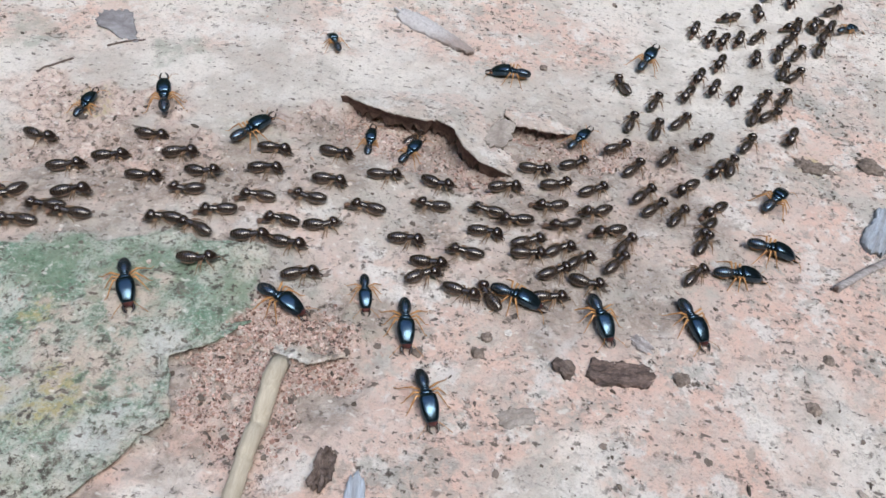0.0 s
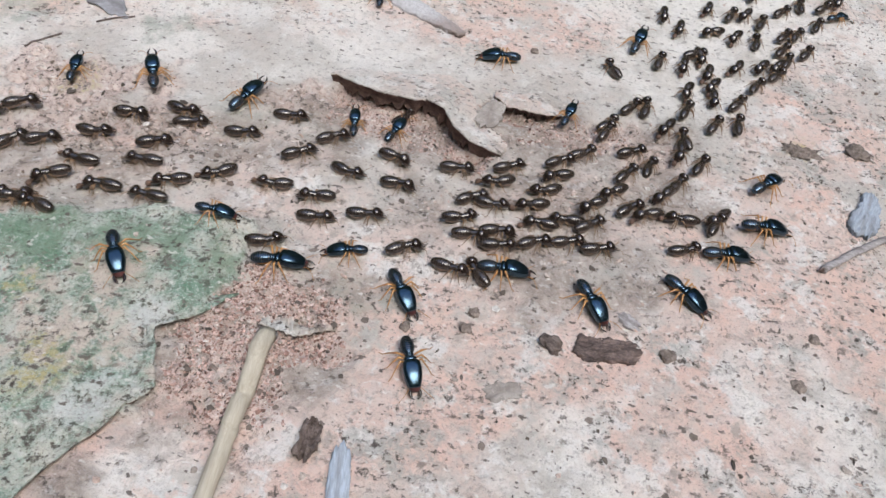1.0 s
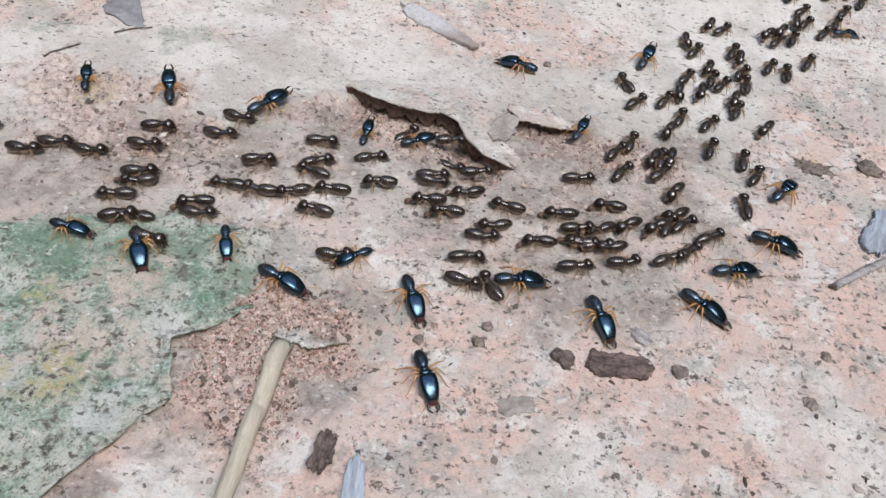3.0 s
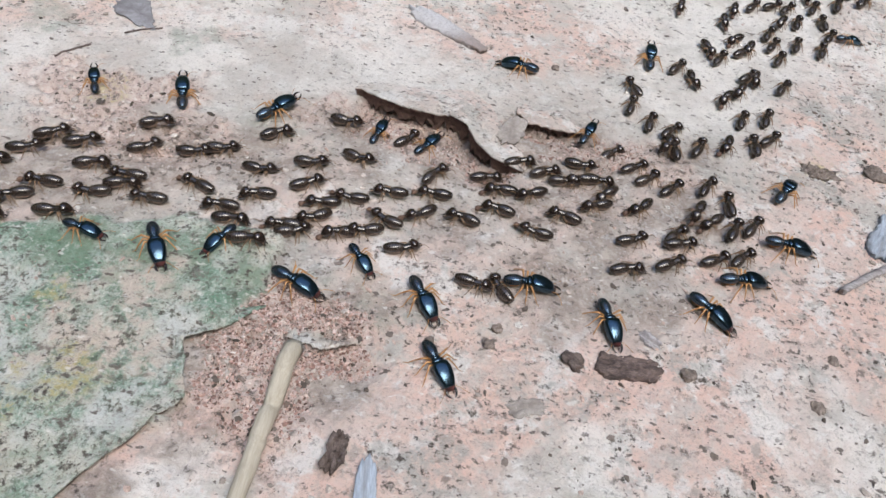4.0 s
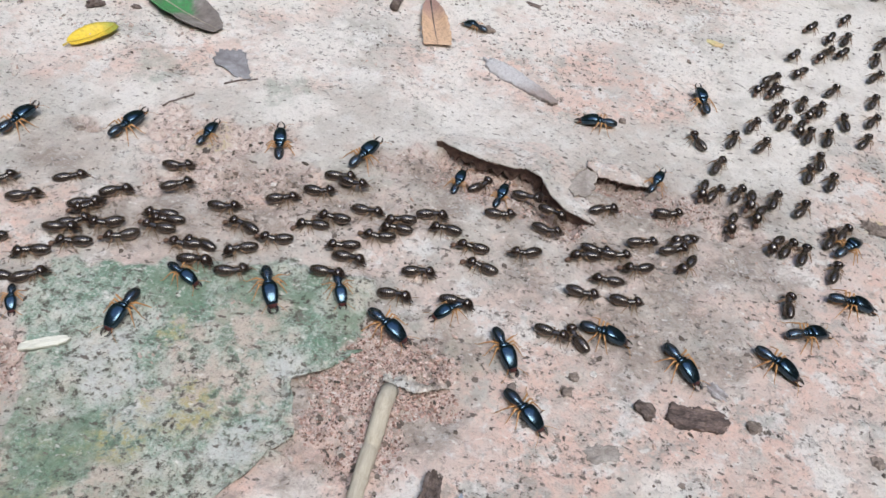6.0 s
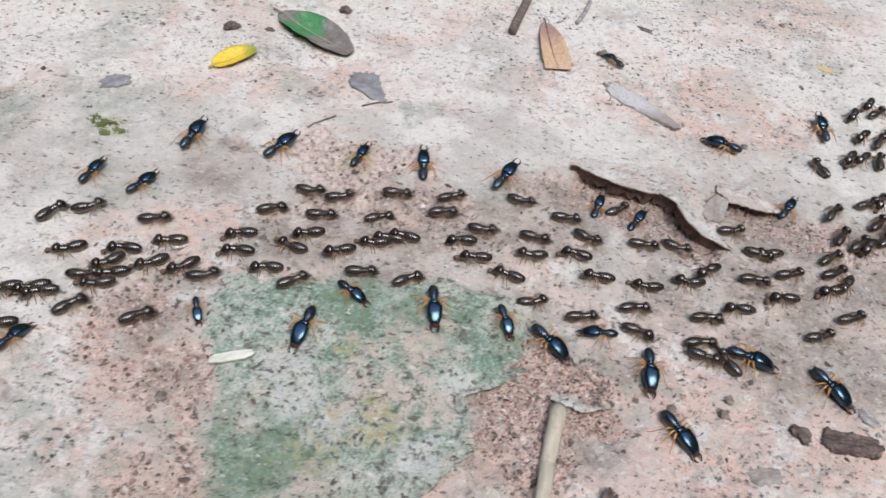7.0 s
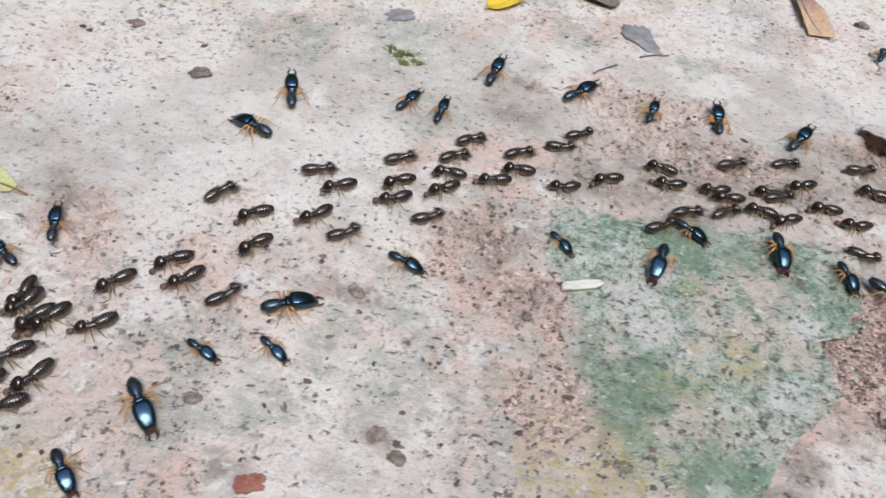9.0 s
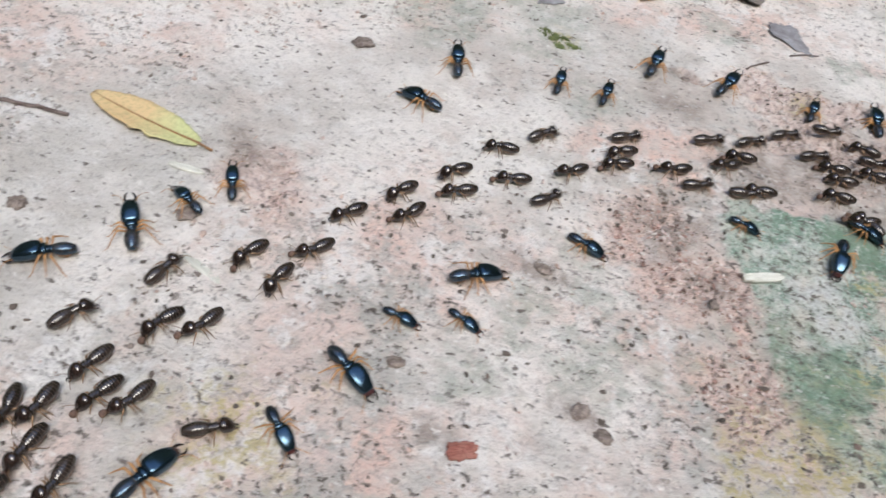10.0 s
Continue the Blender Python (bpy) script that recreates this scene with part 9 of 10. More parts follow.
    march(worker(), [(0, -192.1, 57.3, 81), (0.93, -185.7, 84.2, 69), (1.86, -174.4, 111.3, 66), (2.79, -158.6, 134.9, 67), (3.71, -137.4, 155.6, 41), (4.64, -113.3, 171.2, 23), (5.57, -87.1, 182.7, 25), (6.5, -59.2, 189.5, 32), (7, -47.7, 195.4, 29), (7.5, -31.3, 198.7, 7), (8, -20.7, 198.1, -4), (8.67, -0.5, 198.8, -2), (9.33, 18.1, 199, 11), (10, 31.4, 202.4, 41)], 0.258)
    march(worker(), [(0, -190.9, 39.9, 91), (0.93, -185, 66.2, 95), (1.86, -177.5, 92.8, 69), (2.79, -164.5, 117.8, 52), (3.71, -147.6, 140.1, 60), (4.64, -125.8, 157.8, 51), (5.57, -101.5, 171.5, 24), (6.5, -75.3, 181.2, 14), (7, -62.6, 185.4, 18), (7.5, -49.6, 187.5, 22), (8, -33.3, 188.5, 25), (8.67, -13.6, 190.3, 15), (9.33, 6, 190.7, -2), (10, 24.3, 191.5, 4)], 0.233)
    march(worker(), [(0, -188.6, 36.1, 73), (0.93, -182.6, 62.4, 68), (1.86, -175.6, 88.7, 69), (2.79, -163.6, 113.4, 60), (3.71, -147.5, 135.6, 43), (4.64, -126.7, 153.4, 26), (5.57, -103.1, 167.3, 25), (6.5, -77.6, 177.2, 44), (7, -72.6, 189, 29), (7.5, -51, 193.1, 0), (8, -39, 192.3, -6), (8.67, -18.8, 194.7, -3), (9.33, 1.1, 195.4, 0), (10, 19.6, 195.6, 8)], 0.253)
    march(worker(), [(0, -183.7, 34.2, 97), (0.93, -177.8, 60.5, 90), (1.86, -171, 86.3, 65), (2.79, -159.6, 110, 59), (3.71, -144.2, 131.6, 68), (4.64, -124.3, 148.8, 47), (5.57, -101.5, 162.3, 20), (6.5, -76.9, 172.1, 4), (7, -62.3, 168.2, 11), (7.5, -49.9, 172, 32), (8, -41.1, 172.7, 26), (8.67, -22.8, 175.4, 10), (9.33, -4.1, 176.4, -5), (10, 15.2, 176.5, -1)], 0.231)
    march(worker(), [(0, -175.7, 24.9, 96), (0.93, -169.8, 51.1, 75), (1.86, -163.8, 76.6, 70), (2.79, -154.7, 99, 78), (3.71, -140.8, 120, 72), (4.64, -124.1, 136.6, 36), (5.57, -103.2, 150.3, 25), (6.5, -80.4, 160.5, 38), (7, -75.3, 162.5, 38), (7.5, -51.7, 167, 26), (8, -27, 170.6, 12), (8.67, -8.8, 171.9, -5), (9.33, 10, 172.1, -3), (10, 32.7, 174.4, 28)], 0.228)
    march(worker(), [(0, 198.5, 466.4, -113), (0.93, 180, 438.5, -117), (1.86, 161.5, 410.6, -127), (2.79, 143.1, 382.8, -122), (3.71, 124.6, 354.9, -113), (4.64, 106.1, 327.1, -118), (5.57, 87.6, 299.2, -127), (6.5, 69, 271.1, -127), (7, 58.8, 261.4, -119), (7.75, 45.3, 236, -105), (8.5, 34.7, 216.6, -125), (9.25, 23.9, 209.1, -166), (10, 3.7, 207.9, -180)], 0.248)
    march(loaded_worker(), [(0, 206.7, 482.6, -110), (0.93, 188.2, 454.8, -95), (1.86, 169.7, 426.9, -118), (2.79, 151.3, 399, -133), (3.71, 132.8, 371.2, -110), (4.64, 114.3, 343.3, -96), (5.57, 95.8, 315.5, -119), (6.5, 77.3, 287.6, -133), (7, 64.9, 268.8, -122), (7.75, 50.5, 243.7, -94), (8.5, 38.9, 220.6, -94), (9.25, 28.6, 209.7, -146), (10, 12.5, 206.7, -189)], 0.268)
    march(worker(), [(0, 212, 478.8, -125), (0.93, 193.6, 450.9, -99), (1.86, 175.1, 423.1, -105), (2.79, 156.6, 395.2, -130), (3.71, 138.1, 367.4, -124), (4.64, 119.6, 339.5, -99), (5.57, 101.1, 311.6, -105), (6.5, 82.7, 283.8, -130), (7.38, 65.3, 256.7, -122), (8.25, 50.1, 227.8, -93), (9.12, 36.3, 206.9, -118), (10, 16, 200, -181)], 0.232)
    march(loaded_worker(), [(0, 207.1, 467.3, -123), (0.93, 188.6, 439.4, -123), (1.86, 170.1, 411.6, -124), (2.79, 151.6, 383.7, -124), (3.71, 133.1, 355.9, -123), (4.64, 114.7, 328, -123), (5.57, 96.2, 300.2, -124), (6.5, 77.7, 272.2, -123), (7.38, 60.8, 244.3, -117), (8.25, 46.8, 216.6, -119), (9.12, 30.2, 200.7, -157), (10, 4.1, 197.8, -180)], 0.212)
    march(loaded_worker(), [(0, 219.3, 491.8, -122), (0.93, 200.9, 463.9, -123), (1.86, 182.4, 436.1, -124), (2.79, 163.9, 408.2, -123), (3.71, 145.4, 380.3, -122), (4.64, 126.9, 352.5, -123), (5.57, 108.5, 324.6, -124), (6.5, 90, 296.8, -123), (7.38, 72.5, 270.4, -121), (8.25, 55.8, 241.8, -116), (9.12, 42.2, 215.3, -124), (10, 26.2, 202.7, -162)], 0.27)
    march(worker(), [(0, 214.6, 470.8, -121), (0.93, 196.1, 443, -140), (1.86, 177.6, 415.1, -140), (2.79, 159.1, 387.3, -121), (3.71, 140.6, 359.4, -121), (4.64, 122.2, 331.6, -140), (5.57, 103.7, 303.7, -139), (6.5, 85.2, 275.8, -120), (7.38, 68.1, 248.7, -116), (8.25, 53.6, 220.3, -132), (9.12, 37, 199.4, -165), (10, 11.2, 193.5, -180)], 0.223)
    march(loaded_worker(), [(0, 235.7, 524.6, -106), (0.93, 217.2, 496.8, -109), (1.86, 198.7, 468.9, -127), (2.79, 180.3, 441.1, -125), (3.71, 161.8, 413.2, -106), (4.64, 143.3, 385.4, -109), (5.57, 124.8, 357.5, -128), (6.5, 106.3, 329.7, -125), (7.38, 88.9, 303.4, -107), (8.25, 71.5, 277.1, -107), (9.12, 54.2, 248.5, -120), (10, 40.2, 220.9, -124)], 0.221)
    march(worker(), [(0, -204.9, -6, 69), (0.88, -199.3, 18.7, 88), (1.75, -193.7, 43.4, 103), (2.62, -188.1, 68.2, 87), (3.5, -180.8, 93.8, 61), (4.38, -168.4, 118.1, 62), (5.25, -152.6, 139.8, 74), (6.12, -132, 157.8, 51), (7, -109.1, 171.7, 20), (7.5, -95, 178.4, 12), (8, -79.2, 182, 17), (8.5, -65.7, 185.7, 30), (9, -52.8, 188.4, 27), (9.5, -37.4, 186.2, 23), (10, -22.8, 188, 15)], 0.214)
    march(worker(), [(0, -188, -38.9, 77), (0.88, -182.4, -14.2, 76), (1.75, -176.8, 10.6, 76), (2.62, -171.2, 35.3, 77), (3.5, -165.6, 60.1, 78), (4.38, -159.5, 82.9, 70), (5.25, -149.9, 103, 57), (6.12, -136.6, 122.1, 50), (7.5, -131.6, 127.8, 53), (8, -130.1, 130.8, 48), (8.5, -124.4, 135.8, 45), (9, -112.8, 147.9, 41), (9.5, -98.3, 158.3, 30), (10, -85.5, 163.8, 23)], 0.212)
    march(worker(), [(0, -189.9, -27.4, 89), (0.88, -184.3, -2.6, 83), (1.75, -178.7, 22.1, 74), (2.62, -173.1, 46.9, 78), (3.5, -167.5, 71.5, 87), (4.38, -159.9, 93.7, 74), (5.25, -147.9, 114, 54), (6.12, -133.3, 131.9, 41), (7, -114.5, 146.2, 43), (7.5, -103.3, 153.4, 42), (8, -87.6, 161.8, 33), (8.5, -75.1, 166.2, 19), (9, -62.3, 169.1, 18), (9.5, -49.9, 176, 16), (10, -35.7, 178.5, 10)], 0.221)
    march(worker(), [(0, -185.4, -1.1, 87), (0.88, -179.7, 23.6, 75), (1.75, -174.1, 48.3, 75), (2.62, -168.5, 72.9, 86), (3.5, -160.7, 95.2, 77), (4.38, -148.3, 115.8, 56), (5.25, -133.4, 133.6, 39), (6.12, -114.3, 148, 40), (7, -93.1, 159.3, 29), (7.5, -70.8, 162.5, 23), (8, -55.1, 169.7, 14), (8.5, -39.4, 170.5, -1), (9, -24.8, 170.8, -1), (9.5, -11.2, 171.7, 5), (10, 2.8, 172.1, 10)], 0.222)
    march(worker(), [(0, -164, 67.2, 84), (0.88, -157.2, 89.1, 63), (1.75, -146.2, 108.8, 58), (2.62, -132.4, 126.6, 58), (3.5, -114.8, 140.8, 44), (4.38, -94.7, 152.3, 22), (5.25, -73.1, 160.7, 15), (6.12, -49.9, 165.5, 21), (7, -25.8, 169.5, 25), (7.5, -22.5, 171.6, 5), (8, -5.3, 169.1, -7), (8.67, 13.8, 169.2, -3), (9.33, 38, 173, 24), (10, 60.1, 187.1, 58)], 0.239)
    march(worker(), [(0, -219.8, -36.4, 78), (0.94, -213.8, -9.9, 59), (1.88, -207.8, 16.6, 64), (2.81, -201.8, 43.2, 82), (3.75, -195.7, 69.7, 77), (4.69, -187.5, 98.2, 50), (5.62, -173, 125.3, 45), (7, -123.2, 170.6, 39), (7.5, -118.3, 168.9, 7), (8, -111.4, 172.1, 25), (8.5, -97.1, 178.6, 29), (9, -87.3, 185.7, 40), (9.5, -84.4, 189.1, 22), (10, -68.5, 193.2, 14)], 0.266)
    march(worker(), [(0, -203.2, 26.7, 72), (0.94, -197.2, 53.3, 86), (1.88, -191, 80.2, 92), (2.81, -180.4, 108.7, 65), (3.75, -164.7, 133.5, 49), (4.69, -143.3, 156.1, 48), (5.62, -118.8, 172.8, 46), (6.56, -92.1, 185.2, 22), (7.5, -63.1, 193, 5), (8, -44.5, 196.4, 12), (8.5, -33.5, 198, 18), (9, -22.3, 199, 21), (9.5, -7, 199.8, 16), (10, 7.9, 199.9, 6)], 0.25)
    march(worker(), [(0, -211.6, -40.9, 79), (0.94, -205.6, -14.4, 76), (1.88, -199.6, 12.1, 79), (2.81, -193.6, 38.7, 82), (3.75, -187.5, 65.2, 78), (4.69, -180.1, 92.4, 68), (5.62, -166.9, 118.2, 59), (6.56, -149.8, 141.1, 51), (7.5, -127.5, 159.4, 34), (8, -115.1, 166.6, 29), (8.5, -103.5, 172.7, 28), (9, -90.9, 179.4, 21), (9.5, -72.6, 184.7, 14), (10, -57.8, 187.4, 10)], 0.231)
    march(worker(), [(0, -215.9, -51.5, 83), (0.94, -209.9, -25, 87), (1.88, -203.9, 1.5, 78), (2.81, -197.8, 28, 74), (3.75, -191.8, 54.5, 83), (4.69, -185.5, 81.5, 84), (5.62, -174.7, 108.8, 62), (7, -130.2, 167.7, 53), (7.5, -129.8, 168.1, 5), (8, -129.5, 164.8, 5), (8.5, -121.8, 167.3, 26), (9, -110.5, 174.1, 30), (9.5, -98.5, 180.6, 25), (10, -77.4, 189.7, 23)], 0.236)
    march(worker(), [(0, -211.3, -55.4, 76), (0.94, -205.3, -28.9, 79), (1.88, -199.3, -2.4, 76), (2.81, -193.3, 24.1, 72), (3.75, -187.3, 50.7, 76), (4.69, -181.2, 77.3, 77), (5.62, -171.4, 103.7, 61), (6.56, -156.6, 127.3, 50), (7.5, -137.2, 147.9, 44), (8, -125.9, 160.4, 40), (8.5, -111.4, 166.6, 28), (9, -99.6, 174.2, 27), (9.5, -86, 179.3, 19), (10, -71.3, 183.7, 17)], 0.228)
    march(worker(), [(0, -236, -90, 80), (5, -220, -20, 80), (10, -206, 60, 80)], 0.266)
    march(worker(), [(0, -181.7, -16.9, 72), (0.94, -175.7, 9.6, 83), (1.88, -169.7, 36.1, 94), (2.81, -163.7, 62.6, 82), (3.75, -156.8, 86.5, 63), (4.69, -145.5, 107.4, 63), (5.62, -130.9, 126.3, 61), (6.56, -112, 141.1, 37), (7.5, -86.0, 156.8, 30), (8, -69.1, 168.9, 30), (8.5, -61.7, 171, 23), (9, -54, 173, 32), (9.5, -38.8, 177.8, 29), (10, -24.8, 179.8, 14)], 0.265)
    march(worker(), [(0, -191.4, -18.9, 76), (0.94, -185.4, 7.6, 84), (1.88, -179.4, 34.2, 84), (2.81, -173.4, 60.7, 76), (3.75, -166.6, 86.1, 69), (4.69, -155.2, 109.1, 64), (5.62, -139.9, 130.1, 53), (6.56, -120.2, 146.5, 33), (7.5, -97.6, 159.5, 13), (8, -68.9, 161.7, 8), (8.5, -67.3, 161, 29), (9, -67.3, 162.6, 41), (9.5, -56.7, 170.3, 22), (10, -42.3, 172.8, 10)], 0.229)
    march(worker(), [(0, -225.9, -81, 87), (0.89, -220.2, -55.8, 75), (1.78, -214.5, -30.7, 76), (2.67, -208.8, -5.5, 88), (3.56, -203.1, 19.6, 88), (4.44, -197.4, 44.7, 76), (5.33, -191.7, 69.9, 74), (6.22, -183.9, 96.5, 78), (7.11, -170.7, 121.7, 65), (8, -153.8, 144.2, 43), (8.5, -149.8, 149.4, 27), (9, -137.4, 152.4, 25), (9.5, -124.2, 161.3, 33), (10, -111.9, 169, 32)], 0.238)
    march(worker(), [(0, -218.1, -69.9, 69), (0.89, -212.4, -44.8, 49), (1.78, -206.7, -19.6, 65), (2.67, -201, 5.5, 86), (3.56, -195.3, 30.6, 73), (4.44, -189.6, 55.8, 50), (5.33, -183.6, 81.3, 57), (6.22, -173.6, 106.8, 70), (7, -142.2, 151.2, 53), (7.5, -138, 153.3, 5), (8, -140.3, 149.8, 5), (8.5, -139.8, 150, 5), (9, -123, 162, 34), (9.5, -109.2, 170.4, 28), (10, -94.6, 177.1, 25)], 0.221)
    march(worker(), [(0, -207.2, -65.8, 82), (0.89, -201.5, -40.6, 64), (1.78, -195.8, -15.5, 58), (2.67, -190.1, 9.6, 75), (3.56, -184.4, 34.8, 83), (4.44, -178.7, 59.9, 67), (5.33, -172.4, 84.7, 51), (6.22, -161.9, 107.8, 54), (7.11, -147.5, 128.9, 58), (8, -132.4, 156.4, 53), (8.5, -123.3, 160.8, 29), (9, -112.6, 167.4, 31), (9.5, -99.3, 175, 28), (10, -85.5, 181.6, 26)], 0.249)
    march(worker(), [(0, -194.6, -67.5, 78), (0.89, -188.9, -42.4, 78), (1.78, -183.2, -17.3, 75), (2.67, -177.5, 7.9, 74), (3.56, -171.8, 33, 77), (4.44, -166.1, 58.2, 78), (5.33, -160, 81.6, 69), (6.22, -150.5, 102.1, 55), (8, -145.2, 116.5, 58), (8.5, -137, 123.7, 49), (9, -126.6, 137.9, 47), (9.5, -112.4, 150.5, 37), (10, -95.4, 161, 32)], 0.214)
    march(worker(), [(0, -199.1, -79.3, 79), (0.89, -193.4, -54.2, 86), (1.78, -187.7, -29.1, 83), (2.67, -182, -3.9, 75), (3.56, -176.3, 21.2, 77), (4.44, -170.6, 46.4, 85), (5.33, -164.9, 71.3, 83), (6.22, -157.3, 93.3, 63), (8, -146.6, 105.4, 54), (8.5, -147.4, 107, 65), (9, -141, 117.3, 59), (9.5, -132.2, 132.5, 55), (10, -123.4, 142.9, 50)], 0.262)
    march(worker(), [(0, -228.8, -112.5, 61), (0.9, -223, -87, 68), (1.8, -217.2, -61.5, 82), (2.7, -211.5, -36.1, 76), (3.6, -205.7, -10.6, 61), (4.5, -199.9, 14.8, 67), (5.4, -194.1, 40.3, 82), (6.3, -188.4, 65.7, 77), (7.2, -181.2, 92, 55), (8.5, -161.3, 125.8, 59), (9, -152.6, 139.4, 51), (9.5, -141.9, 149.6, 42), (10, -128.8, 160.7, 40)], 0.262)
    march(worker(), [(0, -208.7, -127.4, 88), (0.9, -203, -102, 84), (1.8, -197.2, -76.5, 74), (2.7, -191.4, -51.1, 77), (3.6, -185.6, -25.6, 87), (4.5, -179.9, -0.2, 85), (5.4, -174.1, 25.3, 75), (6.3, -168.3, 50.7, 76), (7.2, -162.6, 75.4, 55), (9.5, -182.6, 85.5, 55), (10, -184.6, 85.8, 55)], 0.238)
    march(worker(), [(0, -218.5, -189.8, 75), (0.95, -212.4, -162.9, 83), (1.9, -206.3, -136, 84), (2.85, -200.2, -109.2, 77), (3.8, -194.1, -82.3, 76), (4.75, -188, -55.4, 83), (5.7, -181.9, -28.6, 84), (6.65, -175.8, -1.7, 76), (7.6, -169.7, 25.2, 65), (8.55, -163.6, 52, 65), (9.5, -157.5, 77.4, 65), (10, -157, 77.1, 30)], 0.243)
    march(worker(), [(0, -241.8, -175.4, 59), (0.95, -235.8, -148.5, 53), (1.9, -229.7, -121.7, 79), (2.85, -223.6, -94.8, 83), (3.8, -217.5, -67.9, 56), (4.75, -211.4, -41.1, 55), (5.7, -205.3, -14.2, 81), (6.65, -199.2, 12.7, 80), (7.6, -193.1, 39.5, 54), (8.55, -187, 66.4, 57), (9.5, -179.2, 94, 74), (10, -177, 98.2, 74)], 0.217)
    sway(worker(), [(0, 9.6, 164.6, -15), (10, 9.9, 164.6, -11)])
    sway(worker(), [(0, 14.2, 164.6, 120), (10, 14.5, 164.6, 124)])
    sway(worker(), [(0, 44.3, 234.4, 110), (10, 44.6, 234.4, 114)])
    sway(large_soldier(), [(0, -47.4, 156.4, -67), (1, -46.9, 156.5, -64), (2.5, -47.5, 159.4, -65), (4.5, -46.6, 162, -62), (6.5, -45.8, 162.4, -69), (7.5, -45.7, 162.5, -82), (9, -43.2, 163.4, -80), (10, -43.2, 163.4, -80)])
    sway(large_soldier(), [(0, -21, 157.8, -27), (1, -19.7, 160.9, 4), (2.5, -21.5, 158.6, -23), (4.5, -21, 158.7, -25), (6.5, -21.6, 158.9, -36), (7.5, -20.7, 160.6, -38), (10, -20.7, 160.6, -38)])
    sway(small_soldier(), [(0, -7.4, 161.5, -79), (0.5, -8.6, 163.4, -124), (1, -9.7, 165.3, -170), (2.5, -11.2, 166.5, -183), (3.17, -11.2, 166.3, -126), (3.83, -11.1, 166, -70), (4.5, -11.1, 165.8, -13), (5.5, -11.1, 165.6, -90), (6.5, -11.2, 165.5, -168), (7.5, -13.1, 164.9, -172), (10, -13.1, 164.9, -172)])
    sway(large_soldier(), [(0, 0.4, 155.8, -81), (1, 1.9, 157.4, -61), (2.5, 1.2, 158.4, -69), (4.5, 1.2, 159.1, -57), (6.5, 0.7, 158.1, -70), (7.5, -3.3, 158.1, -97), (10, -3.3, 158.1, -97)])
    sway(large_soldier(), [(0, 5.4, 142, -71), (1, 4.8, 143, -74), (2.5, 5.1, 142.5, -72), (4.5, 5.3, 146.5, -51), (6.5, 5.9, 146, -41), (7.5, 3, 145.4, -58), (10, 3, 145.4, -58)])
    sway(large_soldier(), [(0, 20, 164.9, -17), (1, 19.9, 165.9, 1), (2.5, 20.5, 166.8, 9), (4.5, 20.5, 166.4, -5), (6.5, 20.4, 166.8, -12), (7.5, 19.4, 166, -11), (10, 19.4, 166, -11)])
    sway(large_soldier(), [(0, 35, 162.5, -72), (1, 35.7, 161, -63), (2.5, 35.2, 160.5, -67), (4.5, 34.8, 160.4, -75), (6.5, 35.8, 163.3, -48), (10, 35.8, 163.3, -48)])
    sway(large_soldier(), [(0, 52, 164.1, -69), (1, 53.6, 165.7, -47), (2.5, 55, 166.8, -37), (4.5, 54.5, 166.3, -46), (6.5, 55.3, 167.3, -34), (10, 55.3, 167.3, -34)])
    sway(large_soldier(), [(0, 63.1, 177.1, 2), (1, 63.4, 177.2, 3), (2.5, 63, 177.4, 12), (4.5, 62.3, 174.9, 5), (6.5, 62.9, 176.5, 18), (10, 62.9, 176.5, 18)])
    sway(large_soldier(), [(0, 71.2, 184.7, -13), (1, 72.5, 185.7, 1), (2.5, 71.9, 185.7, -18), (4.5, 74.2, 186.8, -6), (10, 74.2, 186.8, -6)])
    sway(large_soldier(), [(0, 75.1, 200.2, 50), (1, 75.8, 199.4, 39), (2.5, 78.2, 202.3, 44), (4.5, 76.6, 204.7, 57), (6.3, 77.6, 204.7, 43), (10, 77.6, 204.7, 43)])
    sway(large_alert(), [(0, 52.1, 246.5, 62), (1, 52.3, 248, 69), (2.5, 51.4, 246.5, 64), (4.5, 49.6, 249.9, 93), (6.5, 47.2, 252.9, 103), (7.5, 48.7, 251.7, 91), (10, 48.7, 251.7, 91)])
    sway(large_soldier(), [(0, 16.5, 232.9, 179), (1, 16.3, 232.2, 184), (2.5, 17.8, 234.4, 165), (4.5, 15.2, 235.4, 174), (6.5, 18.6, 234.6, 182), (7.5, 18.3, 237.3, 144), (10, 18.3, 237.3, 144)])
    sway(small_soldier(), [(0, -26.2, 236.5, 117), (1, -14.5, 251, 90), (6.3, -18.2, 269.7, 159), (7.5, -7.5, 260.2, 106), (8, -10.5, 254.5, 73), (10, -10.5, 254.5, 73)])
    sway(large_alert(), [(0, -57.6, 207.2, 107), (1, -57.7, 207.2, 109), (2.5, -57.7, 206.6, 109), (4.5, -56.7, 205.4, 105), (6.5, -56.7, 205.6, 102), (7.5, -56.4, 205.8, 99), (9, -56.3, 205.1, 97), (10, -56.3, 205.1, 97)])
    sway(small_alert(), [(0, -72.5, 202.1, 79), (1, -73.2, 204.8, 94), (2.5, -74.5, 205.2, 103), (4.5, -75.6, 204.4, 113), (6.5, -72.2, 203.7, 69), (7.5, -71.6, 203.6, 79), (9, -72, 200.8, 81), (10, -71.7, 200.5, 80)])
    sway(large_alert(), [(0, -36.7, 200.2, 48), (1, -36.5, 203.8, 62), (2.5, -35.4, 205.2, 47), (4.5, -35.7, 203.8, 48), (6.5, -36.4, 206.1, 65), (7.5, -36.1, 206, 66), (9, -36.3, 205.1, 61), (10, -36.3, 205.1, 61)])
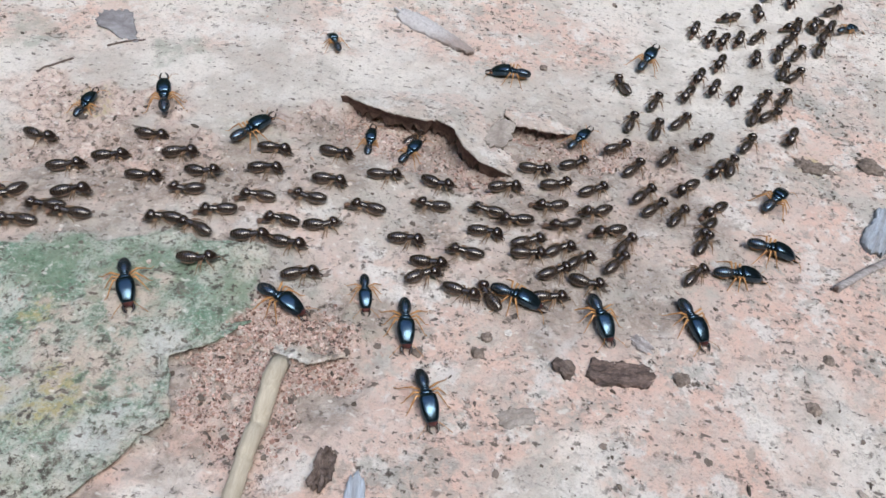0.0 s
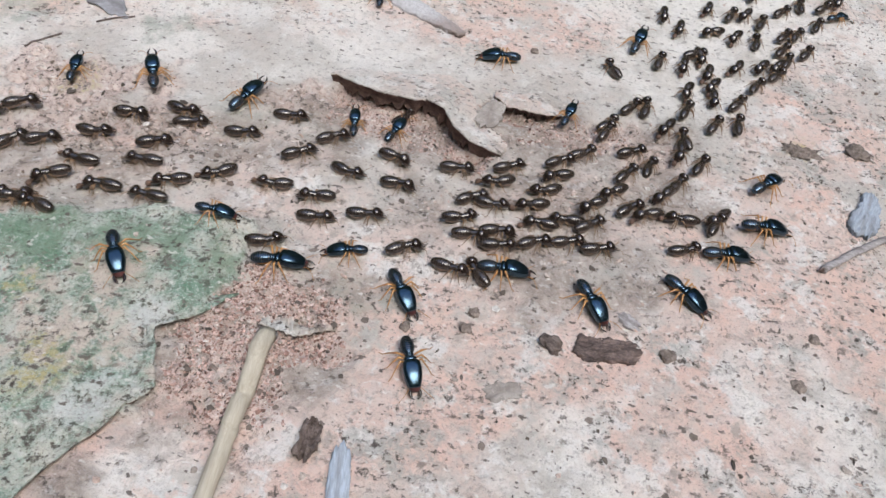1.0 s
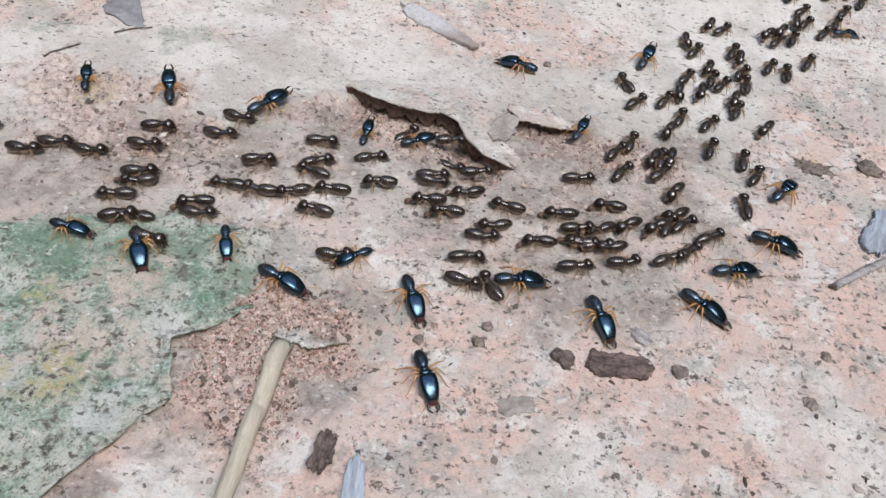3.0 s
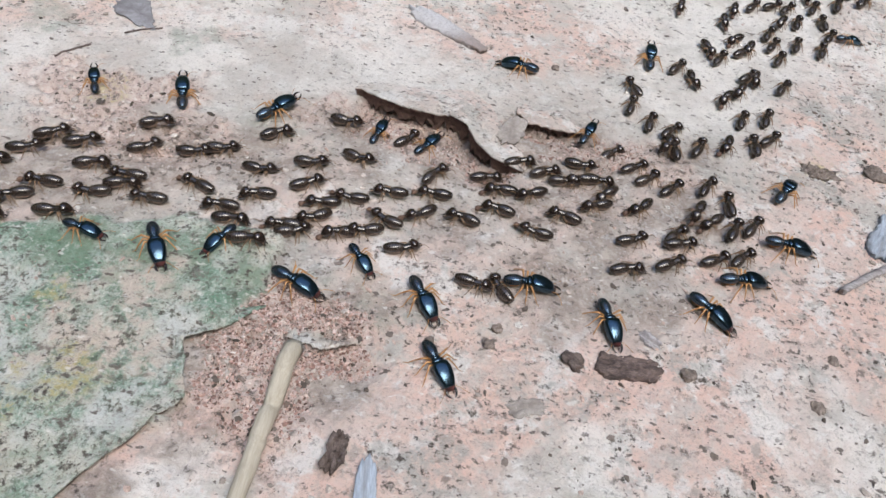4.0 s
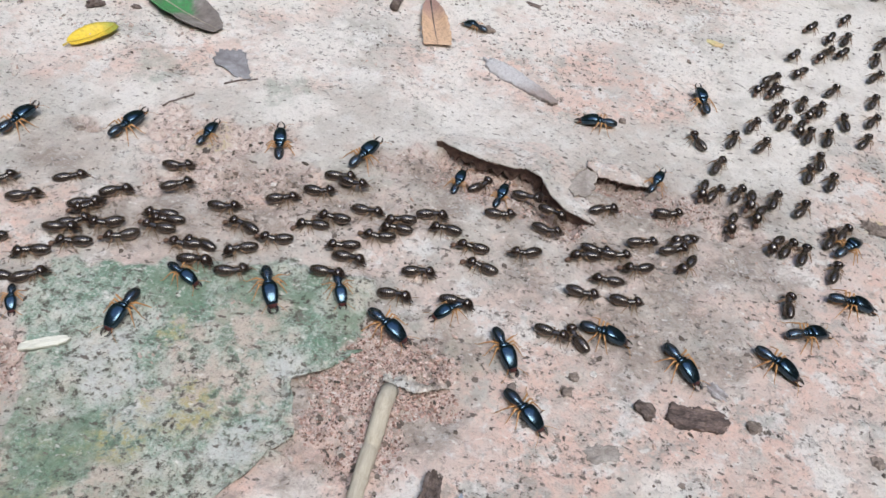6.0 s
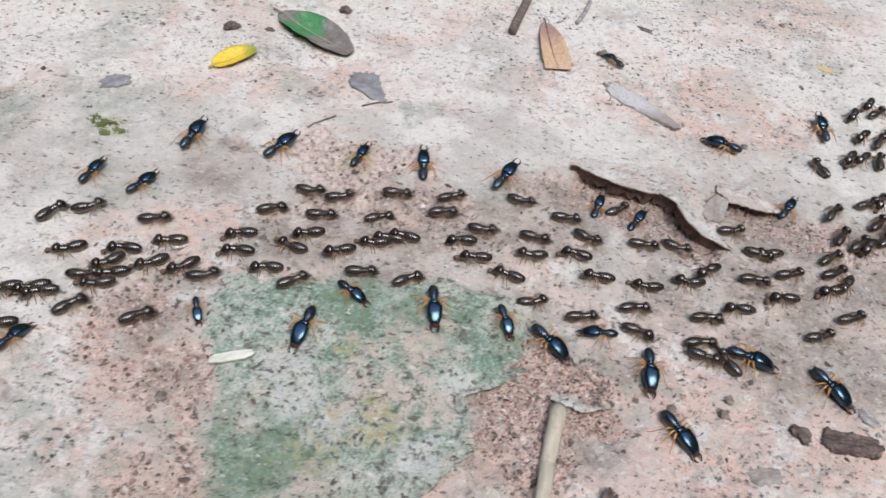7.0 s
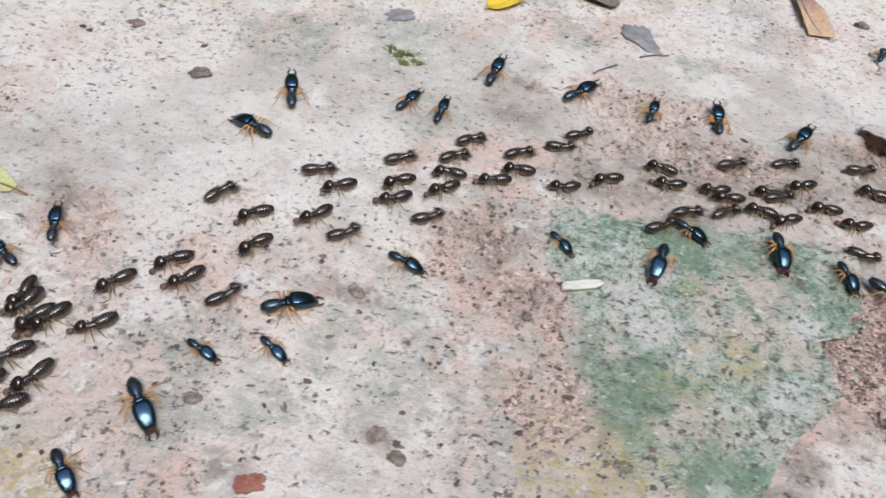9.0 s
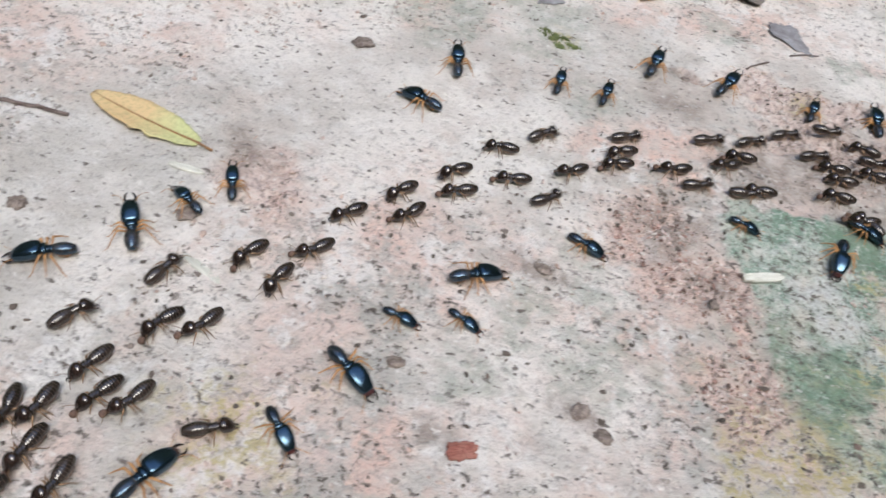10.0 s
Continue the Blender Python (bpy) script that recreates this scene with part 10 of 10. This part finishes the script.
    sway(small_alert(), [(0, -12.5, 203.1, 89), (1, -13.5, 201.5, 95), (2.5, -14.2, 202.1, 90), (4.5, -13.4, 203.7, 72), (6.5, -13.9, 203.5, 79), (7.5, -12.5, 204.3, 74), (10, -12.5, 204.3, 74)])
    sway(small_alert(), [(0, -3.4, 201.2, 60), (1, -4.4, 200.5, 65), (2.5, -2.5, 201.3, 20), (4.5, -2.6, 201.9, 63), (6.5, -3.8, 202.3, 74), (7.5, -3.6, 200.5, 50), (10, -3.6, 200.5, 50)])
    sway(worker(), [(0, -3, 209, 60), (2.5, -4.5, 207, 56), (4.5, -7.7, 201.4, 53), (6.5, -8.4, 203.4, 48), (7.5, -8.1, 203.4, 45), (10, -8.1, 203.4, 45)])
    sway(small_alert(), [(0, 33.3, 212.2, 52), (1, 33.1, 214.3, 69), (2.5, 33, 214, 67), (4.5, 32.7, 213.5, 66), (6.5, 33.4, 216, 66), (7.5, 33.9, 215.4, 55), (10, 33.9, 215.4, 55)])
    sway(small_soldier(), [(0, 112.7, 275, 27), (1, 113.1, 275.7, 26), (4.5, 110.9, 274.6, -1), (10, 110.9, 274.6, -1)])
    sway(large_soldier(), [(0, -108, 161, -10), (3.3, -100, 158, -10), (3.9, -86, 157, -60), (4.5, -71.3, 155.7, -110), (5.2, -70.8, 151.9, -112), (6.5, -70.6, 151.6, -96), (7.5, -68.9, 151.6, -97), (9, -67.2, 152.7, -100), (10, -66.6, 153.6, -98)])
    sway(minor_soldier(), [(0, -90.9, 150.1, -64), (6.3, -90.9, 150.1, -64), (6.5, -91.5, 150.1, -65), (7.5, -90.1, 151.7, -56), (9, -86.3, 151, -39), (10, -85.1, 154, -13)])
    sway(large_alert(), [(0, -114, 196, 50), (4.6, -110, 197, 55), (5, -93.2, 204.3, 60), (5.6, -91.5, 201.5, 62), (6.5, -90.9, 202.5, 62), (7.5, -90.7, 201.2, 53), (9, -89.4, 201.1, 48), (10, -92, 200.3, 67)])
    sway(large_alert(), [(0, -124, 196, 64), (5.2, -120, 196.5, 66), (6.5, -111.9, 197.8, 71), (7.5, -111.8, 200.5, 87), (9, -110.7, 199.9, 83), (10, -109.8, 199, 82)])
    sway(small_alert(), [(0, -128, 181.4, 74), (7.5, -128, 181.4, 74), (9, -126.8, 181, 64), (10, -129.4, 180, 93)])
    sway(small_alert(), [(0, -116.2, 181.1, 59), (7.5, -116.2, 181.1, 59), (9, -119.1, 180.9, 87), (10, -118.7, 181.6, 86)])
    sway(large_alert(), [(0, -153.1, 173.5, 120), (7.5, -153.1, 173.5, 120), (9, -152, 173.2, 112), (10, -152.3, 175.2, 109)])
    sway(large_soldier(), [(0, -155.7, 159.5, 167), (9, -155.7, 159.5, 167), (10, -155.6, 159, 167)])
    sway(large_soldier(), [(0, -128.1, 120.7, 31), (7.5, -128.1, 120.7, 31), (9, -129.6, 119.5, 32), (10, -130.2, 119.3, 32)])
    sway(minor_soldier(), [(0, -139.5, 106.1, -17), (9, -139.5, 106.1, -17), (10, -139.3, 105.9, -6)])
    sway(minor_soldier(), [(0, -128.8, 110, -27), (9, -128.8, 110, -27), (10, -129.5, 109.4, -19)])
    sway(large_soldier(), [(0, -143.2, 93.7, -44), (9, -143.2, 93.7, -44), (10, -142.6, 93.1, -28)])
    sway(small_soldier(), [(0, -148, 81.1, -40), (9, -148, 81.1, -40), (10, -147.9, 80.5, -38)])
    sway(small_alert(), [(0, -175.6, 121.5, 112), (9, -175.6, 121.5, 112), (10, -177.1, 120.1, 117)])
    sway(small_soldier(), [(0, -180, 112.7, 155), (9, -180, 112.7, 155), (10, -181.9, 113, 154)])
    sway(large_alert(), [(0, -186.5, 104.1, 124), (10, -186.5, 104.1, 124)])
    sway(large_soldier(), [(0, -195.5, 93.2, -148), (10, -195.5, 93.2, -148)])
    sway(large_soldier(), [(0, -161, 69, 68), (10, -161, 69, 68)])
    sway(small_soldier(), [(0, -205, 40, 80), (5, -190, 85, 65), (7, -120.3, 136.9, 65), (7.5, -119.8, 136.9, 65), (8, -120.6, 136.8, -15), (8.5, -116.2, 136.4, -15), (9, -113.5, 135.7, -15), (10, -113.6, 134.9, -15)])
    sway(small_soldier(), [(0, -82, 177, -12), (0.5, -57, 173, -10), (1, -33.2, 169.4, -7), (2.5, -32.4, 164.2, -48), (4.5, -37.8, 165.1, -126), (6.5, -31.2, 163.9, -57), (7.5, -30.9, 160.3, -76), (9, -29.9, 161.3, -66), (10, -29.9, 161.3, -66)])
    sway(small_soldier(), [(0, -96, 176, -25), (1, -78, 170, -22), (2, -60.2, 164.7, -9), (4, -60, 162.9, -13), (4.5, -61.1, 163.5, -18), (5.2, -61.8, 162.5, -27), (6.3, -62.9, 162.2, -26), (7.5, -62, 162.7, -29), (9, -60.9, 163.3, -26), (10, -60.9, 163.3, -26)])


motions()
